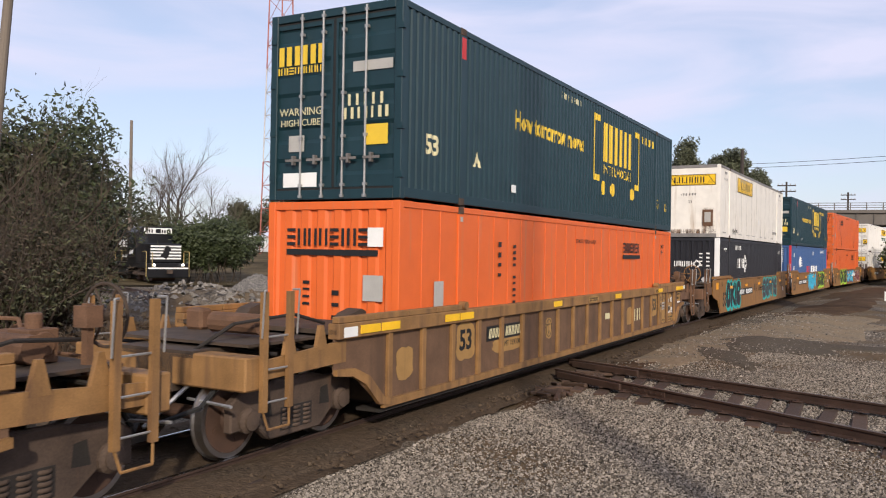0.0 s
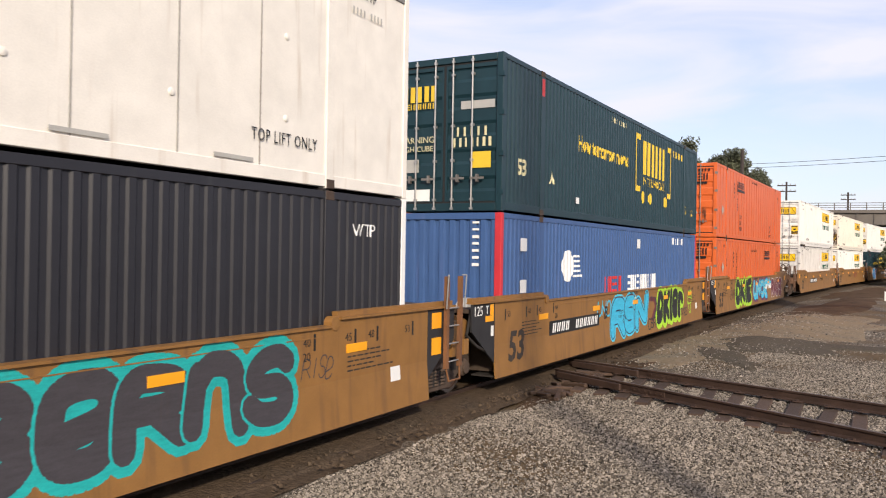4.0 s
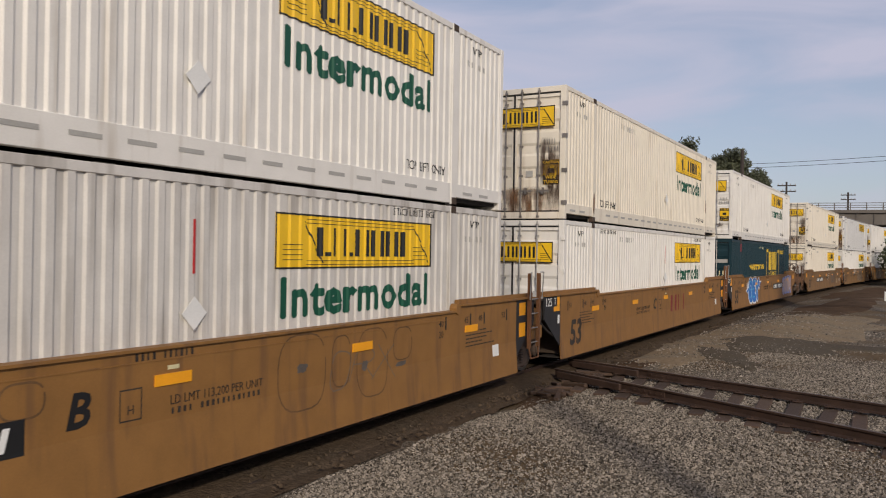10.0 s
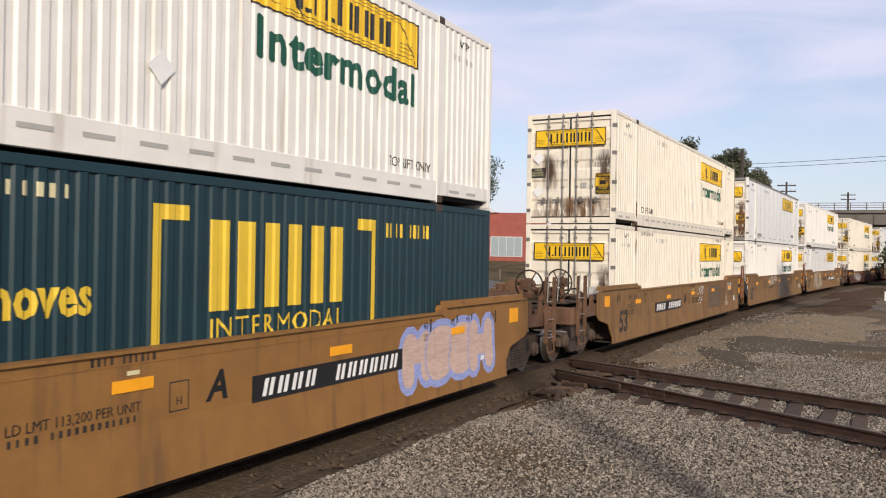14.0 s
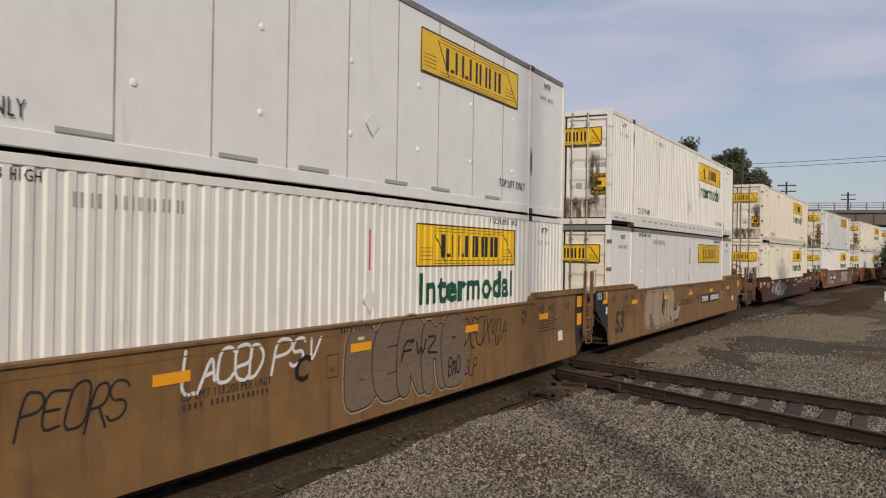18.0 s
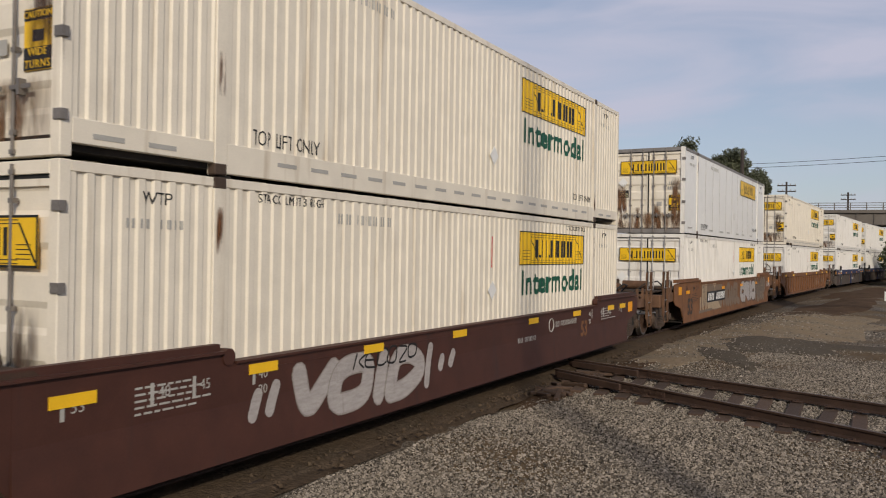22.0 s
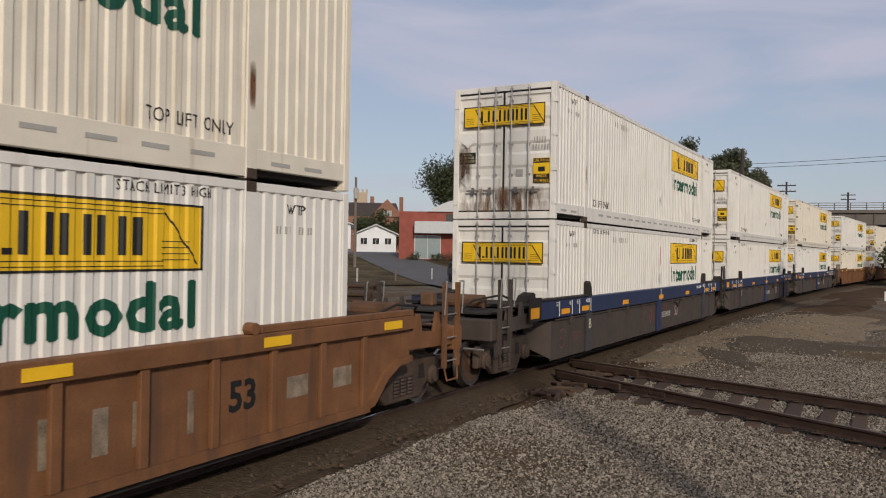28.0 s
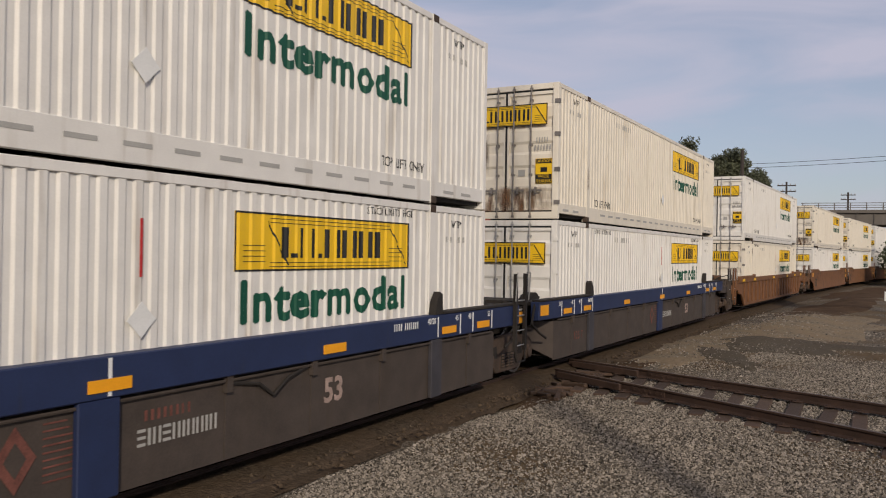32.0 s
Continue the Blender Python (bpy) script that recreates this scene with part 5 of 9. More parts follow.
def paint(strokes, width, y, step=8e-6, foot=1.0):
    """Flat ribbons of spray along strokes, each piece a hair in front of the last; foot widens them towards the bottom."""
    vs, fs = [], []
    lows = [p[1] for st in strokes for p in st]
    z0, z1 = min(lows), max(max(lows), min(lows) + 0.01)
    for st in strokes:
        for k, p in enumerate(st):
            r = width * (foot + (1 - foot) * (p[1] - z0) / (z1 - z0))
            y -= step
            i = len(vs)
            n = 10 if r > 0.03 else 6
            vs += [(p[0] + r * math.cos(2 * math.pi * m / n), y, p[1] + r * math.sin(2 * math.pi * m / n)) for m in range(n)]
            fs.append(tuple(range(i, i + n)))
            if k + 1 < len(st):
                b = st[k + 1]
                d = math.hypot(b[0] - p[0], b[1] - p[1])
                if d < 1e-5:
                    continue
                r2 = width * (foot + (1 - foot) * (b[1] - z0) / (z1 - z0))
                nx, nz = -(b[1] - p[1]) / d, (b[0] - p[0]) / d
                y -= step
                i = len(vs)
                vs += [(p[0] - nx * r, y, p[1] - nz * r), (b[0] - nx * r2, y, b[1] - nz * r2), (b[0] + nx * r2, y, b[1] + nz * r2), (p[0] + nx * r, y, p[1] + nz * r)]
                fs.append((i, i + 1, i + 2, i + 3))
    me = bpy.data.meshes.new("spray")
    me.from_pydata(vs, [], fs)
    return me


def sprayed(name, strokes, width, y, material, parent, label="", foot=1.0, step=8e-6):
    me = paint(strokes, width, y, step, foot)
    me.materials.append(material)
    return part(name, me, None, parent, label)


def graffiti(car, word, x0, x1, z0, z1, fill, edge, halo=None, seed=1, fat=0.125, rim=0.03, glow_w=0.10, slant=0.08, line=None, foot=1.0, y=-CW, sway=0.10, lap=0.12, round_off=True, label="spray-painted letter"):
    """Fat overlapping letters, each with a rim of another colour, over one common halo."""
    rnd = random.Random(seed)
    slots = [0.55 if c in "Ii,!" else 1.0 for c in word]
    unit_w = (x1 - x0) / sum(slots)
    at, forms = x0, []
    for c, w in zip(word, slots):
        pad = fat + rim - unit_w * lap * 0.5
        a, b = at + pad, at + w * unit_w - pad
        if b - a < 0.05:
            a = b = (a + b) / 2
        forms.append(letter_strokes(c, a, b, z0 + fat * foot + rim, z1 - fat - max(rim, glow_w * 0.7 if halo else 0), slant, rnd, sway, round_off))
        at += w * unit_w
    if halo:
        sprayed("graffiti_halo", [st for f in forms for st in f], fat + glow_w, y - 0.0008, halo, car, "common ground of spray paint behind letters", foot, 2e-6)
    for i, f in enumerate(forms):
        yy = y - 0.0022 - 0.0011 * i
        back = sprayed("graffiti_letter", f, fat + rim, yy, edge, car, label, foot, 4e-6)
        sprayed("letter_fill", f, fat, yy - 0.0006, fill, back, "", foot, 4e-6)
        if line:
            sprayed("letter_shine", [[(px_ - fat * 0.55, pz + fat * 0.25) for px_, pz in st[1:-1] or st] for st in f], 0.016, yy - 0.0010, line, back, "thin bright line inside a letter", 1.0, 1e-6)


def scrawl(car, word, x0, x1, z0, z1, ink, seed, y=-CW, r=0.014, slant=0.2):
    """A thin hand-drawn tag."""
    rnd = random.Random(seed)
    w = (x1 - x0) / len(word)
    strokes = []
    for i, c in enumerate(word):
        strokes += letter_strokes(c, x0 + (i + 0.08) * w, x0 + (i + 0.95) * w, z0 + rnd.uniform(0, 0.12) * (z1 - z0), z1 - rnd.uniform(0, 0.12) * (z1 - z0), slant, rnd, 0.16)
    return sprayed("tag", strokes, r, y - 0.001, ink, car, "thin sprayed tag")


def patch(car, name, pts, material, y, label=""):
    bm = bmesh.new()
    prism(bm, pts, y - 0.0006, y)
    return part(name, bm, material, car, label)


SPRAY = {k: mat("spray_" + k, c, 0.6, var=0.14, scale=6.0, stretch=(1, 1, 5), dirt=(0.10, 0.06, 0.035), dirt_amt=0.28, bump=0.0) for k, c in {
    "turquoise": (0.01, 0.36, 0.34), "lime": (0.36, 0.62, 0.03), "black": (0.016, 0.016, 0.016), "sky": (0.04, 0.42, 0.62), "blue": (0.03, 0.16, 0.5),
    "white": (0.7, 0.7, 0.68), "silver": (0.27, 0.24, 0.215), "plum": (0.13, 0.025, 0.09), "navy": (0.02, 0.03, 0.08),
    "lilac": (0.26, 0.30, 0.55), "peach": (0.5, 0.36, 0.30), "wine": (0.13, 0.02, 0.03), "dark": (0.05, 0.045, 0.05), "bone": (0.34, 0.26, 0.17), "chalk": (0.36, 0.33, 0.31), "ash": (0.14, 0.105, 0.075), "grey_brown": (0.17, 0.12, 0.08), "aqua": (0.06, 0.5, 0.68), "lemon": (0.62, 0.52, 0.12)}.items()}


FLOOR_BEAM = mesh_of("floor_beam", one_box(-0.16, 0.16, -0.948, 0.948, 0.16, 0.24), M["deck_dark"])


def well_car(kind, lead, rear, label):
    car = thing("well_car", Matrix(), label, "rail car", "cars of the stack train")
    body = M[{"smooth": "car_yellow", "old_ribs": "car_old", "brown_ribs": "car_brown", "maroon": "car_maroon", "rusty": "car_brown", "blue": "car_grey", "tail": "car_brown"}[kind]]
    deck = M["deck"] if kind not in ("blue",) else M["deck_dark"]
    if kind in ("smooth", "maroon", "rusty", "tail"):
        smooth_sides(car, body, *((1.22, 1.34) if kind == "maroon" else ()))
    elif kind == "blue":
        skirted_sides(car, body, M["car_blue"])
    else:
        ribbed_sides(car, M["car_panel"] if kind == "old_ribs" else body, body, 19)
        for t in (-1, 1):
            for s in (-1, 1):
                for k in range(4):
                    a = 6.25 + 0.84 * k
                    part("guide_rail", one_box(*sorted((s * a, s * (a + 0.825))), *sorted((t * (CW + 0.01), t * (CW - 0.10))), 1.503, 1.585, 0.008), body, car)
                bm = bmesh.new()
                rod(bm, (s * 6.12, t * (CW - 0.1), 1.56), (s * 6.12, t * (CW + 0.03), 1.56), 0.07, 10)
                part("flange_stop", bm, body, car)
    for s in (-1, 1):
        bm = bmesh.new()
        prism(bm, [(s * 8.20, 0.30), (s * 8.28, 0.30), (s * 8.34, 1.40), (s * 8.26, 1.40)], -CW + 0.061 + 0.03, CW - 0.061 - 0.03)
        part("bulkhead", bm, deck, car)
    for k in range(5):
        part("floor_beam", FLOOR_BEAM, None, car, at=pose(-7.6 + 3.8 * k, 0, 0))
    for s, how in ((-1, lead), (1, rear)):
        b = M["car_blue"] if kind == "blue" and how != "coupler" else body
        end_paint = M["end_rust"] if kind == "old_ribs" and s > 0 and "worn" in label else body
        if how == "coupler":
            coupler_end(car, s, end_paint, deck, ("yellow" if "turquoise" in label else True) if (kind == "smooth" and s < 0) else (kind in ("smooth", "old_ribs", "rusty") and s > 0), kind in ("smooth", "maroon", "rusty", "tail"), 1.339 if kind == "maroon" else 1.559)
        else:
            joint_end(car, s, body, deck, s < 0, kind != "blue")
    for s in (-1, 1):
        for yy in (-0.9, 0.9):
            bm = bmesh.new()
            prism(bm, [(s * 8.36, 1.43), (s * 8.9, 1.43), (s * 8.75, 1.56), (s * 8.5, 1.62), (s * 8.4, 1.58)], yy - 0.12, yy + 0.12)
            part("corner_guide", bm, M["sign_grey"] if kind == "smooth" else deck, car)
    return car


# ------------------------------------------------------------------ the train
CURVE = -0.001203          # the line bends gently to -y beyond x = 0


def on_track(s):
    """Place and heading on the line at s metres."""
    if s <= 0:
        return s, 0.0, 0.0
    a = CURVE * s
    return math.sin(a) / CURVE, (1 - math.cos(a)) / CURVE, math.degrees(a)


def rolled(t):
    """Metres that the train has rolled at t seconds."""
    return 9.9565 * t - 0.0061552 * t * t + 7.1609e-05 * t ** 3


CARS = []                 # car, its boxes, and where the middle of its well stands at the start


def unit(lead_at, kind, lead, rear, low, top, label):
    car = well_car(kind, lead, rear, label)
    boxes = []
    for i, k in enumerate((low, top)):
        if not k:
            continue
        ob = make_box(k)
        rnd = random.Random(int(lead_at * 10) + i)
        if k.startswith("jb"):
            letter_jb(ob, k, rnd, i == 1, i == 1 and (195 < lead_at < 200 or 290 < lead_at < 293))
        elif k == "teal":
            letter_teal(ob)
        elif k.startswith("orange"):
            letter_orange(ob, i == 1, k == "orange_old")
        elif k == "black":
            letter_black(ob)
        else:
            letter_blue(ob)
        if SPECS[k].get("style", "corrugated") == "corrugated":
            press(ob)
        boxes.append((ob, (0.25 if kind == "blue" else 0.31 if 158 < lead_at < 160 else 0.27) + i * 2.926))
        if i:
            for x in (-POST, POST):
                for y in (-1, 1):
                    part("stacking_lock", one_box(x - 0.09, x + 0.09, *sorted((y * (HW - 0.02), y * (HW - 0.15))), -0.0255, -0.001), M["deck_dark"], ob)
    if lead_at > 155 and kind == "smooth":
        for o in car.children_recursive:
            if o.data.materials and o.data.materials[0] == M["car_yellow"]:
                o.data.materials[0] = M["car_tan"]
    CARS.append((car, boxes, lead_at + HL))
    return car


ink, pale = M["sign_black"], M["sign_pale"]
Y3 = "brownish-yellow smooth-sided well car"


def dress_smooth(car, number_x, seed):
    car_marks(car, -CW, ink)
    reflectors(car, -CW, M["reflector"], (-6.3, -3.05, 0.17, 3.42, 6.65), 1.18)
    at, mark, box_at = -2.26, -1.05, -0.45
    if number_x is not None:
        sg = 1 if number_x > 0 else -1
        number_panel(car, number_x, 0.91, 3.15, 0.29)
        at, mark, box_at = number_x - sg * 3.75, number_x - sg * 2.08, number_x - sg * 2.62
    letter("LD LMT 113,200 PER UNIT", 0.13, ink, car, at, -CW - 0.001, 0.97, wide=0.9)
    code_bars(car, at, 0.87, 1.3, 0.06, M["stencil_faded"], y=-CW - 0.001, n=17)
    code_bars(car, 0.08, 1.42, 0.75, 0.07, M["stencil_faded"], y=-CW - 0.001, n=11)
    letter("ABC"[1 if number_x is not None and number_x < 0 else seed % 3], 0.42, ink, car, mark, -CW - 0.001, 1.02, lean=0.22)
    sprayed("stencil_frame", [[(box_at + u, 1.0 + v) for u, v in ((-0.12, -0.14), (0.12, -0.14), (0.12, 0.14), (-0.12, 0.14), (-0.12, -0.14))]], 0.007, -CW - 0.001, M["stencil_faded"], car, "small stencilled frame")
    letter("H", 0.12, M["stencil_faded"], car, box_at, -CW - 0.001, 0.95)
    plate(car, "tag_plate", M["sign_pale"], 0.1, 0.24, 1.27, 1.31, -CW)
    plate(car, "notice", M["sign_white"], 7.5, 7.75, 0.62, 0.82, -CW, label="white paper notice")


c = unit(-13.52, "old_ribs", "coupler", "coupler", None, None, "rusty ribbed yellow well car")
reflectors(c, -CW - 0.021, M["reflector_y"], (8.6, 9.1), 1.42)

c = unit(10.11, "old_ribs", "coupler", "coupler", "orange_old", "teal", "rusty ribbed yellow well car with worn paint")
reflectors(c, -CW - 0.021, M["reflector_y"], (-8.9, -8.4, -6.6, -6.1, -2.0, 2.2, 6.4, 8.6, 9.1), 1.40)
FACE = -CW + 0.056          # just off the recessed panels
ground = M["stencil_ground"]


def stencil(car, words, x, z, size, w, h, seed, y=FACE, label="cleaner yellow ground behind a stencil"):
    bm = bmesh.new()
    ragged(bm, x, z, w, h, random.Random(seed), y, 26, 0.0, 0.06)
    part("stencil_patch", bm, ground, car, label)
    if words:
        letter(words, size, ink, car, x, y - 0.003, z)


stencil(c, "53", 5.98, 0.98, 0.46, 0.66, 0.62, 3)
stencil(c, "53", -5.98, 0.98, 0.46, 0.66, 0.62, 4)
part("rib_cover", one_box(6.36, 6.66, -CW - 0.004, -CW + 0.05, 0.385, 1.298, 0.006), M["car_old"], c, "wide painted rib")
stencil(c, "", 6.51, 1.04, 0.1, 0.26, 0.56, 5, -CW - 0.005)
letter("20", 0.19, ink, c, 6.51, -CW - 0.008, 1.15)
letter("40", 0.19, ink, c, 6.51, -CW - 0.008, 0.95)
stencil(c, "45", 7.14, 1.16, 0.17, 0.24, 0.3, 6)
stencil(c, "", 7.02, 0.74, 0.1, 0.5, 0.62, 7)
plate(c, "notice", M["sign_grey"], 6.76, 7.2, 0.80, 1.02, FACE - 0.002, label="weathered printed load table")
code_bars(c, 6.98, 0.95, 0.4, 0.05, M["car_panel"], y=FACE - 0.007, n=12)
code_bars(c, 6.98, 0.86, 0.4, 0.05, M["car_panel"], y=FACE - 0.007, n=12)
stencil(c, "", 7.10, 0.48, 0.1, 0.42, 0.17, 8)
code_bars(c, 7.10, 0.48, 0.3, 0.04, ink, y=FACE - 0.003, n=10)
stencil(c, "", 7.82, 0.92, 0.1, 0.66, 0.66, 9)
letter("48", 0.15, ink, c, 7.66, FACE - 0.003, 1.20)
letter("53", 0.15, ink, c, 8.12, FACE - 0.003, 1.20)
plate(c, "notice", M["sign_white"], 7.52, 7.86, 0.66, 0.88, FACE - 0.002, label="black and white data panel")
plate(c, "data_panel", M["sign_black"], 7.535, 7.76, 0.70, 0.865, FACE - 0.007)
plate(c, "data_panel", M["sign_black"], 7.775, 7.85, 0.74, 0.865, FACE - 0.007)
plate(c, "notice", M["sign_white"], 8.0, 8.18, 0.66, 0.83, FACE - 0.002, label="white paper notice")
code_bars(c, 8.09, 0.70, 0.12, 0.03, ink, y=FACE - 0.007, n=4)
plate(c, "notice", M["sign_grey"], 7.64, 7.76, 1.0, 1.1, FACE - 0.002)
plate(c, "notice", M["car_panel"], 7.80, 7.92, 0.95, 1.09, FACE - 0.002)
bm = bmesh.new()
lathe(bm, [(0.085, 0.0), (0.085, -0.004)], n=18)
part("seal", bm, M["sign_white"], c, "round white seal", pose(8.04, FACE - 0.002, 1.06))
bm = bmesh.new()
lathe(bm, [(0.05, 0.0), (0.05, -0.003)], n=14)
part("seal_ring", bm, M["sign_grey"], c, "", pose(8.04, FACE - 0.007, 1.06))
stencil(c, "", 7.92, 0.50, 0.1, 0.7, 0.2, 10)
code_bars(c, 7.92, 0.53, 0.55, 0.05, ink, y=FACE - 0.003, n=14)
code_bars(c, 7.92, 0.45, 0.4, 0.05, ink, y=FACE - 0.003, n=10)
stencil(c, "", 9.05, 1.10, 0.1, 0.46, 0.32, 11)
letter("IW 8 R-78", 0.11, ink, c, 9.05, FACE - 0.003, 1.07)
code_bars(c, 9.05, 1.2, 0.36, 0.05, ink, y=FACE - 0.003, n=8)
plate(c, "notice", M["sign_white"], 8.86, 9.24, 0.92, 0.965, FACE - 0.002)
for x in (6.15, 0.3):
    stencil(c, "", x, 1.40, 0.1, 0.72, 0.13, 12, -CW - 0.021)
    code_bars(c, x, 1.425, 0.6, 0.035, ink, y=-CW - 0.024, n=16)
    code_bars(c, x, 1.375, 0.6, 0.035, ink, y=-CW - 0.024, n=14)
stencil(c, "", -2.3, 0.92, 0.1, 0.32, 0.42, 13)
bm = bmesh.new()
ring = [(0.145 * math.cos(a), 0.175 * math.sin(a)) for a in (2 * math.pi * i / 24 for i in range(24))]
path(bm, [(x, 0, z) for x, z in ring + ring[:1]], 0.006)
part("seal_ring", bm, ink, c, "stencilled oval", pose(-2.3, FACE - 0.004, 0.92))
letter("H", 0.1, ink, c, -2.3, FACE - 0.003, 0.83)
code_bars(c, -2.3, 0.99, 0.18, 0.035, ink, y=FACE - 0.003, n=5)
number_panel(c, -4.4, 1.02, 1.6, 0.26, FACE, ink=M["sign_pale"])
stencil(c, "", -4.3, 0.78, 0.1, 1.3, 0.26, 14)
letter("LMT 169300", 0.15, ink, c, -4.15, FACE - 0.003, 0.79)
part("logo", blocks_mesh("pale_t", 1.1, 0.32, "iiw", M["sign_pale"], frame_bars=False), None, c, "worn white company blocks", pose(4.35, FACE - 0.002, 0.82))
plate(c, "notice", M["sign_pale"], 1.4, 1.75, 0.86, 1.0, FACE - 0.002)
plate(c, "notice", M["sign_white"], 9.62 - 0.28, 9.58, 1.36, 1.46, -CW - 0.022)
plate(c, "notice", M["sign_white"], -9.5, -9.2, 1.32, 1.45, -CW - 0.022)
for x in (-8.35, 3.0):
    stencil(c, "", x + 0.46, 0.82, 0.1, 0.46, 0.46, int(x) + 40)

c = unit(33.94, "smooth", "coupler", "joint", "black", "jb_plate_nose", Y3 + ", with turquoise graffiti")
dress_smooth(c, -3.1, 1)
graffiti(c, "DKie", -7.25, -4.45, 0.34, 1.46, SPRAY["black"], SPRAY["turquoise"], SPRAY["turquoise"], 11, 0.135, 0.03, 0.12, 0.10, foot=1.15)
graffiti(c, "BeRnS", 1.2, 5.35, 0.44, 1.44, SPRAY["dark"], SPRAY["turquoise"], SPRAY["turquoise"], 12, 0.135, 0.035, 0.10, 0.06)
scrawl(c, "DMISe", -0.05, 1.25, 0.86, 1.22, SPRAY["black"], 21, r=0.012)
scrawl(c, "RISe", 5.5, 6.1, 0.85, 1.15, SPRAY["dark"], 22, r=0.008)

c = unit(53.46, "smooth", "joint", "joint", "blue", "teal", Y3 + ", sprayed with blue and lime letters")
dress_smooth(c, -4.4, 2)
graffiti(c, "RSN", -1.9, 1.3, 0.36, 1.44, SPRAY["sky"], SPRAY["navy"], SPRAY["aqua"], 13, 0.15, 0.035, 0.09, 0.08)
scrawl(c, "UNO", -3.0, -2.0, 0.95, 1.32, SPRAY["sky"], 41, r=0.025)
graffiti(c, "DKier", 2.45, 5.65, 0.40, 1.50, SPRAY["black"], SPRAY["lime"], SPRAY["lime"], 14, 0.14, 0.03, 0.12, 0.08, foot=1.2)
for k, m in ((0.0, "wine"), (0.16, "dark")):
    sprayed("chevron", [[(1.62 + k, 1.20), (2.1 + k, 1.16), (2.28 + k, 0.95), (1.85 + k, 0.60)]], 0.06, -CW - 0.0008, SPRAY[m], c, "sprayed chevron mark")
scrawl(c, "OBRA", 1.4, 2.5, 0.36, 0.66, SPRAY["black"], 43, r=0.02)
scrawl(c, "DOMeS", 5.15, 6.2, 0.48, 0.76, SPRAY["black"], 22)
sprayed("tag", letter_strokes("B", 6.35, 6.85, 0.85, 1.25, 0.1, random.Random(5)) + letter_strokes("V", 6.3, 6.9, 0.42, 1.0, 0.1, random.Random(6)), 0.022, -CW - 0.001, SPRAY["lime"], c, "lime sprayed squiggle")

c = unit(73.02, "smooth", "joint", "coupler", "orange", "orange", Y3 + ", covered in graffiti")
dress_smooth(c, None, 0)
number_panel(c, 3.4, 0.98, 1.9, 0.36, -CW - 0.009, panel=False)
scrawl(c, "OBeRN", -6.0, -4.8, 0.66, 1.08, SPRAY["black"], 23, r=0.016)
graffiti(c, "DKIE", -4.68, -1.3, 0.36, 1.52, SPRAY["black"], SPRAY["lime"], SPRAY["lime"], 16, 0.155, 0.03, 0.12, 0.05, foot=1.25, round_off=False)
scrawl(c, "OBRA", -1.75, -0.85, 1.0, 1.36, SPRAY["black"], 24, r=0.016)
graffiti(c, "UNOE", -0.75, 3.1, 0.38, 1.44, SPRAY["sky"], SPRAY["navy"], SPRAY["plum"], 17, 0.165, 0.035, 0.11, 0.05, line=SPRAY["lemon"])
patch(c, "graffiti_arrow", [(3.05, 0.95), (3.1, 1.38), (3.5, 1.24), (3.62, 1.44), (3.95, 1.22), (4.4, 1.26), (3.8, 0.88), (3.6, 1.02)], SPRAY["sky"], -CW - 0.0075, "blue sprayed arrow")
scrawl(c, "RCP", 0.95, 1.5, 0.52, 0.78, SPRAY["navy"], 45, y=-CW - 0.008, r=0.012)
graffiti(c, "RADS", 4.35, 7.6, 0.36, 1.36, SPRAY["wine"], SPRAY["white"], None, 18, 0.15, 0.028, 0.1, 0.10, round_off=False)
scrawl(c, "DIA", 7.75, 8.3, 0.95, 1.25, SPRAY["lilac"], 46, r=0.008)

c = unit(96.57, "smooth", "coupler", "joint", "jb_grimy", "jb_white_slots", Y3 + ", plain yellow sides")
dress_smooth(c, -2.95, 1)
slate = mat("washed_out_spray_paint", (0.10, 0.085, 0.072), 0.7, var=0.3, bump=0.0)
faint = mat("rubbed_marker_line", (0.125, 0.066, 0.026), 0.7, var=0.3, bump=0.0)
for cx, cz, w, h in ((2.16, 1.04, 0.20, 0.10), (3.48, 0.92, 0.13, 0.12), (4.41, 0.85, 0.26, 0.07)):
    bm = bmesh.new()
    ragged(bm, cx, cz, w, h, random.Random(int(cx * 10)), -CW - 0.001, 18, 0.2, 0.2)
    part("spray_mark", bm, slate, c, "washed-out dark spray mark")
for x0, x1, z0, z1 in ((1.72, 2.62, 0.55, 1.44), (2.75, 3.15, 0.72, 1.36), (3.3, 4.05, 0.5, 1.40), (4.2, 4.7, 0.9, 1.36), (-1.6, -1.2, 1.05, 1.34)):
    ring = [((x0 + x1) / 2 + (x1 - x0) / 2 * math.copysign(abs(math.cos(a)) ** 0.6, math.cos(a)), (z0 + z1) / 2 + (z1 - z0) / 2 * math.copysign(abs(math.sin(a)) ** 0.8, math.sin(a))) for a in (0.6 + 5.9 * i / 22 for i in range(23))]
    sprayed("scrawl", [ring], 0.010, -CW - 0.001, faint, c, "rubbed-out marker outline")
scrawl(c, "ORX", 2.6, 4.2, 0.7, 1.2, SPRAY["ash"], 25, r=0.008)

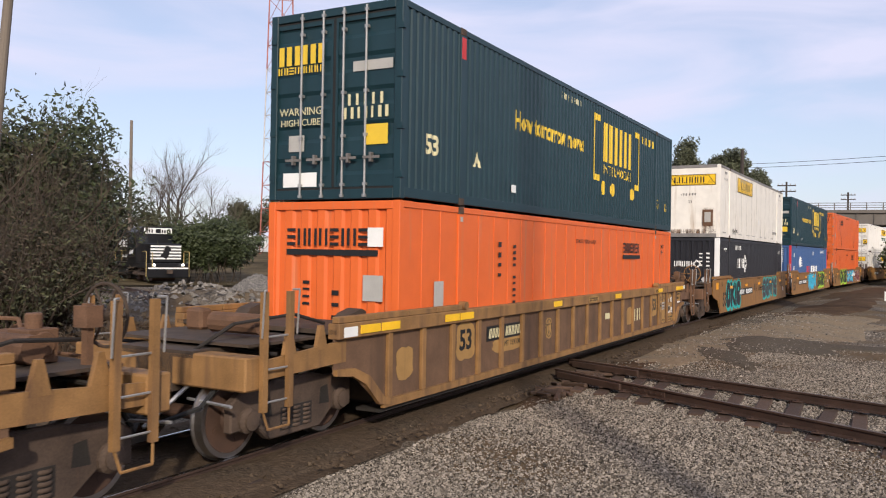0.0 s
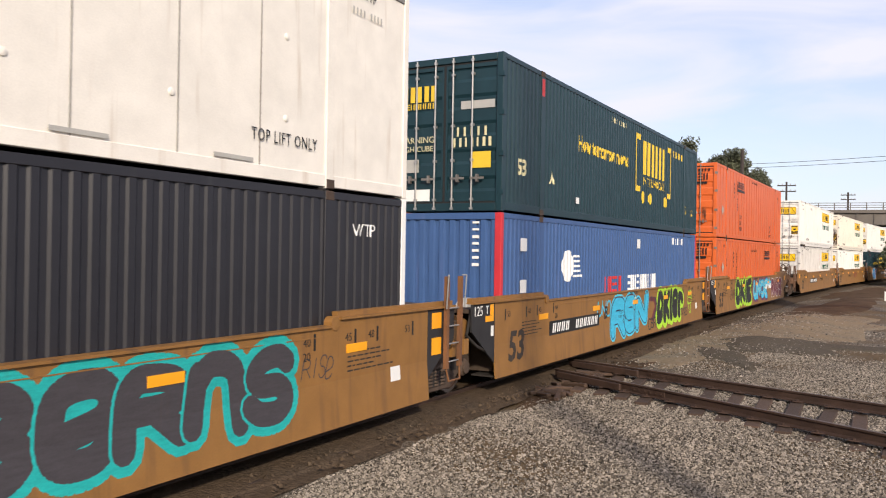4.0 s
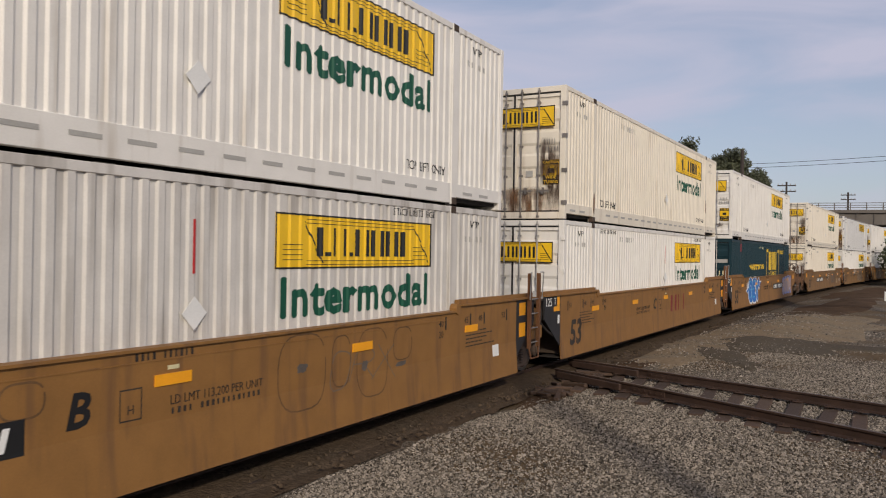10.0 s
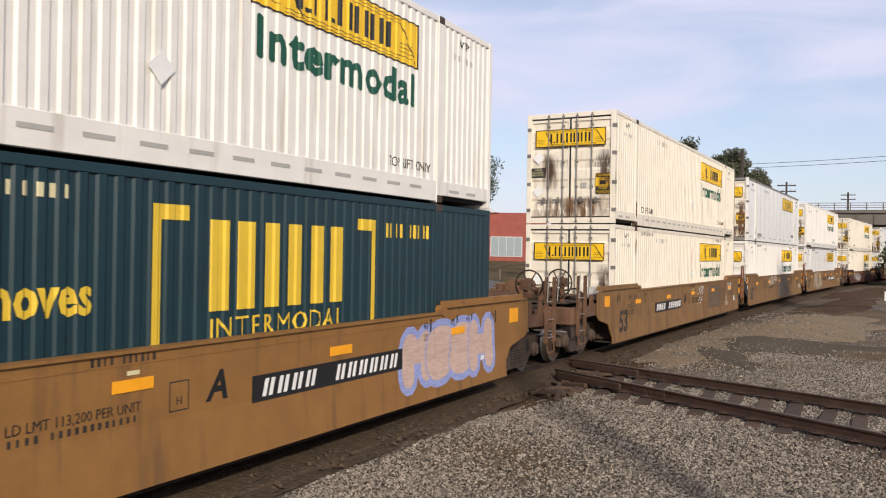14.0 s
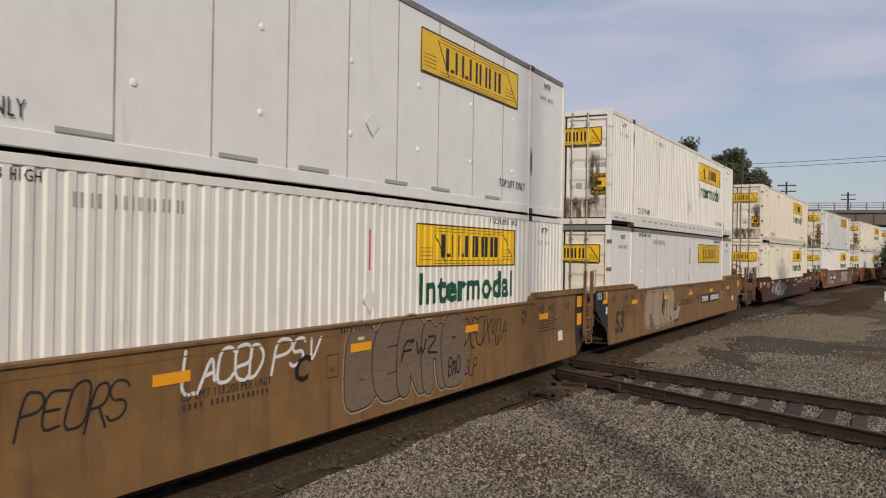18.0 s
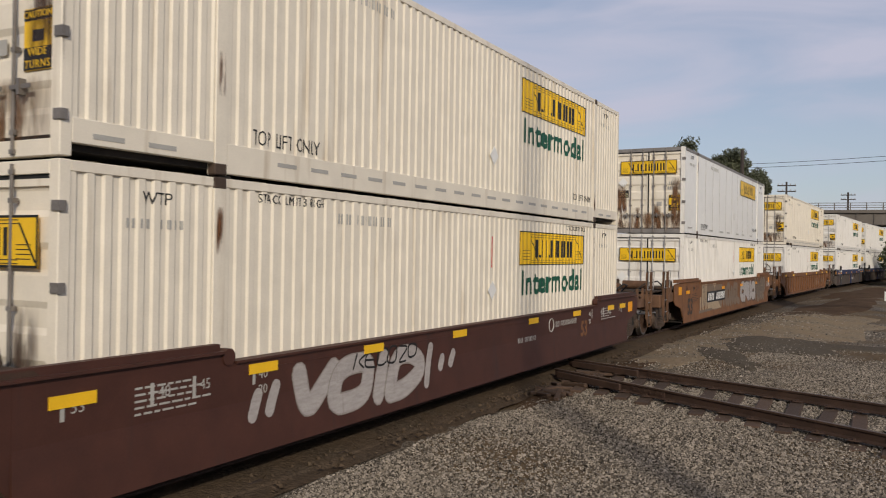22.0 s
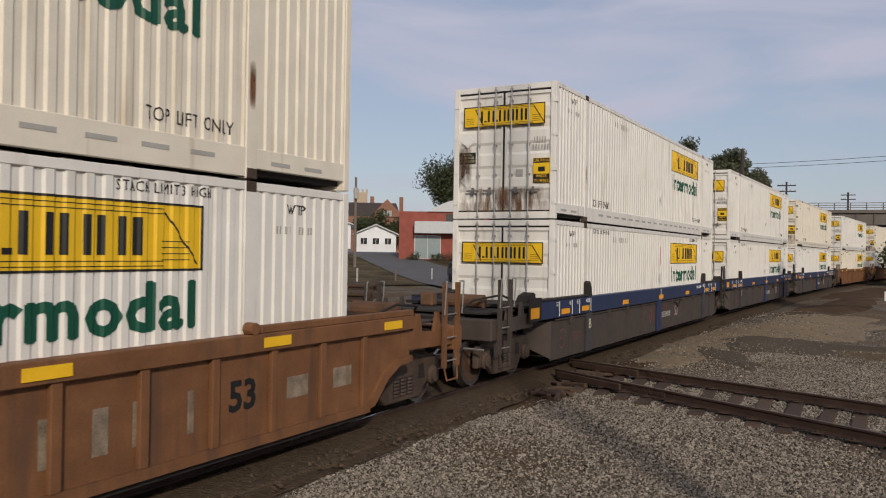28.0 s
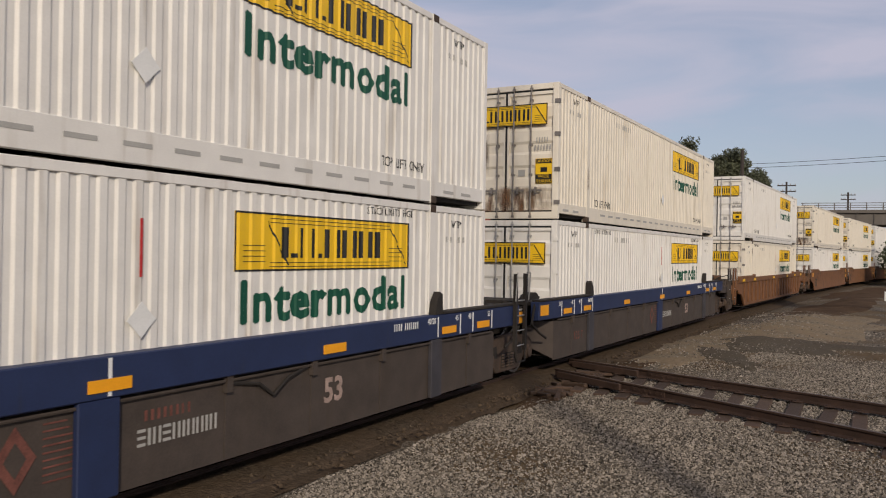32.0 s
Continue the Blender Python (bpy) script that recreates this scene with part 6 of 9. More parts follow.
c = unit(116.0, "smooth", "joint", "joint", "jb_white", "jb_cream", Y3 + ", with red block letters")
dress_smooth(c, None, 2)
part("logo", blocks_mesh("red_t", 1.95, 0.5, "iiw", mat("faded_dark_red_paint", (0.19, 0.022, 0.02), 0.6, var=0.15, bump=0.03), frame_bars=False), None, c, "dark red company blocks", pose(1.6, -CW - 0.002, 0.96))
c = unit(135.45, "smooth", "joint", "coupler", "teal", "jb_white_slots", Y3 + ", with blue and white graffiti")
dress_smooth(c, 3.35, 0)
graffiti(c, "SEY", -4.9, -2.45, 0.34, 1.50, SPRAY["blue"], SPRAY["white"], SPRAY["white"], 19, 0.165, 0.03, 0.07, 0.10, line=SPRAY["aqua"], foot=1.2, lap=0.3)
for pts in ([(-4.75, 0.42), (-4.95, 0.95), (-5.2, 0.78), (-5.55, 0.92), (-5.05, 1.12), (-4.75, 1.0), (-4.5, 0.8)], [(-2.5, 1.0), (-2.2, 0.86), (-2.05, 1.1), (-1.72, 1.3), (-2.15, 1.28), (-2.3, 1.06), (-2.6, 1.2)]):
    patch(c, "graffiti_arrow", pts, SPRAY["white"], -CW - 0.0006, "white edge of a sprayed arrow")
    mx, mz = sum(p[0] for p in pts) / len(pts), sum(p[1] for p in pts) / len(pts)
    patch(c, "graffiti_arrow", [(mx + (a - mx) * 0.72, mz + (b - mz) * 0.66) for a, b in pts], SPRAY["blue"], -CW - 0.0045, "blue sprayed arrow")
scrawl(c, "FeeSNeR", -5.4, -4.85, 1.02, 1.28, SPRAY["white"], 26, r=0.012)
graffiti(c, "MeSH", 4.95, 7.9, 0.45, 1.38, SPRAY["peach"], SPRAY["lilac"], SPRAY["lilac"], 20, 0.17, 0.03, 0.11, 0.03, lap=0.3)

c = unit(158.95, "smooth", "coupler", "joint", "jb_cream_low", "jb_cream", Y3 + ", with black and white tags")
dress_smooth(c, -3.0, 1)
scrawl(c, "LACeD", 0.9, 1.8, 1.08, 1.38, SPRAY["white"], 27, r=0.012)
scrawl(c, "PSV", 1.0, 1.6, 0.78, 1.02, SPRAY["white"], 47, r=0.012)
graffiti(c, "OROBR", 2.6, 4.6, 0.55, 1.35, SPRAY["ash"], SPRAY["black"], None, 28, 0.05, 0.022)
scrawl(c, "VQA", 4.7, 5.7, 0.62, 1.22, SPRAY["black"], 48, r=0.02)
scrawl(c, "YESAK", 6.25, 7.0, 1.08, 1.36, SPRAY["white"], 29, r=0.018)
patch(c, "bare_patch", [(5.75, 0.5), (6.1, 0.48), (6.3, 0.6), (6.1, 0.72), (6.15, 0.88), (5.85, 0.86), (5.95, 0.68), (5.7, 0.62)], SPRAY["bone"], -CW - 0.0006, "tan patch of worn paint")

c = unit(178.40, "smooth", "joint", "joint", "jb_white", "jb_plate", Y3 + ", with silver bubble letters")
dress_smooth(c, None, 2)
scrawl(c, "PEORS", -4.65, -3.6, 0.86, 1.26, SPRAY["black"], 30, r=0.013)
scrawl(c, "LACeD", -2.95, -1.75, 1.02, 1.40, SPRAY["white"], 31, r=0.020)
scrawl(c, "PSV", -1.6, -0.7, 1.06, 1.42, SPRAY["white"], 32, r=0.020)
graffiti(c, "BERMB", -0.12, 3.1, 0.34, 1.50, SPRAY["grey_brown"], SPRAY["black"], SPRAY["bone"], 33, 0.175, 0.022, 0.045, 0.02, lap=0.35)
scrawl(c, "FWZ", 1.2, 2.2, 0.9, 1.15, SPRAY["black"], 49, y=-CW - 0.009, r=0.018)
scrawl(c, "BAO", 2.55, 2.95, 0.5, 0.8, SPRAY["black"], 50, y=-CW - 0.009, r=0.016)
scrawl(c, "DEOX", 3.05, 4.1, 0.85, 1.38, SPRAY["black"], 51, r=0.016)
scrawl(c, "VQA", 4.1, 4.8, 0.85, 1.3, SPRAY["black"], 52, r=0.014)
scrawl(c, "SLP", 3.1, 3.6, 0.42, 0.72, SPRAY["black"], 53, r=0.014)

c = unit(197.88, "smooth", "joint", "coupler", "jb_plate", "jb_white_slots", Y3 + ", with tan graffiti")
dress_smooth(c, 3.35, 0)
graffiti(c, "PEOR", -5.2, -2.15, 0.34, 1.50, SPRAY["bone"], SPRAY["black"], SPRAY["chalk"], 34, 0.185, 0.024, 0.055, 0.06, lap=0.28, foot=1.15)
patch(c, "graffiti_tail", [(-2.75, 0.62), (-2.2, 0.42), (-1.6, 0.46), (-1.15, 0.86), (-1.4, 0.80), (-1.5, 1.0), (-1.75, 0.72), (-2.2, 0.72), (-2.6, 0.95)], SPRAY["bone"], -CW - 0.0022, "tail of the last letter")
patch(c, "graffiti_tail", [(-2.8, 0.56), (-2.2, 0.36), (-1.55, 0.40), (-1.05, 0.94), (-1.36, 0.86), (-1.5, 1.08), (-1.78, 0.78), (-2.2, 0.78), (-2.6, 1.0)], SPRAY["black"], -CW - 0.0010, "dark edge of a letter tail")
scrawl(c, "WeZ", -3.6, -3.25, 0.55, 1.35, SPRAY["black"], 54, y=-CW - 0.009, r=0.018)
scrawl(c, "LMV", 5.05, 5.55, 0.75, 1.15, SPRAY["chalk"], 35, r=0.012)
scrawl(c, "JAMeZ", 1.6, 2.6, 1.18, 1.36, SPRAY["ash"], 55, r=0.01)

c = unit(221.48, "maroon", "coupler", "coupler", "jb_cream_low", "jb_cream", "maroon smooth-sided well car with chalky letters")
car_marks(c, -CW, M["sign_grey"], False, z_row=1.06)
letter("53", 0.46, M["car_brown"], c, 5.2, -CW - 0.001, 0.75, lean=0.22)
reflectors(c, -CW, M["reflector_y"], (-8.0, -5.6, -3.4, -0.9, 2.2, 4.7, 7.2, 8.2), 1.13)
code_bars(c, 4.05, 0.98, 1.3, 0.11, M["sign_grey"], y=-CW - 0.001, n=22)
code_bars(c, 1.9, 0.80, 0.9, 0.09, M["sign_grey"], y=-CW - 0.001, n=14)
bm = bmesh.new()
ring = [(0.13 * math.cos(a), -0.003, 0.13 * math.sin(a)) for a in (2 * math.pi * i / 20 for i in range(21))]
path(bm, ring, 0.012)
part("emblem", bm, M["sign_grey"], c, "small round emblem", pose(3.15, -CW - 0.001, 0.98))
graffiti(c, "VOiD", -5.3, -2.2, 0.36, 1.10, SPRAY["chalk"], SPRAY["silver"], None, 36, 0.12, 0.02, 0.1, 0.35, lap=0.1)
sprayed("graffiti_mark", [[(-5.78, 0.62), (-5.68, 0.84)], [(-5.5, 0.64), (-5.38, 0.90)], [(-2.0, 0.48), (-1.85, 1.0)], [(-1.55, 0.68), (-1.48, 0.80)], [(-1.22, 0.70), (-1.12, 0.84)]], 0.075, -CW - 0.0008, SPRAY["chalk"], c, "chalky sprayed quote marks")
scrawl(c, "KECOZO", -3.9, -2.3, 0.88, 1.12, SPRAY["black"], 56, y=-CW - 0.009, r=0.014, slant=0.3)

c = unit(244.92, "rusty", "coupler", "coupler", "jb_white", "jb_plate", "rust-brown smooth-sided well car covered in grey graffiti")
car_marks(c, -CW, ink)
reflectors(c, -CW, M["reflector"], (-7.9, -2.2, 1.6, 5.3), 1.22)
patch(c, "mural_ground", [(-5.95, 0.62), (-5.2, 0.66), (-3.9, 0.42), (-2.6, 0.46), (-2.1, 1.0), (-2.4, 1.36), (-4.6, 1.42), (-5.8, 1.40)], SPRAY["grey_brown"], -CW - 0.0004, "faded grey-brown mural ground")
for x, w in ((-5.72, 0.16), (-5.36, 0.10), (-5.14, 0.08)):
    patch(c, "mural_column", [(x - w * 0.6, 0.52), (x + w * 0.6, 0.52), (x + w, 1.42), (x - w, 1.42)], SPRAY["bone"], -CW - 0.0020, "pale painted column of a mural")
patch(c, "mural_column", [(-6.22, 0.50), (-6.06, 0.50), (-5.92, 0.98), (-6.12, 0.98)], SPRAY["bone"], -CW - 0.0020)
patch(c, "mural_ledge", [(-6.4, 0.42), (-4.3, 0.44), (-4.2, 0.52), (-6.4, 0.52)], SPRAY["ash"], -CW - 0.0030, "brown painted ledge of a mural")
patch(c, "mural_shape", [(-5.0, 0.46), (-2.7, 0.46), (-3.3, 0.80), (-5.0, 0.74)], SPRAY["bone"], -CW - 0.0014, "pale painted ground of a mural")
patch(c, "mural_shape", [(-4.1, 1.42), (-3.5, 1.42), (-3.75, 1.25), (-3.5, 1.05), (-3.9, 1.05), (-3.72, 1.22)], SPRAY["bone"], -CW - 0.0016)
number_panel(c, -3.45, 0.94, 3.2, 0.40, -CW - 0.004)
graffiti(c, "MOAEL", -2.25, 1.1, 0.44, 1.40, SPRAY["grey_brown"], SPRAY["ash"], None, 38, 0.11, 0.04, 0.1, 0.08)
graffiti(c, "CRIIO", 1.5, 4.82, 0.46, 1.42, SPRAY["chalk"], SPRAY["black"], M["end_rust"], 39, 0.175, 0.02, 0.08, 0.12, lap=0.4)
graffiti(c, "HASP", 4.95, 7.75, 0.36, 1.46, SPRAY["ash"], SPRAY["bone"], SPRAY["black"], 40, 0.15, 0.02, 0.05, 0.10, lap=0.2)
scrawl(c, "RISHAG", 8.3, 9.2, 0.95, 1.25, SPRAY["white"], 57, r=0.01)

c = unit(268.28, "brown_ribs", "coupler", "coupler", "jb_white", "jb_cream", "rust-brown ribbed well car")
reflectors(c, -CW - 0.021, M["reflector_y"], (-8.8, -6.2, -1.0, 3.6, 6.5, 9.0), 1.40)
part("logo", blocks_mesh("gray_t", 2.0, 0.42, "iiw", M["stencil_pale"], frame_bars=False), None, c, "faded white company blocks", pose(4.4, -CW + 0.055, 0.80))
letter("53", 0.45, ink, c, 6.03, -CW + 0.055, 0.84)
for x in (6.97, 7.89):
    plate(c, "notice", M["stencil_pale"], x - 0.2, x + 0.2, 0.7, 0.95, -CW + 0.055)

FADED = mat("faded_pale_stencil_paint", (0.34, 0.25, 0.21), 0.7, var=0.3, scale=6.0, bump=0.03)
RUBBED = mat("rubbed_rusty_stencil_paint", (0.15, 0.055, 0.04), 0.7, var=0.35, scale=7.0, bump=0.03)
B3 = "dark grey ribbed well car with a blue top chord"
for at, a, b, low, top in ((291.95, "coupler", "joint", "jb_white", "jb_white_slots"), (311.53, "joint", "joint", "jb_white", "jb_white_slots"), (331.2, "joint", "coupler", "jb_white", "jb_cream")):
    c = unit(at, "blue", a, b, low, top, B3)
    y = -CW - 0.021
    reflectors(c, y, M["reflector"], (-7.75, -6.5, -3.45, 0.09, 3.45, 6.5, 7.75), 1.22)
    plate(c, "white_stripe", M["sign_white"], 0.07, 0.11, 1.12, 1.455, y + 0.0005, t=0.003)
    for s in (-1, 1):
        for x, w in ((8.1, "53"), (7.35, "48"), (6.89, "45"), (6.14, "40/20")):
            plate(c, "load_line", M["sign_white"], s * x - 0.016, s * x + 0.016, 1.13, 1.44, y)
            letter(w, 0.13, M["sign_white"], c, s * x - (0.12 if len(w) < 3 else 0.2), y - 0.001, 1.38, wide=0.85)
        bm = bmesh.new()
        prism(bm, [(s * 6.05, 1.473), (s * 6.29, 1.473), (s * 6.28, 1.78), (s * 6.2, 1.82), (s * 6.1, 1.68)], -CW - 0.02, -CW + 0.10)
        part("corner_guide", bm, M["deck_dark"], c, "tall dark corner guide")
    code_bars(c, 5.2, 1.36, 0.7, 0.1, M["sign_white"], y=y, n=12)
    letter("53", 0.42, FADED, c, 2.27 if at < 300 else 3.55, -CW + 0.055, 0.68)
    if a == "coupler":
        p = part("marker_plate", one_box(-9.72, -9.12, y - 0.02, y - 0.0005, 1.10, 1.56), M["deck_dark"], c, "dark plate with a large amber reflector")
        part("reflector", one_box(-9.66, -9.24, y - 0.026, y - 0.0205, 1.16, 1.37), M["reflector"], p)
        scrawl(c, "S", -7.95, -7.6, 0.42, 0.86, RUBBED, 61, y=-CW + 0.056, r=0.014)
    letter("125 T", 0.26, RUBBED, c, -6.85, -CW + 0.055, 0.62)
    if at < 320:
        letter("B" if at < 300 else "C", 0.32, M["sign_pale"], c, -6.14, -CW - 0.010, 0.84)
        code_bars(c, 0.85, 0.86, 0.62, 0.10, RUBBED, y=-CW + 0.055, n=8)
    part("logo", blocks_mesh("bl_car", 1.05, 0.16, "eiwewiwwiw", M["sign_grey"], frame_bars=False), None, c, "pale company blocks", pose(0.98, -CW + 0.055, 0.66))
    bm = bmesh.new()
    prism(bm, [(-0.19, 0), (0, 0.27), (0.19, 0), (0, -0.27)], -0.004, 0)
    part("emblem", bm, RUBBED, c, "rusty diamond emblem", pose(-0.75, -CW + 0.055, 0.72))
    bm = bmesh.new()
    for i in range(9):
        box(bm, -0.5, -0.04 - 0.03 * i, -CW + 0.052, -CW + 0.056, 0.48 + i * 0.06, 0.495 + i * 0.06)
    part("emblem_lines", bm, RUBBED, c)
    bm = bmesh.new()
    prism(bm, [(-0.10, 0), (0, 0.145), (0.10, 0), (0, -0.145)], -0.003, 0)
    part("emblem_core", bm, M["car_grey"], c, "", pose(-0.75, -CW + 0.0505, 0.72))
    bm = bmesh.new()
    path(bm, [(1.66, -CW + 0.04, 1.02), (2.1, -CW + 0.02, 0.96), (2.35, -CW + 0.02, 0.80), (2.6, -CW + 0.02, 0.96), (3.0, -CW + 0.04, 1.05)], 0.02)
    part("air_hose", bm, M["deck_dark"], c)
    bm = bmesh.new()
    rod(bm, (-8.2, -CW + 0.03, 1.05), (8.2, -CW + 0.03, 1.05), 0.018, 6)
    part("pipe", bm, M["car_grey"], c)

c = unit(353.88, "brown_ribs", "coupler", "coupler", "jb_cream_low", "jb_white_slots", "rust-brown ribbed well car")
reflectors(c, -CW - 0.021, M["reflector_y"], (-8.8, -6.2, -1.0, 3.6, 6.5, 9.0), 1.40)
c = unit(377.47, "tail", "coupler", "joint", "jb_white", "jb_cream", "rust-brown smooth-sided well car")
car_marks(c, -CW, ink)
c = unit(397.13, "tail", "joint", "joint", "jb_white", "jb_cream", "rust-brown smooth-sided well car")
car_marks(c, -CW, ink)
c = unit(416.79, "tail", "joint", "coupler", "jb_white", "jb_white_slots", "rust-brown smooth-sided well car")

for car, boxes, s0 in CARS:
    if "smooth" in car["label"]:
        flare_paint(car)

for ob in BUILT:
    for o in (*ob.children_recursive, ob):
        bpy.data.objects.remove(o)


def motions():
    times = [2.0 * i for i in range(17)]
    side = -0.0755            # the boxes sit a little to one side in the wells
    for car, boxes, s0 in CARS:
        rows = []
        for t in times:
            x, y, h = on_track(s0 - rolled(t))
            rows.append((t, x, y, h))
        walk(car, [(t, pose(x, y, 0, 0, 0, h)) for t, x, y, h in rows])
        shift = 0.10 if abs(s0 - 10.11 - HL) < 0.01 else 0.0
        for ob, z in boxes:
            walk(ob, [(t, pose(x + shift - side * math.sin(radians(h)), y + side * math.cos(radians(h)), z, 0, 0, h)) for t, x, y, h in rows])
    start = {car.name: s0 for car, boxes, s0 in CARS}
    for car, dx, ws in WHEELSETS:
        s0 = start[car.name] + dx
        home = ws.matrix_basis.translation.copy()
        rows = [(0.0, 0.0)]
        t = 0.0
        while t < 31.94:
            s = s0 - rolled(t)
            t += 0.06667 if -1.0 < s < 22.0 else 0.4
            if -1.0 < s < 22.0:
                rows.append((t, 0.0))
        rows.append((32.0, 0.0))
        out, angle, last = [], 0.0, 0.0
        for t, _ in rows:
            step = rolled(t) - rolled(last)
            if step < 0.85:
                angle -= math.degrees(step / WHEEL_R)
            last = t
            out.append((t, pose(home.x, home.y, home.z, 0, angle, 0)))
        walk(ws, out)
    drive = []
    for t, x, y in ((0.0, 118.0, 75.0), (18.0, 92.0, 51.2), (23.0, 65.8, 27.3), (32.0, 59.2, 21.3)):
        drive.append((t, pose(x, y, level(x, y) + 0.17, 0, 0, -136.6)))
    walk(road_car, drive)


# ------------------------------------------------------------------ ground and track
def ground_mat(name, pale, dark, brown, stone=24.0, earthy=0.45, earth_scale=0.35):
    m = bpy.data.materials.new(name)
    m.use_nodes = True
    n, l = m.node_tree.nodes, m.node_tree.links
    b = n["Principled BSDF"]
    b.inputs["Roughness"].default_value = 0.9
    b.inputs["Specular IOR Level"].default_value = 0.04
    tc = n.new("ShaderNodeTexCoord")
    vor = n.new("ShaderNodeTexVoronoi")
    vor.inputs["Scale"].default_value = stone
    l.new(tc.outputs["Object"], vor.inputs["Vector"])
    ramp = n.new("ShaderNodeValToRGB")
    ramp.color_ramp.elements[0].color, ramp.color_ramp.elements[1].color = (*dark, 1), (*pale, 1)
    ramp.color_ramp.elements[0].position, ramp.color_ramp.elements[1].position = 0.15, 0.95
    l.new(vor.outputs["Color"], ramp.inputs["Fac"])
    big = n.new("ShaderNodeTexNoise")
    big.inputs["Scale"].default_value, big.inputs["Detail"].default_value = earth_scale, 6.0
    l.new(tc.outputs["Object"], big.inputs["Vector"])
    r2 = n.new("ShaderNodeValToRGB")
    r2.color_ramp.elements[0].position, r2.color_ramp.elements[1].position = earthy, earthy + 0.16
    l.new(big.outputs["Fac"], r2.inputs["Fac"])
    small = n.new("ShaderNodeTexNoise")
    small.inputs["Scale"].default_value, small.inputs["Detail"].default_value = 9.0, 6.0
    l.new(tc.outputs["Object"], small.inputs["Vector"])
    hsv = n.new("ShaderNodeHueSaturation")
    hsv.inputs["Color"].default_value = (*brown, 1)
    rg = n.new("ShaderNodeMapRange")
    rg.inputs["To Min"].default_value, rg.inputs["To Max"].default_value = 0.5, 1.5
    l.new(small.outputs["Fac"], rg.inputs["Value"])
    l.new(rg.outputs["Result"], hsv.inputs["Value"])
    mix = n.new("ShaderNodeMixRGB")
    l.new(r2.outputs["Color"], mix.inputs["Fac"])
    l.new(hsv.outputs["Color"], mix.inputs["Color1"])
    l.new(ramp.outputs["Color"], mix.inputs["Color2"])
    l.new(mix.outputs["Color"], b.inputs["Base Color"])
    bp = n.new("ShaderNodeBump")
    bp.inputs["Strength"].default_value, bp.inputs["Distance"].default_value = 0.5, 0.03
    l.new(vor.outputs["Distance"], bp.inputs["Height"])
    l.new(bp.outputs["Normal"], b.inputs["Normal"])
    return m


G = {
    "gravel": ground_mat("grey_gravel", (0.262, 0.222, 0.174), (0.045, 0.039, 0.031), (0.124, 0.089, 0.054), 42.0, 0.40),
    "bed": ground_mat("brown_dirty_ballast", (0.122, 0.092, 0.064), (0.038, 0.029, 0.021), (0.084, 0.060, 0.040), 26.0, 0.5, 1.2),
    "stone": mat("ballast_stone", (0.192, 0.166, 0.135), 0.9, var=0.1, fine=90, island=0.85, bump=0.3, spec=0.1),
    "rubble": mat("broken_grey_rock", (0.18, 0.162, 0.138), 0.9, var=0.2, fine=30, island=0.4, bump=0.4),
    "pale_heap": ground_mat("pale_gravel_heap", (0.24, 0.22, 0.19), (0.09, 0.083, 0.075), (0.17, 0.15, 0.125), 14.0, 0.2),
    "rail": mat("rusty_rail_steel", (0.052, 0.030, 0.021), 0.75, 0.2, var=0.25, bump=0.3),
    "rail_top": mat("worn_rail_head", (0.10, 0.07, 0.052), 0.55, 0.4, var=0.2, bump=0.05),
    "shiny_top": mat("polished_rail_head", (0.5, 0.48, 0.46), 0.25, 1.0, var=0.1, bump=0.02),
    "tie": mat("weathered_tie_wood", (0.062, 0.038, 0.025), 0.9, var=0.3, scale=2.0, stretch=(1, 14, 14), per_object=0.35, bump=0.5),
    "grass": mat("dry_grass", (0.088, 0.068, 0.038), 0.9, var=0.55, scale=0.35, fine=5, bump=0.5, spec=0.05),
    "asphalt": mat("asphalt_road", (0.10, 0.098, 0.095), 0.85, var=0.15, scale=0.6, bump=0.2),
    # earth colours darkened to paint a cast shadow on the ground
    "damp": ground_mat("earth_in_painted_shadow", (0.15, 0.125, 0.095), (0.05, 0.043, 0.034), (0.092, 0.076, 0.056), 30.0, 0.5, 0.9),
    "brown_soil": mat("brown_soil", (0.080, 0.051, 0.031), 0.95, var=0.35, scale=0.8, fine=14, bump=0.5, spec=0.04),
}


def ridge(x, y):
    return 0.30 * math.exp(-((x - 35) / 5) ** 2 - ((y + 5.0) / 1.6) ** 2) + 0.16 * math.exp(-((x - 26.5) / 2.2) ** 2 - ((y + 4.2) / 1.0) ** 2) + 0.35 * math.exp(-((x - 52) / 9) ** 2 - ((y + 7.0) / 1.8) ** 2)


def level(x, y):
    """Height of the open ground."""
    d = abs(y - (CURVE * x * x / 2 if x > 0 else 0))
    z = -0.24 + 0.05 * noise.noise((x * 0.35, y * 0.35, 0)) + 0.022 * noise.noise((x * 1.6, y * 1.6, 3))
    z += 0.06 * max(0.0, min(1.0, (d - 1.6) / 2.0)) * (1 if y < 0 else 0) + ridge(x, y)
    if y > 15:
        d = math.hypot(x, y + 7.5)
        f = max(0.0, min(1.0, (d - 62) / 55))
        z += 2.3 * f * f * (3 - 2 * f) * min(1.0, (y - 15) / 10)
    return z


def grid_axis(lo, hi, near_lo, near_hi, step):
    a = list(np.arange(near_lo, near_hi + 1e-6, step))
    d, x = step, near_hi
    while x < hi:
        d *= 1.35
        x += d
        a.append(min(x, hi))
    d, x = step, near_lo
    while x > lo:
        d *= 1.35
        x -= d
        a.insert(0, max(x, lo))
    return a


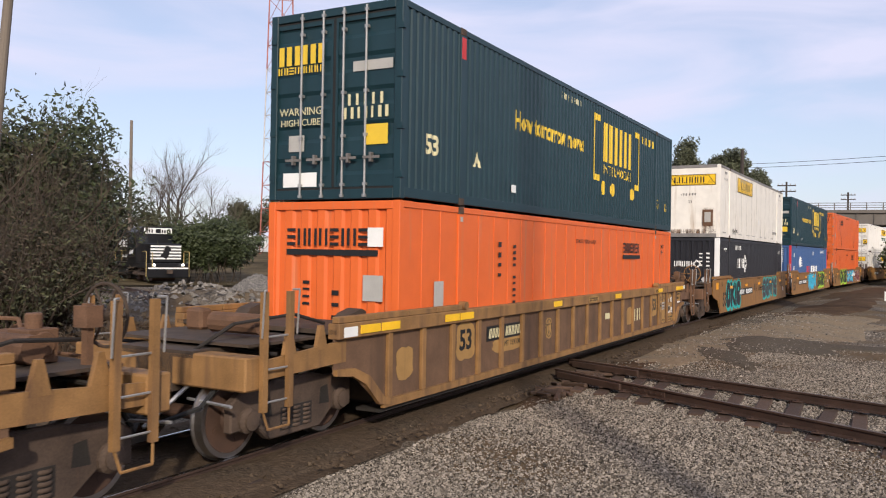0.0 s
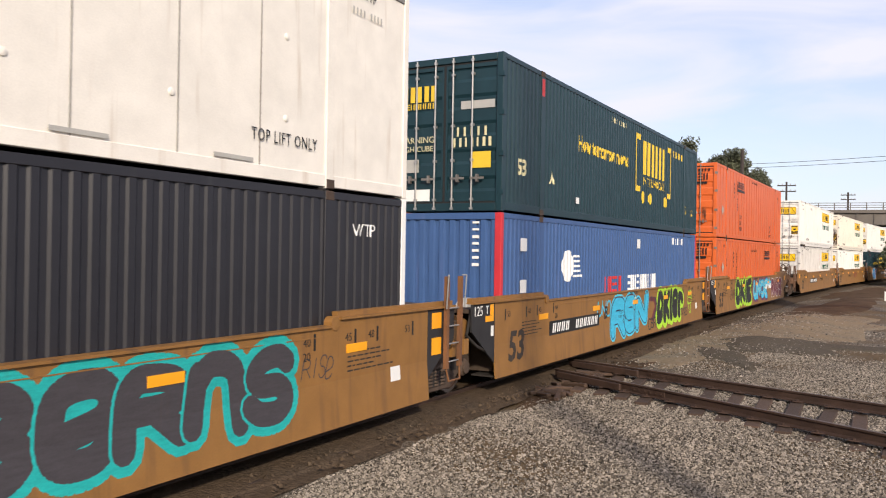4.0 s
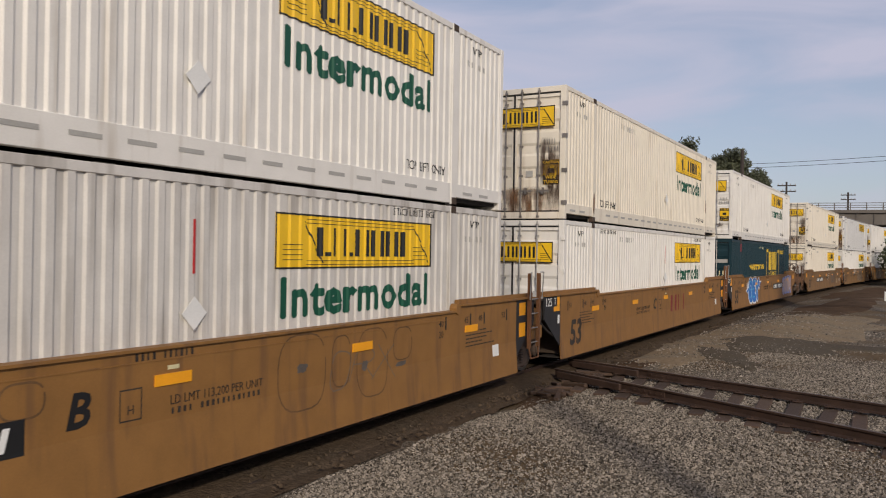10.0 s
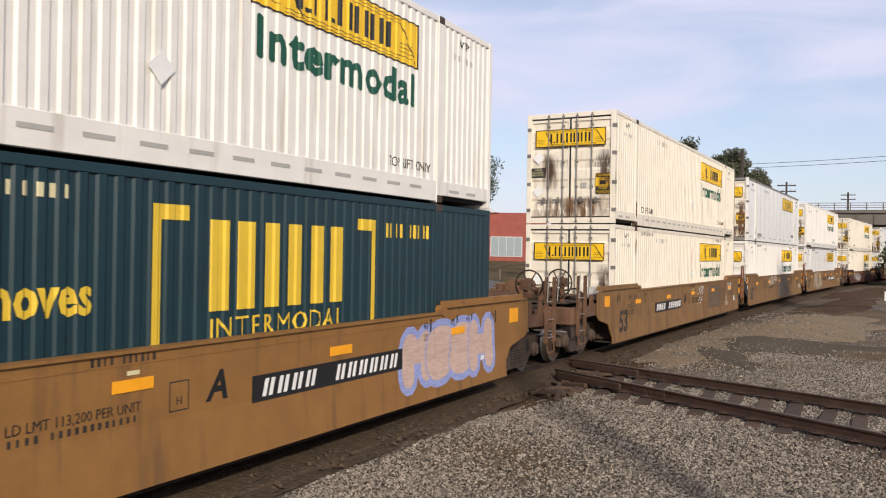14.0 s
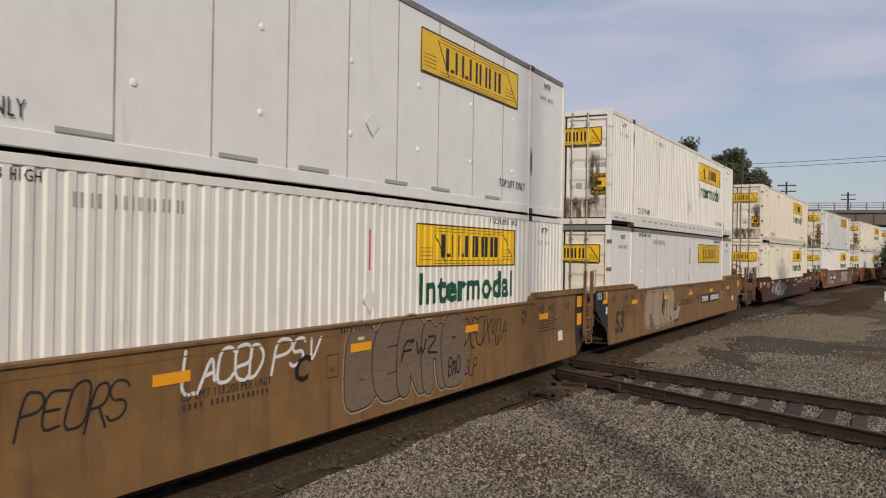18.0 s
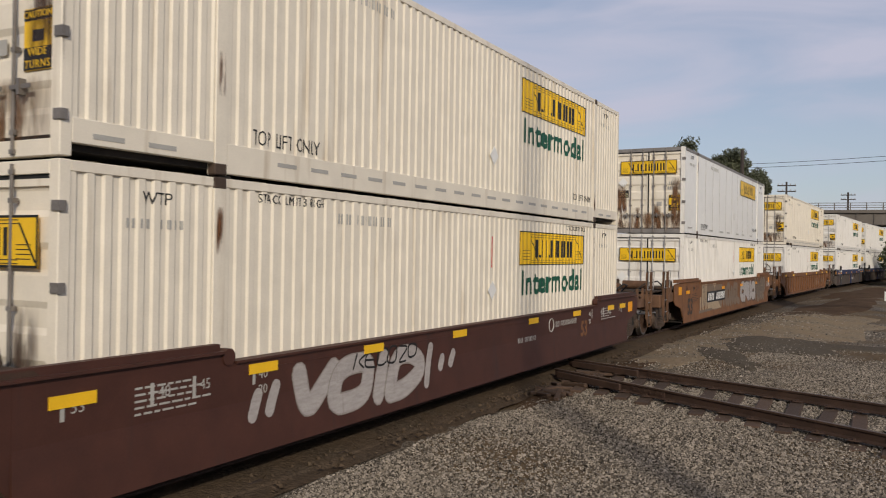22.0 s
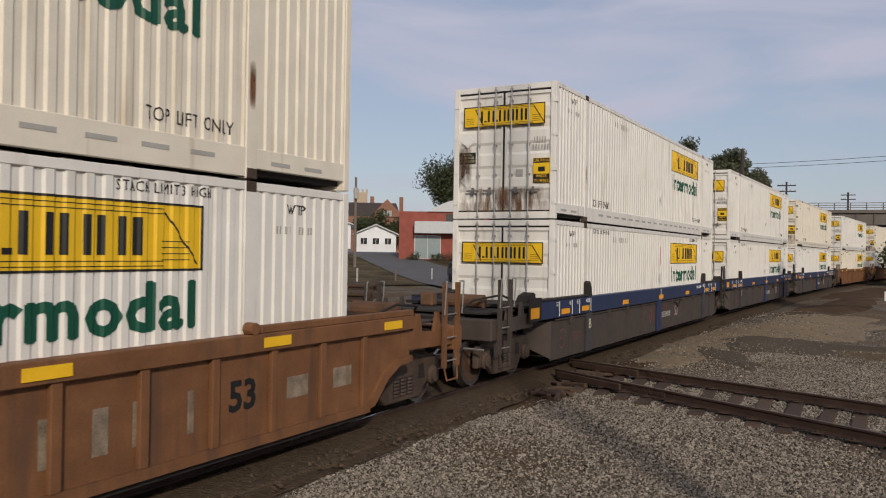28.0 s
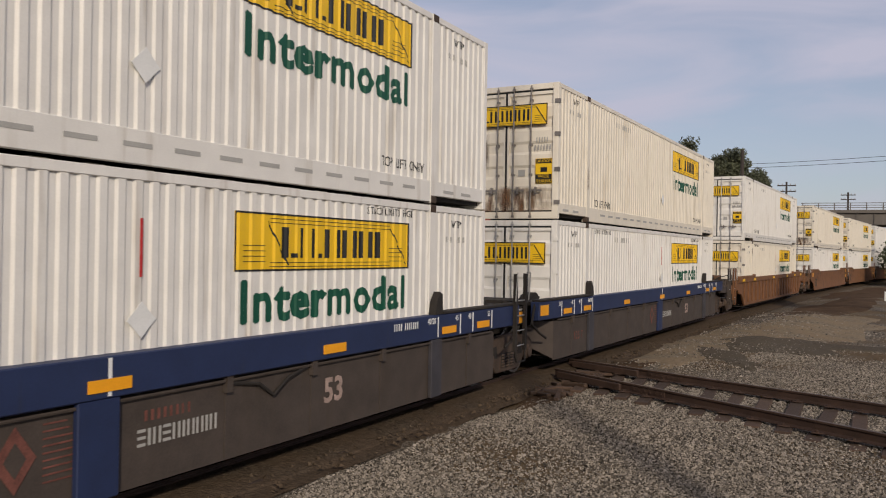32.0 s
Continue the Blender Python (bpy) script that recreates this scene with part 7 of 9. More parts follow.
def ground_sheet():
    xs, ys = grid_axis(-1500, 2500, -4, 62, 0.5), grid_axis(-1500, 2500, -16, 14, 0.5)
    verts = [(x, y, level(x, y) if abs(x) < 400 and abs(y) < 400 else -0.24) for y in ys for x in xs]
    w = len(xs)
    faces = [(j * w + i, j * w + i + 1, (j + 1) * w + i + 1, (j + 1) * w + i) for j in range(len(ys) - 1) for i in range(w - 1)]
    me = bpy.data.meshes.new("ground")
    me.from_pydata(verts, [], faces)
    me.materials.append(G["gravel"])
    me.polygons.foreach_set("use_smooth", [True] * len(me.polygons))
    return tagged(new("ground", me), "grey gravel yard with brown earth showing through", "ground", kind="structure")


ground = ground_sheet()


def sweep(bm, pts, profile):
    """Sweeps a closed profile of (side, z) along points with headings (x, y, heading in radians)."""
    rings = []
    for x, y, h in pts:
        nx, ny = -math.sin(h), math.cos(h)
        rings.append([bm.verts.new((x + nx * a, y + ny * a, z)) for a, z in profile])
    n = len(profile)
    for a, b in zip(rings, rings[1:]):
        for i in range(n):
            bm.faces.new((a[i], a[(i + 1) % n], b[(i + 1) % n], b[i]))
    bm.faces.new(rings[0])
    bm.faces.new(rings[-1][::-1])
    bmesh.ops.recalc_face_normals(bm, faces=bm.faces[:])


def rail_profile(o, top=0.0):
    return [(o - 0.07, top - 0.17), (o + 0.07, top - 0.17), (o + 0.07, top - 0.155), (o + 0.012, top - 0.135), (o + 0.012, top - 0.045), (o + 0.036, top - 0.03), (o + 0.036, top - 0.004), (o - 0.036, top - 0.004), (o - 0.036, top - 0.03), (o - 0.012, top - 0.045), (o - 0.012, top - 0.135), (o - 0.07, top - 0.155)]


def head_profile(o, top=0.0):
    return [(o - 0.03, top - 0.0035), (o + 0.03, top - 0.0035), (o + 0.026, top), (o - 0.026, top)]


def track(name, pts, label, gauge, top, shiny):
    t = tagged(thing(name, Matrix(), label, "railway track"), kind="structure")
    for o in (-gauge / 2, gauge / 2):
        bm = bmesh.new()
        sweep(bm, pts, rail_profile(o, top))
        r = part("rail", bm, G["rail"], t)
        bm = bmesh.new()
        sweep(bm, pts, head_profile(o, top))
        part("rail_head", bm, shiny, r)
    return t


main_pts = []
for i in range(-30, 76):
    x, y, h = on_track(i * 2.0)
    main_pts.append((x, y, radians(h)))
main_track = track("main_track", main_pts, "single main line with rusty rails on dirt-covered ties", 1.505, 0.0, G["shiny_top"])

bm = bmesh.new()
sweep(bm, main_pts, [(-1.9, -0.40), (-1.42, -0.155), (-1.15, -0.105), (-0.9, -0.075), (0.9, -0.075), (1.2, -0.11), (1.75, -0.16), (2.3, -0.40)])
tagged(part("track_bed", bm, G["bed"], None), "brown oil-stained ballast bed", "track bed", kind="structure")

SIDE_DIR = radians(26.8)
NEAR_RAIL = ((16.22, -1.55), (12.71, -7.54))
FAR_RAIL = ((17.95, -1.25), (15.28, -7.57))


def along(rail, d):
    """A point d metres down a rail of the crossing track, from the main line on."""
    (x0, y0), (x1, y1) = rail
    n = math.hypot(x1 - x0, y1 - y0)
    return x0 + (x1 - x0) * d / n, y0 + (y1 - y0) * d / n


cross_track = tagged(thing("crossing_track", Matrix(), "rusty track that crosses the main line", "railway track"), kind="structure")
for rail in (NEAR_RAIL, FAR_RAIL):
    h = math.atan2(rail[1][1] - rail[0][1], rail[1][0] - rail[0][0])
    pts = [(*along(rail, d), h) for d in (0.0, 3.0, 7.0, 14.0, 40.0)]
    bm = bmesh.new()
    sweep(bm, pts, rail_profile(0.0, 0.06))
    r = part("rail", bm, G["rail"], cross_track)
    bm = bmesh.new()
    sweep(bm, pts, head_profile(0.0, 0.06))
    part("rail_head", bm, G["rail_top"], r)
cross_far = [(17.8 + math.sin(SIDE_DIR) * d, math.cos(SIDE_DIR) * d, math.pi / 2 - SIDE_DIR) for d in np.arange(1.4, 62, 2.0)]
cross_far_track = track("crossing_track", cross_far, "rusty track leading to the parked locomotive", 1.505, 0.0, G["rail_top"])


# ------------------------------------------------------------------ trees
BARK = mat("grey_brown_bark", (0.085, 0.066, 0.052), 0.9, var=0.3, scale=4, stretch=(1, 1, 0.2), bump=0.5)
TWIG = mat("pale_brown_twigs", (0.058, 0.043, 0.031), 0.9, var=0.3, bump=0.2)
LEAF = {
    "green": mat("evergreen_leaves", (0.043, 0.056, 0.020), 0.6, var=0.25, island=0.28, bump=0.0),
    "olive": mat("olive_leaves", (0.053, 0.055, 0.023), 0.6, var=0.25, island=0.28, bump=0.0),
    "far": mat("grey_green_leaves", (0.085, 0.092, 0.05), 0.7, var=0.25, island=0.45, bump=0.0),
    "dry": mat("dry_brown_leaves", (0.052, 0.037, 0.022), 0.7, var=0.25, island=0.45, bump=0.0),
}


def limb(bm, p, d, length, r, depth, rnd, tips, spread=0.5, up=0.12, kids=(2, 3)):
    q = p
    n = 3
    for i in range(n):
        d = (d + Vector((rnd.uniform(-1, 1), rnd.uniform(-1, 1), rnd.uniform(-0.6, 1))) * 0.16 + Vector((0, 0, up * 0.4))).normalized()
        q2 = q + d * (length / n)
        ra, rb = r * (1 - 0.38 * i / n), r * (1 - 0.38 * (i + 1) / n)
        rod(bm, q, q2, ra, 7 if r > 0.06 else 4 if r > 0.02 else 3, rb)
        q = q2
        if depth > 0 and i > 0:
            for _ in range(rnd.randint(*kids) - (1 if i < n - 1 else 0)):
                e = (d + Vector((rnd.uniform(-1, 1), rnd.uniform(-1, 1), rnd.uniform(-0.5, 0.9))) * spread * 1.6).normalized()
                limb(bm, q, e, length * rnd.uniform(0.55, 0.8), rb * 0.62, depth - 1, rnd, tips, spread, up, kids)
    tips.append(q)


def leaf_cloud(name, centres, count, size, radius, rnd, material, parent, flat=0.8):
    """Many small folded leaves round the given centres."""
    vs, fs = [], []
    for k in range(count):
        c = centres[rnd.randrange(len(centres))]
        g = Vector((rnd.gauss(0, 1), rnd.gauss(0, 1), rnd.gauss(0, flat)))
        g *= radius * 0.5 * min(1.0, 1.4 / (g.length + 1e-6))
        p = c + g
        u = Vector((rnd.uniform(-1, 1), rnd.uniform(-1, 1), rnd.uniform(-1, 1))).normalized()
        v = u.orthogonal().normalized()
        w = u.cross(v) * 0.35
        s = size * rnd.uniform(0.6, 1.4)
        i = len(vs)
        vs += [p - u * s, p + v * s * 0.5 + w * s, p + u * s, p - v * s * 0.5 + w * s]
        fs += [(i, i + 1, i + 2), (i, i + 2, i + 3)]
    me = bpy.data.meshes.new(name)
    me.from_pydata([tuple(v) for v in vs], [], fs)
    me.materials.append(material)
    return part(name, me, None, parent)


def tree(x, y, h, seed, leaf=None, count=2500, size=0.16, label="", spread=0.55, trunk=0.3, depth=3, z=-0.25, cloud=0.9, r=None):
    rnd = random.Random(seed)
    t = thing("tree", pose(x, y, z), label, "tree")
    bm = bmesh.new()
    tips = []
    base = Vector((0, 0, 0))
    r = r or h * 0.022
    top = Vector((rnd.uniform(-0.3, 0.3), rnd.uniform(-0.3, 0.3), h * trunk))
    rod(bm, base, top, r * 1.2, 10, r)
    trunk_part = part("trunk", bm, BARK, t)
    bm = bmesh.new()
    for k in range(4):
        a = 2 * math.pi * k / 4 + rnd.uniform(-0.5, 0.5)
        d = Vector((math.cos(a) * spread, math.sin(a) * spread, 1)).normalized()
        limb(bm, top - Vector((0, 0, rnd.uniform(0, h * 0.08))), d, h * 0.33, r * 0.6, depth, rnd, tips, spread)
    limb(bm, top, Vector((0, 0, 1)), h * 0.4, r * 0.75, depth, rnd, tips, spread * 0.8)
    part("branchwork", bm, BARK if r > 0.12 else TWIG, t)
    if leaf:
        leaf_cloud("crown", tips, count, size, h * 0.16 * cloud, rnd, LEAF[leaf], t)
    return t


def thicket(x, y, w, d, h, seed, leaf, count, label, stems=26, size=0.1, z=-0.25):
    rnd = random.Random(seed)
    t = thing("shrub", pose(x, y, z), label, "shrub")
    bm = bmesh.new()
    tips = []
    for k in range(stems):
        p = Vector((rnd.uniform(-w, w), rnd.uniform(-d, d), 0))
        e = Vector((rnd.uniform(-0.5, 0.5), rnd.uniform(-0.5, 0.5), 1)).normalized()
        limb(bm, p, e, h * rnd.uniform(0.35, 0.6), 0.03, 2, rnd, tips, 0.5, 0.1, (2, 3))
    part("brushwood", bm, TWIG, t)
    if leaf:
        leaf_cloud("foliage", tips, count, size, h * 0.19, rnd, LEAF[leaf], t)
    return t


thicket(14.9, 14.2, 1.25, 1.1, 4.9, 1, "green", 105000, "dense dark evergreen tree wrapped in vines", 60, 0.085)
thicket(13.2, 14.4, 1.0, 1.0, 4.7, 5, "olive", 60000, "dense olive evergreen tree above a thicket", 40, 0.085)
thicket(16.0, 15.2, 0.8, 0.7, 3.0, 2, "olive", 26000, "dense olive evergreen tree beside a thicket", 30, 0.085)
tree(11.9, 9.9, 5.4, 3, "dry", 160, 0.07, label="bare leaning sapling in a thicket", spread=0.9, trunk=0.2, depth=4, r=0.10)
tree(12.9, 9.6, 4.9, 4, "olive", 260, 0.08, "bare tree with a few dry leaves", 1.1, 0.2, 4, r=0.09)
thicket(12.6, 12.2, 1.0, 1.0, 2.6, 9, "green", 16000, "dark evergreen undergrowth behind a thicket", 30, 0.08)
thicket(10.2, 9.2, 1.2, 1.1, 2.9, 6, "dry", 9000, "brown leafless thicket with dead stalks", 110, 0.04)
thicket(12.0, 9.6, 1.0, 0.9, 2.6, 11, "olive", 14000, "tangled olive and brown thicket", 70, 0.045)
thicket(10.7, 8.6, 0.7, 0.7, 2.2, 7, "olive", 3200, "tangled brown and green undergrowth", 40, 0.055)
arching = thing("shrub", pose(10.6, 9.0, -0.25), "long bare brown stems arching over a thicket", "shrub")
rs = random.Random(77)
bm = bmesh.new()
for k in range(34):
    a = Vector((rs.uniform(-1.6, 1.4), rs.uniform(-0.6, 0.8), 0))
    lean = rs.choice((-0.5, 0.6, 1.0, 1.4)) * rs.uniform(0.6, 1.3)
    tall = rs.uniform(2.4, 4.6)
    pts = [a + Vector((0.46 * lean * u * u * 1.6, -0.6 * lean * u * u, tall * (u - 0.16 * u * u))) + Vector((rs.uniform(-0.05, 0.05), rs.uniform(-0.05, 0.05), 0)) for u in (i / 7 for i in range(8))]
    for i in range(7):
        rod(bm, pts[i], pts[i + 1], 0.017 * (1 - 0.11 * i), 4, 0.017 * (1 - 0.11 * (i + 1)))
        if i > 2:
            for j in range(2):
                way = Vector((rs.uniform(-1, 1), rs.uniform(-1, 1), rs.uniform(0.1, 1))).normalized()
                end = pts[i + 1] + way * rs.uniform(0.25, 0.6)
                rod(bm, pts[i + 1], end, 0.005, 3, 0.003)
                for q in (0.5, 0.8):
                    rod(bm, pts[i + 1].lerp(end, q), pts[i + 1].lerp(end, q) + Vector((rs.uniform(-0.2, 0.2), rs.uniform(-0.2, 0.2), rs.uniform(0.0, 0.2))), 0.003, 3, 0.002)
part("brushwood", bm, TWIG, arching)
thicket(12.6, 7.7, 1.4, 0.6, 0.9, 8, "dry", 2000, "low tangle of brown undergrowth", 40, 0.05)
# two unseen trees, added behind the camera to shade the train's near end
tree(-19.0, -15.5, 6.0, 41, "green", 7000, 0.2, "unseen evergreen tree added behind the camera for shade", 0.6, 0.2, 3, cloud=1.2)
tree(-25.0, -17.0, 7.0, 42, "olive", 6000, 0.22, "unseen evergreen tree added behind the camera for shade", 0.6, 0.2, 3, cloud=1.2)
tree(59.1, 53.6, 10.5, 10, None, label="tall bare winter tree without leaves", spread=0.7, trunk=0.3, depth=4, r=0.26)
tree(68.8, 58.0, 8.6, 12, None, label="tall bare winter tree without leaves", spread=0.7, trunk=0.3, depth=4, r=0.18)
thicket(46.9, 37.0, 1.7, 1.7, 4.0, 13, "green", 26000, "rounded evergreen shrub behind the locomotive", 30, 0.13)
thicket(44.5, 52.0, 4.5, 2.5, 6.0, 23, "green", 30000, "dark evergreen clump behind the locomotive", 34, 0.16)
thicket(51.5, 48.0, 2.6, 2.0, 4.8, 14, "olive", 8000, "dark evergreen shrub behind the locomotive", 24, 0.17)
thicket(47.0, 57.0, 4.0, 2.0, 4.6, 15, "green", 9000, "olive evergreen shrub beside a yard track", 26, 0.17)
for x, y, h, k in ((141.0, 83.0, 8.6, 81), (145.7, 78.6, 8.0, 82), (149.5, 72.5, 8.2, 83)):
    tree(x, y, h, k, "green", 9000, 0.28, "dark green tree before a brick building", 0.7, 0.2, 2, z=1.0, cloud=1.2)
tree(115.14, 80.02, 14.0, 16, "green", 30000, 0.2, "large dark oak behind white buildings", 0.6, 0.2, 3)
tree(105.07, 84.10, 9.0, 17, "olive", 12000, 0.2, "smaller oak beside white buildings", 0.6, 0.2, 3)
tree(105.4, 45.6, 14.6, 18, "green", 20000, 0.2, "tall oak behind a brick office", 0.5, 0.25, 3, cloud=0.9)
tree(176.4, 28.4, 17.6, 19, "far", 26000, 0.3, "tall tree behind the railway", 0.25, 0.5, 3, cloud=0.7)
tree(172.9, 19.5, 16.0, 20, "far", 42000, 0.3, "tall tree behind the railway", 0.30, 0.45, 3, cloud=0.8)
tree(173.6, 14.6, 14.6, 24, "far", 30000, 0.3, "tall tree behind the railway", 0.26, 0.5, 3, cloud=0.7)
tree(40.2, -10.9, 5.6, 21, "dry", 7000, 0.06, "brown-leaved tree beside the yard", 0.4, 0.5, 3, cloud=0.7)



# ------------------------------------------------------------------ heaps and lineside clutter
def heap(name, x, y, w, d, h, seed, material, label, n=26, category="gravel heap"):
    rnd = random.Random(seed)
    bm = bmesh.new()
    rows = []
    for j in range(n + 1):
        row = []
        for i in range(n + 1):
            u, v = i / n * 2 - 1, j / n * 2 - 1
            r = math.hypot(u, v)
            z = max(0.0, 1 - r) ** 0.8
            z = h * z * (1 + 0.35 * noise.noise((u * 2.2 + seed, v * 2.2, 0))) + 0.16 * h * noise.noise((u * 7 + seed, v * 7, 1)) * (r < 1)
            row.append(bm.verts.new((u * w, v * d, z - 0.05)))
        rows.append(row)
    for j in range(n):
        for i in range(n):
            bm.faces.new((rows[j][i], rows[j][i + 1], rows[j + 1][i + 1], rows[j + 1][i]))
    ob = thing(name, pose(x, y, level(x, y)), label, category)
    part("mound", bm, material, ob, smooth=True)
    return ob


def stones(name, spots, size, material, label, seed, kind="stuff"):
    """Many small broken stones, joined."""
    rs = np.random.RandomState(seed)
    n = len(spots)
    base = np.array([(1, 0, 0), (-1, 0, 0), (0, 1, 0), (0, -1, 0), (0.3, 0.2, 0.9), (-0.4, -0.1, 0.75)])
    tri = np.array([(0, 2, 4), (2, 5, 4), (2, 1, 5), (1, 3, 5), (3, 4, 5), (3, 0, 4)])
    sc = size * rs.uniform(0.5, 1.5, (n, 1, 1)) * rs.uniform(0.6, 1.3, (n, 1, 3))
    v = base[None] * sc * rs.uniform(0.8, 1.2, (n, 6, 1))
    a = rs.uniform(0, 2 * np.pi, n)
    b = rs.uniform(-0.7, 0.7, n)
    ca, sa, cb, sb = np.cos(a), np.sin(a), np.cos(b), np.sin(b)
    x, y, z = v[..., 0], v[..., 1], v[..., 2]
    y, z = y * cb[:, None] - z * sb[:, None], y * sb[:, None] + z * cb[:, None]
    x, y = x * ca[:, None] - y * sa[:, None], x * sa[:, None] + y * ca[:, None]
    v = np.stack([x, y, z], -1) + np.asarray(spots)[:, None, :]
    me = bpy.data.meshes.new(name)
    f = (tri[None] + (np.arange(n) * 6)[:, None, None]).reshape(-1, 3)
    me.from_pydata(v.reshape(-1, 3).tolist(), [], f.tolist())
    me.materials.append(material)
    return tagged(new(name, me), label, "gravel", kind=kind)


def scatter(n, x0, x1, y0, y1, seed, keep):
    rs = random.Random(seed)
    out = []
    while len(out) < n:
        u = rs.random()
        x, y = x0 + (x1 - x0) * u ** 1.7, rs.uniform(y0, y1)
        if keep(x, y, rs):
            out.append((x, y, level(x, y) + rs.uniform(-0.002, 0.014)))
    return out


def open_gravel(x, y, rs):
    bed = (CURVE * x * x / 2 if x > 0 else 0) - 1.75 + 0.22 * noise.noise((x * 0.8, 0, 7))
    soft = min((x - 1.6) / 1.6 if x > 1.6 else (x + 4.0) / 4.0, (y + 10.5) / 1.5, 1.0) + 0.5 * noise.noise((x * 0.9, y * 0.9, 9))
    if rs.random() > soft * 1.25:
        return False
    if x > 18.5 and y > -4.6 + 0.8 * noise.noise((x * 0.3, y * 0.3, 3)) and rs.random() < 0.7:
        return False
    return y < bed and rs.random() < 0.35 + 1.1 * noise.noise((x * 0.35, y * 0.35, 5)) + (0.45 if x < 17 else 0.25)


stones("gravel", scatter(285000, 1.6, 26.0, -10.5, -1.5, 5, open_gravel), 0.015, G["stone"], "loose grey and tan crushed stone", 6)
stones("gravel", scatter(11000, -4.0, 36.0, -10.5, -1.5, 8, open_gravel), 0.026, G["stone"], "larger loose stones in the gravel", 9)
rs = random.Random(4)
side_stones = []
for k in range(5200):
    s = rs.uniform(3.5, 42)
    x, y, h = on_track(s)
    o = rs.uniform(-1.75, 1.5)
    if abs(abs(o) - 0.7525) > 0.09:
        side_stones.append((x, y + o, -0.135 + rs.uniform(-0.012, 0.01)))
stones("bed_stones", side_stones, 0.03, G["bed"], "dirty brown stones between the rails", 10)

# dirt heaped against the outer side of the near rail, over the tie ends
bm = bmesh.new()
rows = []
for i in range(0, 250):
    x, y, h = on_track(-4.0 + 0.25 * i)
    row = []
    for o, z in ((-1.72, -0.20), (-1.5, -0.165), (-1.3, -0.148), (-1.12, -0.130), (-0.96, -0.105), (-0.84, -0.085), (-0.80, -0.12)):
        z += 0.03 * noise.noise((x * 1.3, o * 3, 2)) + 0.012 * noise.noise((x * 5, o * 7, 4)) - (0.035 if (i // 2) % 3 == 0 and rs.random() < 0.35 else 0)
        row.append(bm.verts.new((x, y + o, z)))
    rows.append(row)
for a, b in zip(rows, rows[1:]):
    for k in range(6):
        bm.faces.new((a[k], b[k], b[k + 1], a[k + 1]))
bmesh.ops.recalc_face_normals(bm, faces=bm.faces[:])
if sum(f.normal.z for f in bm.faces) < 0:
    bmesh.ops.reverse_faces(bm, faces=bm.faces[:])
tagged(part("dirt_shoulder", bm, G["bed"], None), "brown earth heaped beside the near rail", "earth", kind="structure")

# ties: each one by itself where the camera stands near
bm = bmesh.new()
box(bm, -0.115, 0.115, -1.3, 1.3, -0.17, 0.0)
bevel(bm, 0.012)
TIE = mesh_of("tie", bm, G["tie"])
bm = bmesh.new()
box(bm, -0.115, 0.115, -1.55, 1.55, -0.17, 0.0)
bevel(bm, 0.014)
TIE_LONG = mesh_of("tie", bm, G["tie"])
bm = bmesh.new()
box(bm, -0.085, 0.085, -0.17, 0.17, 0, 0.02)
bevel(bm, 0.004)
TIE_PLATE = mesh_of("tie_plate", bm, G["rail"])
SPIKE = mesh_of("spike", one_box(-0.016, 0.016, -0.02, 0.02, -0.02, 0.03), G["rail"])
rs = random.Random(12)
s = -4.0
while s < 58:
    x, y, h = on_track(s)
    part("tie", TIE, None, main_track, at=pose(x, y + rs.uniform(-0.08, 0.08), -0.139 + rs.uniform(-0.012, 0.008), 0, rs.uniform(-1, 1), h + rs.uniform(-1.5, 1.5)))
    s += 0.53
d = 0.9
while d < 16:
    (ax, ay), (bx, by) = along(NEAR_RAIL, d), along(FAR_RAIL, d)
    turn = math.degrees(math.atan2(by - ay, bx - ax)) - 90
    mx, my = (ax + bx) / 2 - 0.12 * math.cos(radians(turn + 90)), (ay + by) / 2 - 0.12 * math.sin(radians(turn + 90))
    part("tie", TIE_LONG, None, cross_track, at=pose(mx + rs.uniform(-0.06, 0.06), my, -0.128 + rs.uniform(-0.03, 0.012), 0, 0, turn + rs.uniform(-2, 2)))
    for x, y in ((ax, ay), (bx, by)):
        part("tie_plate", TIE_PLATE, None, cross_track, at=pose(x, y, -0.108, 0, 0, turn))
        for e in (-0.13, 0.13):
            part("spike", SPIKE, None, cross_track, at=pose(x + e * math.cos(radians(turn + 90)), y + e * math.sin(radians(turn + 90)), -0.09, 0, 0, turn))
    d += 0.56
# joint bars and the blocked guard rails where the rails meet the main line
for rail in (NEAR_RAIL, FAR_RAIL):
    h = math.degrees(math.atan2(rail[1][1] - rail[0][1], rail[1][0] - rail[0][0]))
    for d in (2.6, 7.4):
        bm = bmesh.new()
        for e in (-1, 1):
            box(bm, -0.4, 0.4, e * 0.026 - 0.012, e * 0.026 + 0.012, -0.075, 0.015)
        for k in range(6):
            rod(bm, (-0.33 + 0.132 * k, -0.055, -0.03), (-0.33 + 0.132 * k, 0.055, -0.03), 0.018, 6)
        part("joint_bar", bm, G["rail"], cross_track, at=pose(*along(rail, d), 0, 0, 0, h))
    for e in (-1, 1):
        bm = bmesh.new()
        box(bm, -0.9, 0.9, e * 0.115 - 0.03, e * 0.115 + 0.03, -0.10, 0.03)
        for k in range(5):
            box(bm, -0.75 + 0.37 * k - 0.05, -0.75 + 0.37 * k + 0.05, e * 0.06 - 0.024, e * 0.06 + 0.024, -0.09, 0.0)
        bevel(bm, 0.01)
        part("guard_rail", bm, G["rail"], cross_track, at=pose(*along(rail, 1.1), 0, 0, 0, h))
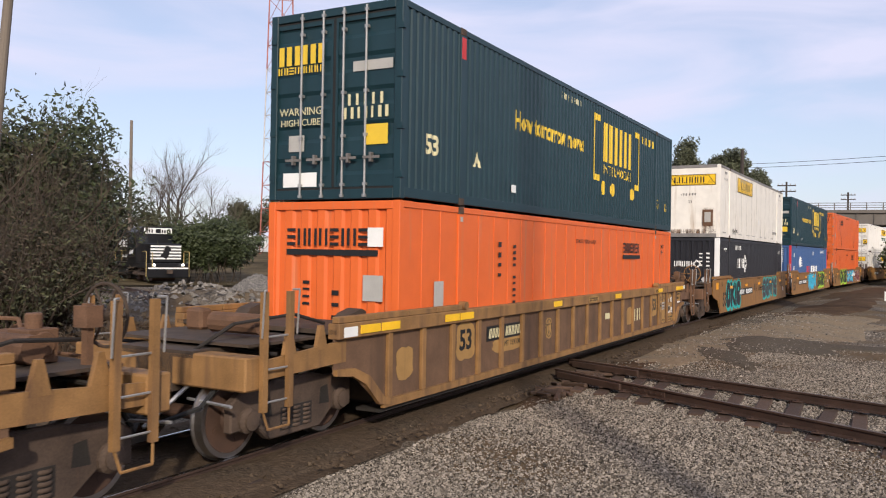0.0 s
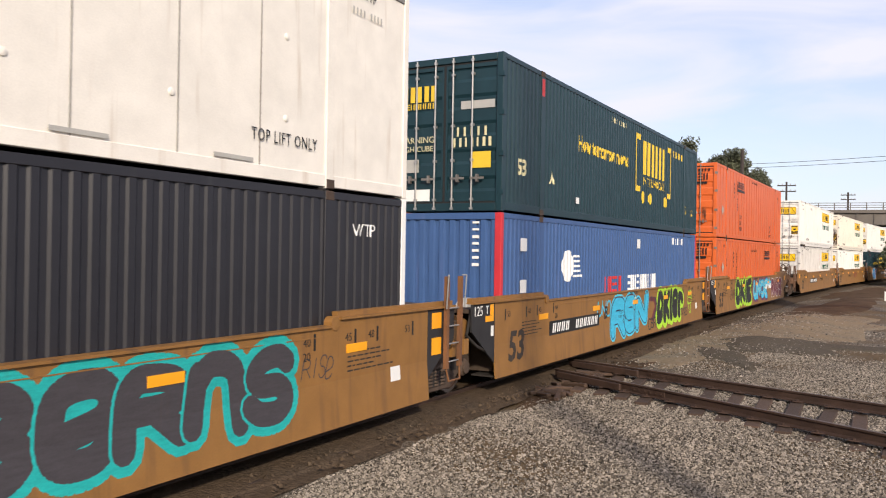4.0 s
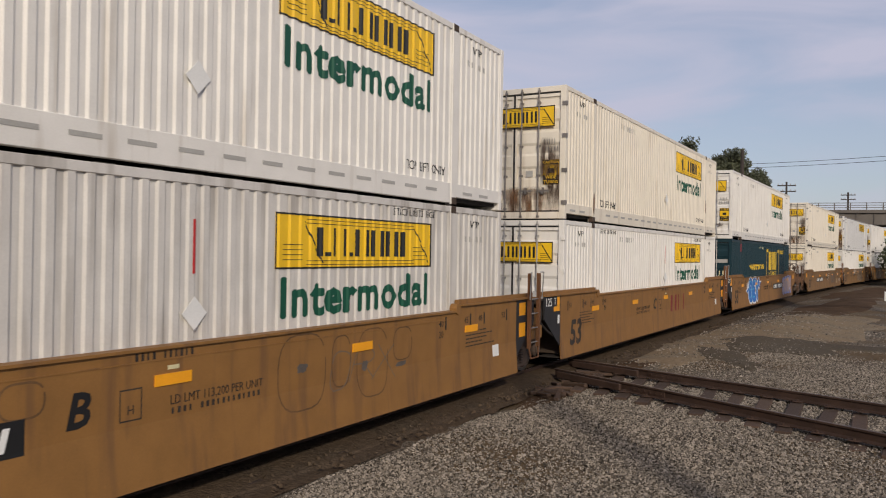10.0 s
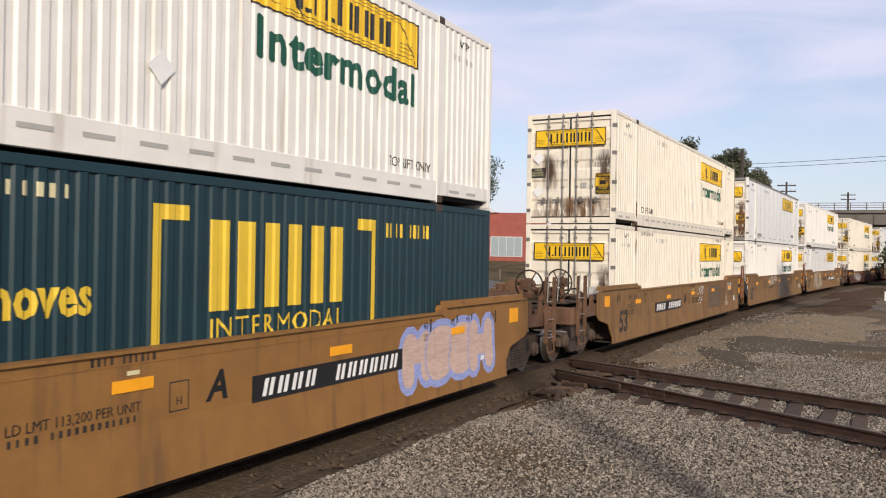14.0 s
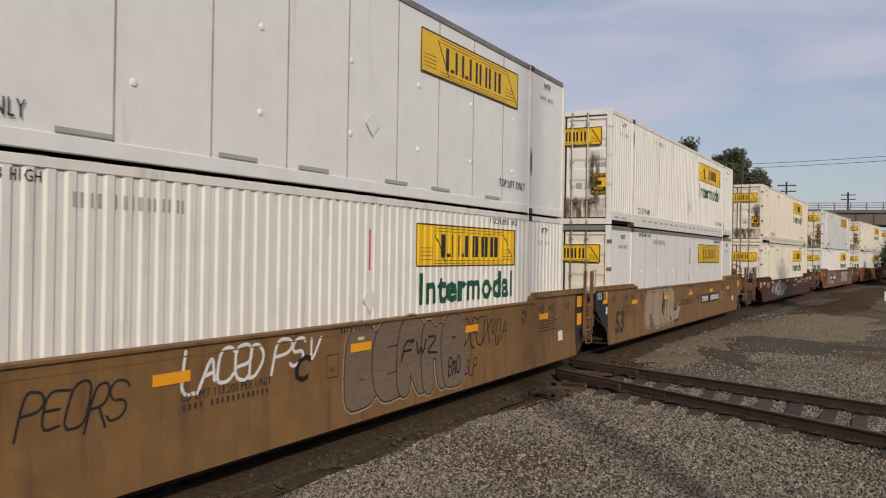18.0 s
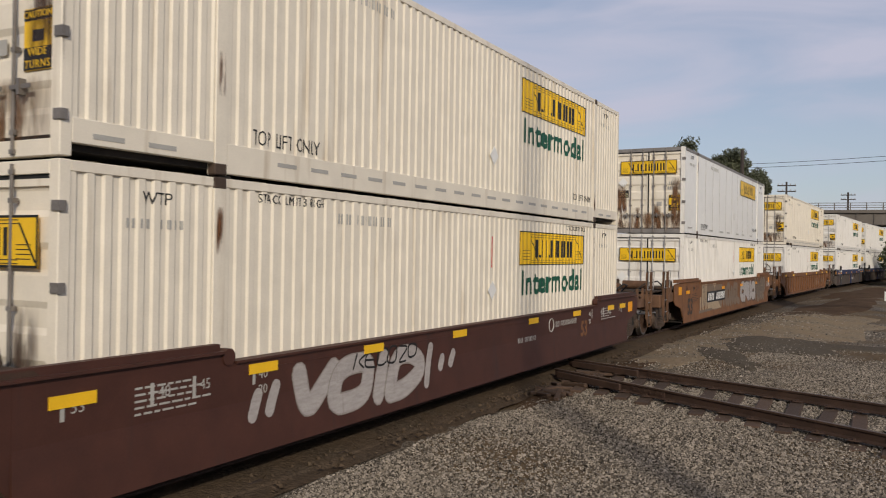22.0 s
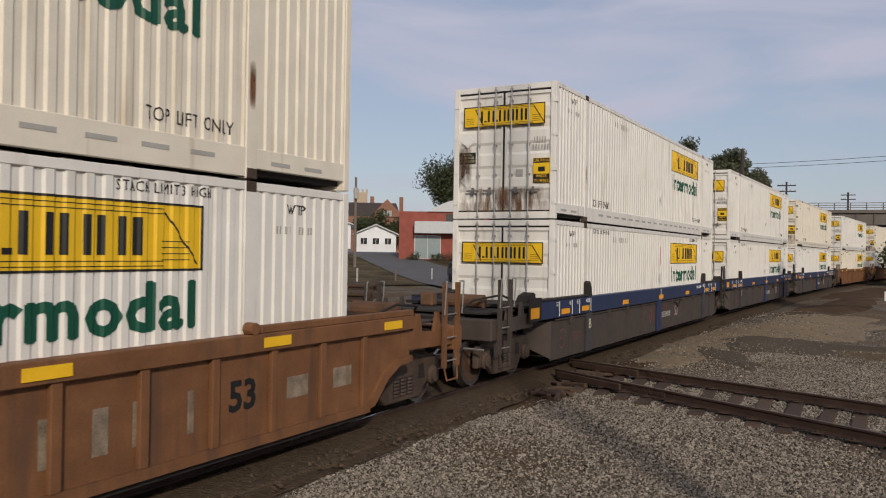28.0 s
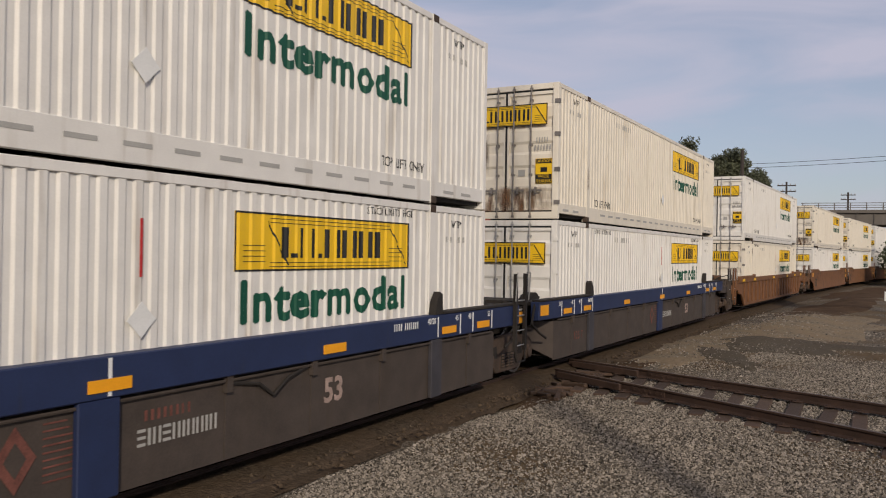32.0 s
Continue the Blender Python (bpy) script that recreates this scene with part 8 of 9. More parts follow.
# grey dust and worn timbers packed round the crossing
for k in range(26):
    x, y = 14.2 + 3.2 * rs.random(), -1.75 - 0.55 * rs.random()
    bm = bmesh.new()
    box(bm, -rs.uniform(0.12, 0.4), rs.uniform(0.12, 0.4), -0.045, 0.045, -0.03, rs.uniform(0.02, 0.05))
    bevel(bm, 0.01)
    part("splinter", bm, G["tie"], cross_track, "broken weathered timber", pose(x, y, -0.15, rs.uniform(-6, 6), rs.uniform(-8, 8), rs.uniform(0, 180)))

heap("rubble_heap", 28.5, 20.5, 3.4, 2.4, 0.75, 3, G["gravel"], "mound of broken rock and ballast", category="rubble heap")
heap("rubble_heap", 24.69, 14.06, 3.0, 1.8, 1.1, 5, G["gravel"], "dark mound of rubble", category="rubble heap")
heap("gravel_heap", 42.4, 28.4, 2.3, 1.8, 1.1, 7, G["pale_heap"], "pale heap of crushed stone")
heap("gravel_heap", 52.90, 33.99, 2.2, 1.6, 0.7, 8, G["pale_heap"], "pale heap of crushed stone")
heap("earth_bank", 13.4, 8.0, 6.0, 2.0, 0.9, 9, G["brown_soil"], "dark bank of soil and dead leaves", category="bank")
rs = random.Random(31)
rocks = []
for k in range(900):
    cx, cy, w, d, h = rs.choice(((27.4, 19.9, 5.0, 3.0, 1.3), (24.7, 14.1, 3.0, 1.8, 1.1), (31.7, 24.4, 5.0, 4.0, 0.25)))
    u, v = rs.uniform(-0.9, 0.9), rs.uniform(-0.9, 0.9)
    r = math.hypot(u, v)
    if r < 0.95:
        rocks.append((cx + u * w, cy + v * d, level(cx, cy) + h * max(0, 1 - r) ** 0.8 * 0.95))
stones("rubble", rocks, 0.12, G["rubble"], "broken grey rocks", 32)

# field, road and verge beyond the line
def draped(name, x0, y0, x1, y1, w, lift, material, label, category, n=40):
    """A strip laid over the ground from one point to another, w wide."""
    bm = bmesh.new()
    d = Vector((x1 - x0, y1 - y0)).normalized()
    nx, ny = -d.y, d.x
    m = max(2, int(w / 1.5))
    rows = []
    for i in range(n + 1):
        t = i / n
        cx, cy = x0 + (x1 - x0) * t, y0 + (y1 - y0) * t
        rows.append([bm.verts.new((cx + nx * w * (j / m - 0.5), cy + ny * w * (j / m - 0.5), level(cx + nx * w * (j / m - 0.5), cy + ny * w * (j / m - 0.5)) + lift)) for j in range(m + 1)])
    for a, b in zip(rows, rows[1:]):
        for j in range(m):
            bm.faces.new((a[j], b[j], b[j + 1], a[j + 1]))
    bmesh.ops.recalc_face_normals(bm, faces=bm.faces[:])
    if bm.faces[:][0].normal.z < 0:
        bmesh.ops.reverse_faces(bm, faces=bm.faces[:])
    return tagged(part(name, bm, material, None, smooth=True), label, category, kind="structure")


DIRT = ground_mat("tan_brown_earth", (0.30, 0.245, 0.17), (0.10, 0.08, 0.058), (0.215, 0.163, 0.105), 22.0, 0.44, 0.9)
def earth_patch(x, y, rx, ry, turn, seed, material, label, lift=0.012):
    """A ragged patch of bare earth, or of painted shadow, over the gravel, following the ground."""
    bm = bmesh.new()
    rings, n, m = [], 40, 9
    ca, sa = math.cos(radians(turn)), math.sin(radians(turn))
    for i in range(m + 1):
        ring = []
        for j in range(n):
            a = 2 * math.pi * j / n
            e = 1 + 0.45 * noise.noise((math.cos(a) * 1.6 + seed, math.sin(a) * 1.6, 0)) + 0.25 * noise.noise((math.cos(a) * 5 + seed, math.sin(a) * 5, 2))
            u, v = rx * e * i / m * math.cos(a), ry * e * i / m * math.sin(a)
            px, py = x + u * ca - v * sa, y + u * sa + v * ca
            ring.append(bm.verts.new((px, py, level(px, py) + lift * (1 - i / m) ** 0.3 - 0.05 * (i == m))))
            if i == 0:
                break
        rings.append(ring)
    for j in range(n):
        bm.faces.new((rings[0][0], rings[1][j], rings[1][(j + 1) % n]))
        for i in range(1, m):
            bm.faces.new((rings[i][j], rings[i + 1][j], rings[i + 1][(j + 1) % n], rings[i][(j + 1) % n]))
    bmesh.ops.recalc_face_normals(bm, faces=bm.faces[:])
    if sum(f.normal.z for f in bm.faces) < 0:
        bmesh.ops.reverse_faces(bm, faces=bm.faces[:])
    return tagged(part("earth_patch", bm, material, None, smooth=True), label, "earth", kind="structure")


earth_patch(26.0, -2.9, 8.5, 1.3, -4, 1, DIRT, "tan gravelly earth beside the curve of the track", 0.05)
earth_patch(33.0, -5.4, 6.5, 2.3, -8, 2, DIRT, "tan gravelly earth in a low mound", 0.055)
earth_patch(17.5, -2.1, 6.0, 0.55, -2, 3, G["brown_soil"], "brown earth at the edge of the track bed", 0.04)
earth_patch(46.0, -5.6, 9.0, 1.9, -7, 4, G["brown_soil"], "dark brown damp earth", 0.06)
earth_patch(70.0, -7.2, 14.0, 3.0, -6, 5, G["brown_soil"], "dark brown damp earth", 0.06)
# three dark patches painted in place of a shadow band across the mounds
earth_patch(25.6, -4.9, 1.9, 2.1, 0, 7, G["damp"], "dark earth patch painted as a cast shadow between two mounds", 0.065)
earth_patch(22.4, -3.9, 2.4, 0.5, 30, 8, G["damp"], "narrow dark earth patch painted as a cast shadow", 0.06)
earth_patch(26.6, -7.6, 0.7, 2.6, 4, 9, G["damp"], "narrow dark earth patch painted as a cast shadow", 0.065)
earth_patch(9.5, -8.6, 1.7, 0.7, 20, 6, G["brown_soil"], "brown earth showing through the gravel", 0.03)
rs = random.Random(77)
earth_stones = []
for k in range(4200):
    x, y = rs.uniform(19, 42), rs.gauss(-3.9, 1.5)
    edge = (CURVE * x * x / 2) - 1.7
    if y < edge and noise.noise((x * 0.5, y * 0.8, 11)) > -0.15:
        earth_stones.append((x, y, level(x, y) + rs.uniform(0.035, 0.055)))
stones("earth_stones", earth_stones, 0.022, G["stone"], "small stones strewn over bare earth", 78)

draped("verge", 43.6, 77.7, 124.1, 14.5, 70.0, 0.10, G["grass"], "rough dry grass rising to the buildings", "grass", 60)
draped("road", 98.1, 56.7, 47.7, 10.8, 7.0, 0.16, G["asphalt"], "grey asphalt street beyond the line", "road", 40)

# ------------------------------------------------------------------ distance
WHITE = mat("white_clapboard", (0.74, 0.76, 0.79), 0.6, var=0.05, scale=1, bump=0.05)
SLATE = mat("grey_blue_base_wall", (0.10, 0.125, 0.17), 0.7, var=0.1)
ROOF = mat("pale_metal_roof", (0.50, 0.51, 0.52), 0.5, var=0.06)
DARK_ROOF = mat("dark_slate_roof", (0.055, 0.045, 0.045), 0.8, var=0.2)
BRICK = mat("red_brick_wall", (0.27, 0.075, 0.055), 0.85, var=0.15, scale=1.5, fine=20, bump=0.1)
BROWN_BRICK = mat("brown_brick_wall", (0.24, 0.12, 0.08), 0.85, var=0.15, scale=1.5, fine=20, bump=0.1)
BUFF = mat("buff_stone", (0.45, 0.36, 0.26), 0.85, var=0.12)
CONCRETE = mat("grey_concrete", (0.13, 0.115, 0.10), 0.85, var=0.12, scale=0.5, dirt=(0.07, 0.06, 0.05), dirt_amt=0.4)
PANE = mat("dark_window_glass", (0.03, 0.035, 0.04), 0.08, var=0.05, bump=0.0, spec=0.6)
PALE_PANE = mat("pale_window_glass", (0.28, 0.33, 0.34), 0.12, var=0.05, bump=0.0, spec=0.6)
RED_STEEL = mat("red_tower_steel", (0.36, 0.13, 0.10), 0.6, 0.2, var=0.25)
PALE_STEEL = mat("pale_tower_steel", (0.48, 0.46, 0.45), 0.6, 0.2, var=0.2)
WOODPOLE = mat("weathered_pole_wood", (0.17, 0.14, 0.11), 0.9, var=0.2, stretch=(1, 1, 0.1), bump=0.4)
DARKPOLE = mat("creosoted_pole_wood", (0.05, 0.04, 0.035), 0.9, var=0.2, stretch=(1, 1, 0.1), bump=0.4)
BLACKPAINT = mat("black_locomotive_paint", (0.008, 0.008, 0.009), 0.35, var=0.1, bump=0.02)
LAMP = glow("lit_headlight_lens", (1.0, 0.95, 0.85), 4.0)


def locomotive():
    """A diesel with its short nose towards the viewer; local y runs back along the hood."""
    lo = thing("locomotive", pose(42.2, 36.3, 0.02, 0, 0, -27) @ Matrix.Diagonal((1, 1, 0.9, 1)), "black diesel locomotive parked with its headlights on", "locomotive")
    k, w = BLACKPAINT, M["sign_white"]
    part("frame", one_box(-1.5, 1.5, 0.6, 17.4, 1.05, 1.45, 0.03), k, lo)
    part("fuel_tank", one_box(-1.3, 1.3, 6.5, 11.0, 0.35, 1.0, 0.1), k, lo)
    part("short_hood", one_box(-1.1, 1.1, 1.0, 3.0, 1.45, 3.0, 0.08), k, lo)
    bm = bmesh.new()
    prism(bm, [(-1.55, 1.45), (1.55, 1.45), (1.55, 3.85), (1.1, 4.35), (-1.1, 4.35), (-1.55, 3.85)], 3.0, 5.4)
    bevel(bm, 0.04)
    cab = part("cab", bm, k, lo)
    for x0, x1 in ((-1.35, -0.75), (0.75, 1.35)):
        part("windshield", one_box(x0, x1, 2.985, 2.999, 3.05, 3.6), PANE, cab)
    part("side_window", one_box(-1.562, -1.551, 3.6, 4.9, 2.95, 3.6), PANE, cab)
    part("number_board", one_box(-1.0, 1.0, 2.96, 2.998, 3.78, 4.25, 0.02), w, cab, "white number board with plain dark bars")
    code = bmesh.new()
    for x in (-0.8, -0.62, -0.44, 0.3, 0.48, 0.66, 0.84):
        box(code, x - 0.05, x + 0.05, 2.952, 2.959, 3.86, 4.12)
    part("number_bars", code, M["sign_black"], cab)
    part("headlight_box", one_box(-0.18, 0.18, 2.93, 2.951, 3.85, 4.18, 0.02), k, cab)
    bm = bmesh.new()
    box(bm, -0.95, 0.95, 5.4, 16.9, 1.45, 4.1)
    bevel(bm, 0.1)
    hood = part("long_hood", bm, k, lo)
    for y in (7.0, 8.6, 10.2, 11.8, 13.4, 15.0):
        part("hood_door", one_box(-0.962, -0.951, y - 0.6, y + 0.6, 1.6, 3.4, 0.004), k, hood)
    for y in (12.4, 14.8):
        part("fan", one_box(-0.6, 0.6, y - 0.6, y + 0.6, 4.1, 4.35, 0.06), k, hood)
    for i in range(5):
        part("white_stripe", one_box(-1.08, 1.08, 0.99 - 0.002, 0.998, 1.75 + 0.24 * i, 1.88 + 0.24 * i), w, lo, "white nose stripe")
    bm = bmesh.new()
    ragged(bm, 0.0, 2.3, 0.55, 0.95, random.Random(3), 0.986, 12, 0.3, 0.25)
    part("nose_emblem", bm, k, lo, "dark emblem on the nose stripes")
    for i in range(4):
        part("hood_stripe", one_box(-0.972, -0.964, 6.2, 8.0, 2.7 + 0.24 * i, 2.82 + 0.24 * i), w, hood, "white hood stripe")
    for y in (8.6, 9.6):
        part("logo_block", one_box(-0.972, -0.964, y - 0.35, y + 0.35, 2.7, 3.55), w, hood, "plain white company block")
    part("number_bar", one_box(-1.562, -1.553, 3.7, 4.7, 2.1, 2.45), w, cab)
    part("number_bar", one_box(-0.972, -0.964, 7.2, 9.2, 1.8, 2.0), w, hood)
    part("pilot", one_box(-1.45, 1.45, 0.35, 0.65, 0.3, 1.05, 0.05), k, lo)
    part("pilot_stripe", one_box(-1.4, 1.4, 0.335, 0.349, 1.0, 1.12), w, lo, "white step edge")
    for x in (-1.0, 1.0):
        bm = bmesh.new()
        lathe(bm, [(0.09, 0.34), (0.09, 0.28), (0.06, 0.27)], n=14)
        part("ditch_light", bm, LAMP, lo, "lit ditch light", pose(x, 0, 1.32))
    bm = bmesh.new()
    for s in (-1, 1):
        path(bm, [(s * 1.5, 0.5, 0.4), (s * 1.5, 0.5, 2.35), (s * 1.5, 1.6, 2.35)], 0.03)
        path(bm, [(s * 1.1, 0.45, 0.6), (s * 1.1, 0.45, 2.3)], 0.03)
        path(bm, [(s * 1.5, 5.6, 2.35), (s * 1.5, 16.9, 2.35)], 0.02)
        for y in (7, 9, 11, 13, 15, 16.9):
            rod(bm, (s * 1.5, y, 1.45), (s * 1.5, y, 2.35), 0.02, 5)
    part("handrail", bm, mat("yellowish_handrail", (0.35, 0.26, 0.10), 0.6), lo)
    bm = bmesh.new()
    box(bm, -0.13, 0.13, -0.2, 0.35, 0.65, 0.95)
    part("coupler", bm, M["truck"], lo)
    for y in (3.4, 14.4):
        bm = bmesh.new()
        for s in (-1, 1):
            box(bm, s * 1.05 - 0.08, s * 1.05 + 0.08, y - 2.0, y + 2.0, 0.4, 0.75)
        box(bm, -1.05, 1.05, y - 0.3, y + 0.3, 0.4, 0.75)
        bevel(bm, 0.04)
        tr = part("truck", bm, M["truck"], lo)
        for dy in (-1.6, 0, 1.6):
            bm = bmesh.new()
            rod(bm, (-0.8, y + dy, 0.5), (0.8, y + dy, 0.5), 0.5, 20)
            part("wheelset", bm, M["wheel"], tr)
    return lo


locomotive()


def lattice_tower(x, y, h, w0, w1, turn):
    z0 = level(x, y)
    t = thing("radio_tower", pose(x, y, z0, 0, 0, turn), "tall red and white lattice radio tower", "tower")
    legs = [(math.cos(a), math.sin(a)) for a in (radians(90), radians(210), radians(330))]
    n = int(h / 2.75)
    def at(k, f):
        r = (w0 + (w1 - w0) * f) / math.sqrt(3)
        return Vector((legs[k][0] * r, legs[k][1] * r, h * f))
    for b in range(0, n, 4):
        f0, f1 = b / n, min(1.0, (b + 4) / n)
        m = PALE_STEEL if (b // 4) % 2 else RED_STEEL
        for k in range(3):
            bm = bmesh.new()
            rod(bm, at(k, f0), at(k, f1), 0.085, 8)
            part("leg", bm, m, t)
            for i in range(b, min(b + 4, n)):
                a0, a1 = i / n, (i + 1) / n
                for low, r in ((a1, 0.04), (a0, 0.035)):
                    bm = bmesh.new()
                    rod(bm, at(k, low), at((k + 1) % 3, a1), r, 5)
                    part("brace", bm, m, t)
    return t


lattice_tower(80.11, 57.57, 46.0, 4.2, 2.2, 12)


def window(parent, x, z, w, h, y, glass=PANE, frame_mat=WHITE, bars=1):
    fr = part("window", one_box(x - w / 2 - 0.08, x + w / 2 + 0.08, y - 0.05, y + 0.02, z - h / 2 - 0.08, z + h / 2 + 0.08), frame_mat, parent)
    for i in range(bars + 1):
        a = x - w / 2 + i * w / (bars + 1)
        part("pane", one_box(a + 0.03, a + w / (bars + 1) - 0.03, y - 0.062, y - 0.051, z - h / 2, z + h / 2), glass, fr)
    return fr


def gabled(name, x, y, turn, w, d, eave, ridge_z, label, z, wall=WHITE, roof=ROOF, base=1.6, wins=(), side_wins=0):
    """A house with its gable towards local -y, w wide and d deep."""
    b = thing(name, pose(x, y, z, 0, 0, turn), label, "building")
    bm = bmesh.new()
    prism(bm, [(-w / 2, base), (w / 2, base), (w / 2, eave), (0, ridge_z), (-w / 2, eave)], 0, d)
    body = part("wall", bm, wall, b)
    part("base_wall", one_box(-w / 2 - 0.05, w / 2 + 0.05, -0.05, d + 0.05, -1.5, base), SLATE, b)
    for s in (-1, 1):
        bm = bmesh.new()
        e = 0.5
        sl = (ridge_z - eave) / (w / 2)
        prism(bm, [(0, ridge_z + 0.02), (s * (w / 2 + e), eave - sl * e + 0.02), (s * (w / 2 + e), eave - sl * e + 0.2), (0, ridge_z + 0.2)], -0.5, d + 0.5)
        part("roof", bm, roof, b)
    for wx, wz, ww, wh in wins:
        window(body, wx, wz, ww, wh, -0.01)
    for i in range(side_wins):
        yy = 1.5 + i * (d - 3) / max(1, side_wins - 1)
        p = part("window", one_box(-w / 2 - 0.06, -w / 2 - 0.01, yy - 0.7, yy + 0.7, eave - 1.75, eave - 0.5), PANE, body)
    return b


gabled("warehouse", 96.1, 63.05, -56, 9.0, 24, 5.0, 6.5, "white gabled warehouse with small windows", 1.2, base=1.5, wins=((-2.6, 3.5, 1.1, 1.1), (0, 3.5, 1.1, 1.1), (2.6, 3.5, 1.1, 1.1)), side_wins=9)
gabled("bungalow", 104.5, 58.75, -58, 6.0, 10, 3.6, 4.9, "small white gabled bungalow", 1.4, base=0.9, wins=((-1.8, 2.5, 1.0, 0.9), (0, 2.5, 1.0, 0.9), (1.8, 2.5, 1.0, 0.9)))
shed = thing("storage_shed", pose(84.48, 63.34, 0.6, 0, 0, -50), "pale corrugated storage shed beside the tower", "shed")
part("wall", corrugated(-4.2, 4.2, -0.8, 3.4, 0, -1, 0.9, 0.08), ROOF, shed)
part("side", one_box(-4.2, 4.2, 0.1, 5, -0.8, 3.3), ROOF, shed)
part("roof", one_box(-4.4, 4.4, -0.3, 5.2, 3.4, 3.55), ROOF, shed)

# brick office with a vaulted roof and a white canopy
office = thing("office_building", pose(87.16, 35.74, 1.0, 0, 0, -64), "red brick office with a white canopy and vaulted roof", "building")
body = part("wall", one_box(-7.5, 10.0, 0, 9, -1.0, 6.2), BRICK, office)
bm = bmesh.new()
prism(bm, [(-4.2, 6.2)] + [(-4.2 + 8.4 * i / 10, 6.2 + 1.5 * math.sin(math.pi * i / 10)) for i in range(1, 10)] + [(4.2, 6.2)], -0.3, 9)
part("roof", bm, ROOF, office, "pale vaulted roof")
part("canopy", one_box(-5.6, 2.4, -1.4, -0.002, 3.6, 5.0, 0.03), ROOF, office, "white canopy band")
window(body, -4.1, 2.0, 3.0, 2.6, -0.01, PALE_PANE, ROOF, 1)
window(body, 1.1, 1.5, 1.3, 2.6, -0.01, PANE, ROOF, 1)
window(body, 5.2, 2.2, 3.6, 2.2, -0.01, PALE_PANE, ROOF, 3)
window(body, 0.3, 5.5, 4.6, 0.9, -0.01, PANE, BRICK, 0)
for x in (-6.0, -2.6, -0.8):
    thicket(87.2 + x * 0.44 - 0.9, 35.7 - x * 0.9 - 0.6, 0.5, 0.5, 1.5, 50 + int(x * 3), "green", 700, "clipped evergreen shrub before a brick office", 8, 0.08, 0.6)

# brick school on the skyline
school = thing("school_building", pose(212.77, 129.58, 2.0, 0, 0, -58), "brown brick building with a dark slate roof", "building")
body = part("wall", one_box(-13, 9, 0, 14, -2, 11), BROWN_BRICK, school)
bm = bmesh.new()
prism(bm, [(-13.5, 11), (9.5, 11), (8.0, 15.2), (-12, 15.2)], 0, 14)
part("roof", bm, DARK_ROOF, school)
bm = bmesh.new()
prism(bm, [(1.5, 11), (9.0, 11), (9.0, 12.5), (5.2, 16.4), (1.5, 12.5)], -0.6, 6)
part("gable", bm, BROWN_BRICK, school)
for x in (4.2, 5.2, 6.2):
    window(body, x, 12.0, 0.7, 1.6, -0.61, PALE_PANE, BUFF, 0)
for x in (0.6, 9.6):
    part("chimney", one_box(x - 0.6, x + 0.6, 1, 2.2, 11.0, 17.2), BROWN_BRICK, school)
part("tower_block", one_box(-5.2, -1.0, 4, 8, 15.2, 18.6), BUFF, school, "buff stone tower block")
for x in (-5.0, -3.8, -2.4, -1.2):
    part("pinnacle", one_box(x - 0.3, x + 0.3, 4.0, 4.6, 18.6, 19.6), BUFF, school)
part("wing", one_box(-19, -14.5, 0, 8, -2, 17), BROWN_BRICK, school)


def utility_pole(x, y, h, r, material, label, arm=True, lean=(0, 0), turn=0, box_on=False, z=None):
    p = thing("utility_pole", pose(x, y, level(x, y) if z is None else z, 0, 0, turn), label, "pole")
    bm = bmesh.new()
    rod(bm, (0, 0, 0), (lean[0], lean[1], h), r * 1.15, 12, r * 0.8)
    part("pole", bm, material, p)
    if arm:
        for k in range(2):
            part("crossarm", one_box(-1.2, 1.2, -0.22, -0.10, h - 0.6 - 0.8 * k, h - 0.45 - 0.8 * k), material, p)
            for xx in (-1.1, -0.5, 0.5, 1.1):
                bm = bmesh.new()
                rod(bm, (xx, -0.16, h - 0.45 - 0.8 * k), (xx, -0.16, h - 0.25 - 0.8 * k), 0.05, 6)
                part("insulator", bm, M["sign_grey"], p)
    if box_on:
        bm = bmesh.new()
        rod(bm, (-0.35, -0.25, h - 2.2), (-0.35, -0.25, h - 1.1), 0.24, 12)
        part("transformer", bm, M["sign_grey"], p, "grey transformer can")
    return p


utility_pole(12.27, 11.66, 12.2, 0.125, WOODPOLE, "weathered wooden utility pole beside a thicket", False, (0.67, -0.44))
utility_pole(-0.7, -13.25, 16.4, 0.17, WOODPOLE, "tall wooden utility pole behind the gravel", False)
utility_pole(70.41, 39.70, 9.3, 0.15, WOODPOLE, "grey utility pole with a transformer", False, box_on=True)
utility_pole(103.05, 6.65, 15.4, 0.24, DARKPOLE, "dark wooden utility pole beside tall trees", False)
utility_pole(123.52, 3.54, 13.2, 0.16, DARKPOLE, "distant utility pole with two crossarms", True, turn=-80)
utility_pole(164.94, -3.1, 14.6, 0.2, DARKPOLE, "distant utility pole with two crossarms", True, turn=-80)
utility_pole(46.3, 45.0, 12.6, 0.14, WOODPOLE, "slim utility pole among shrubs", False)


def wire(p, q, sag, label):
    bm = bmesh.new()
    p, q = Vector(p), Vector(q)
    pts = [p.lerp(q, i / 12) - Vector((0, 0, sag * 4 * (i / 12) * (1 - i / 12))) for i in range(13)]
    path(bm, pts, 0.028, 4)
    w = thing("power_line", Matrix(), label, "cable")
    part("cable", bm, M["gasket"], w)


for dz in (0.0, 0.45):
    wire((103.0, 6.55, 13.0 + dz), (72.5, -37.2, 12.3 + dz), 0.6, "thin black power line across the sky")

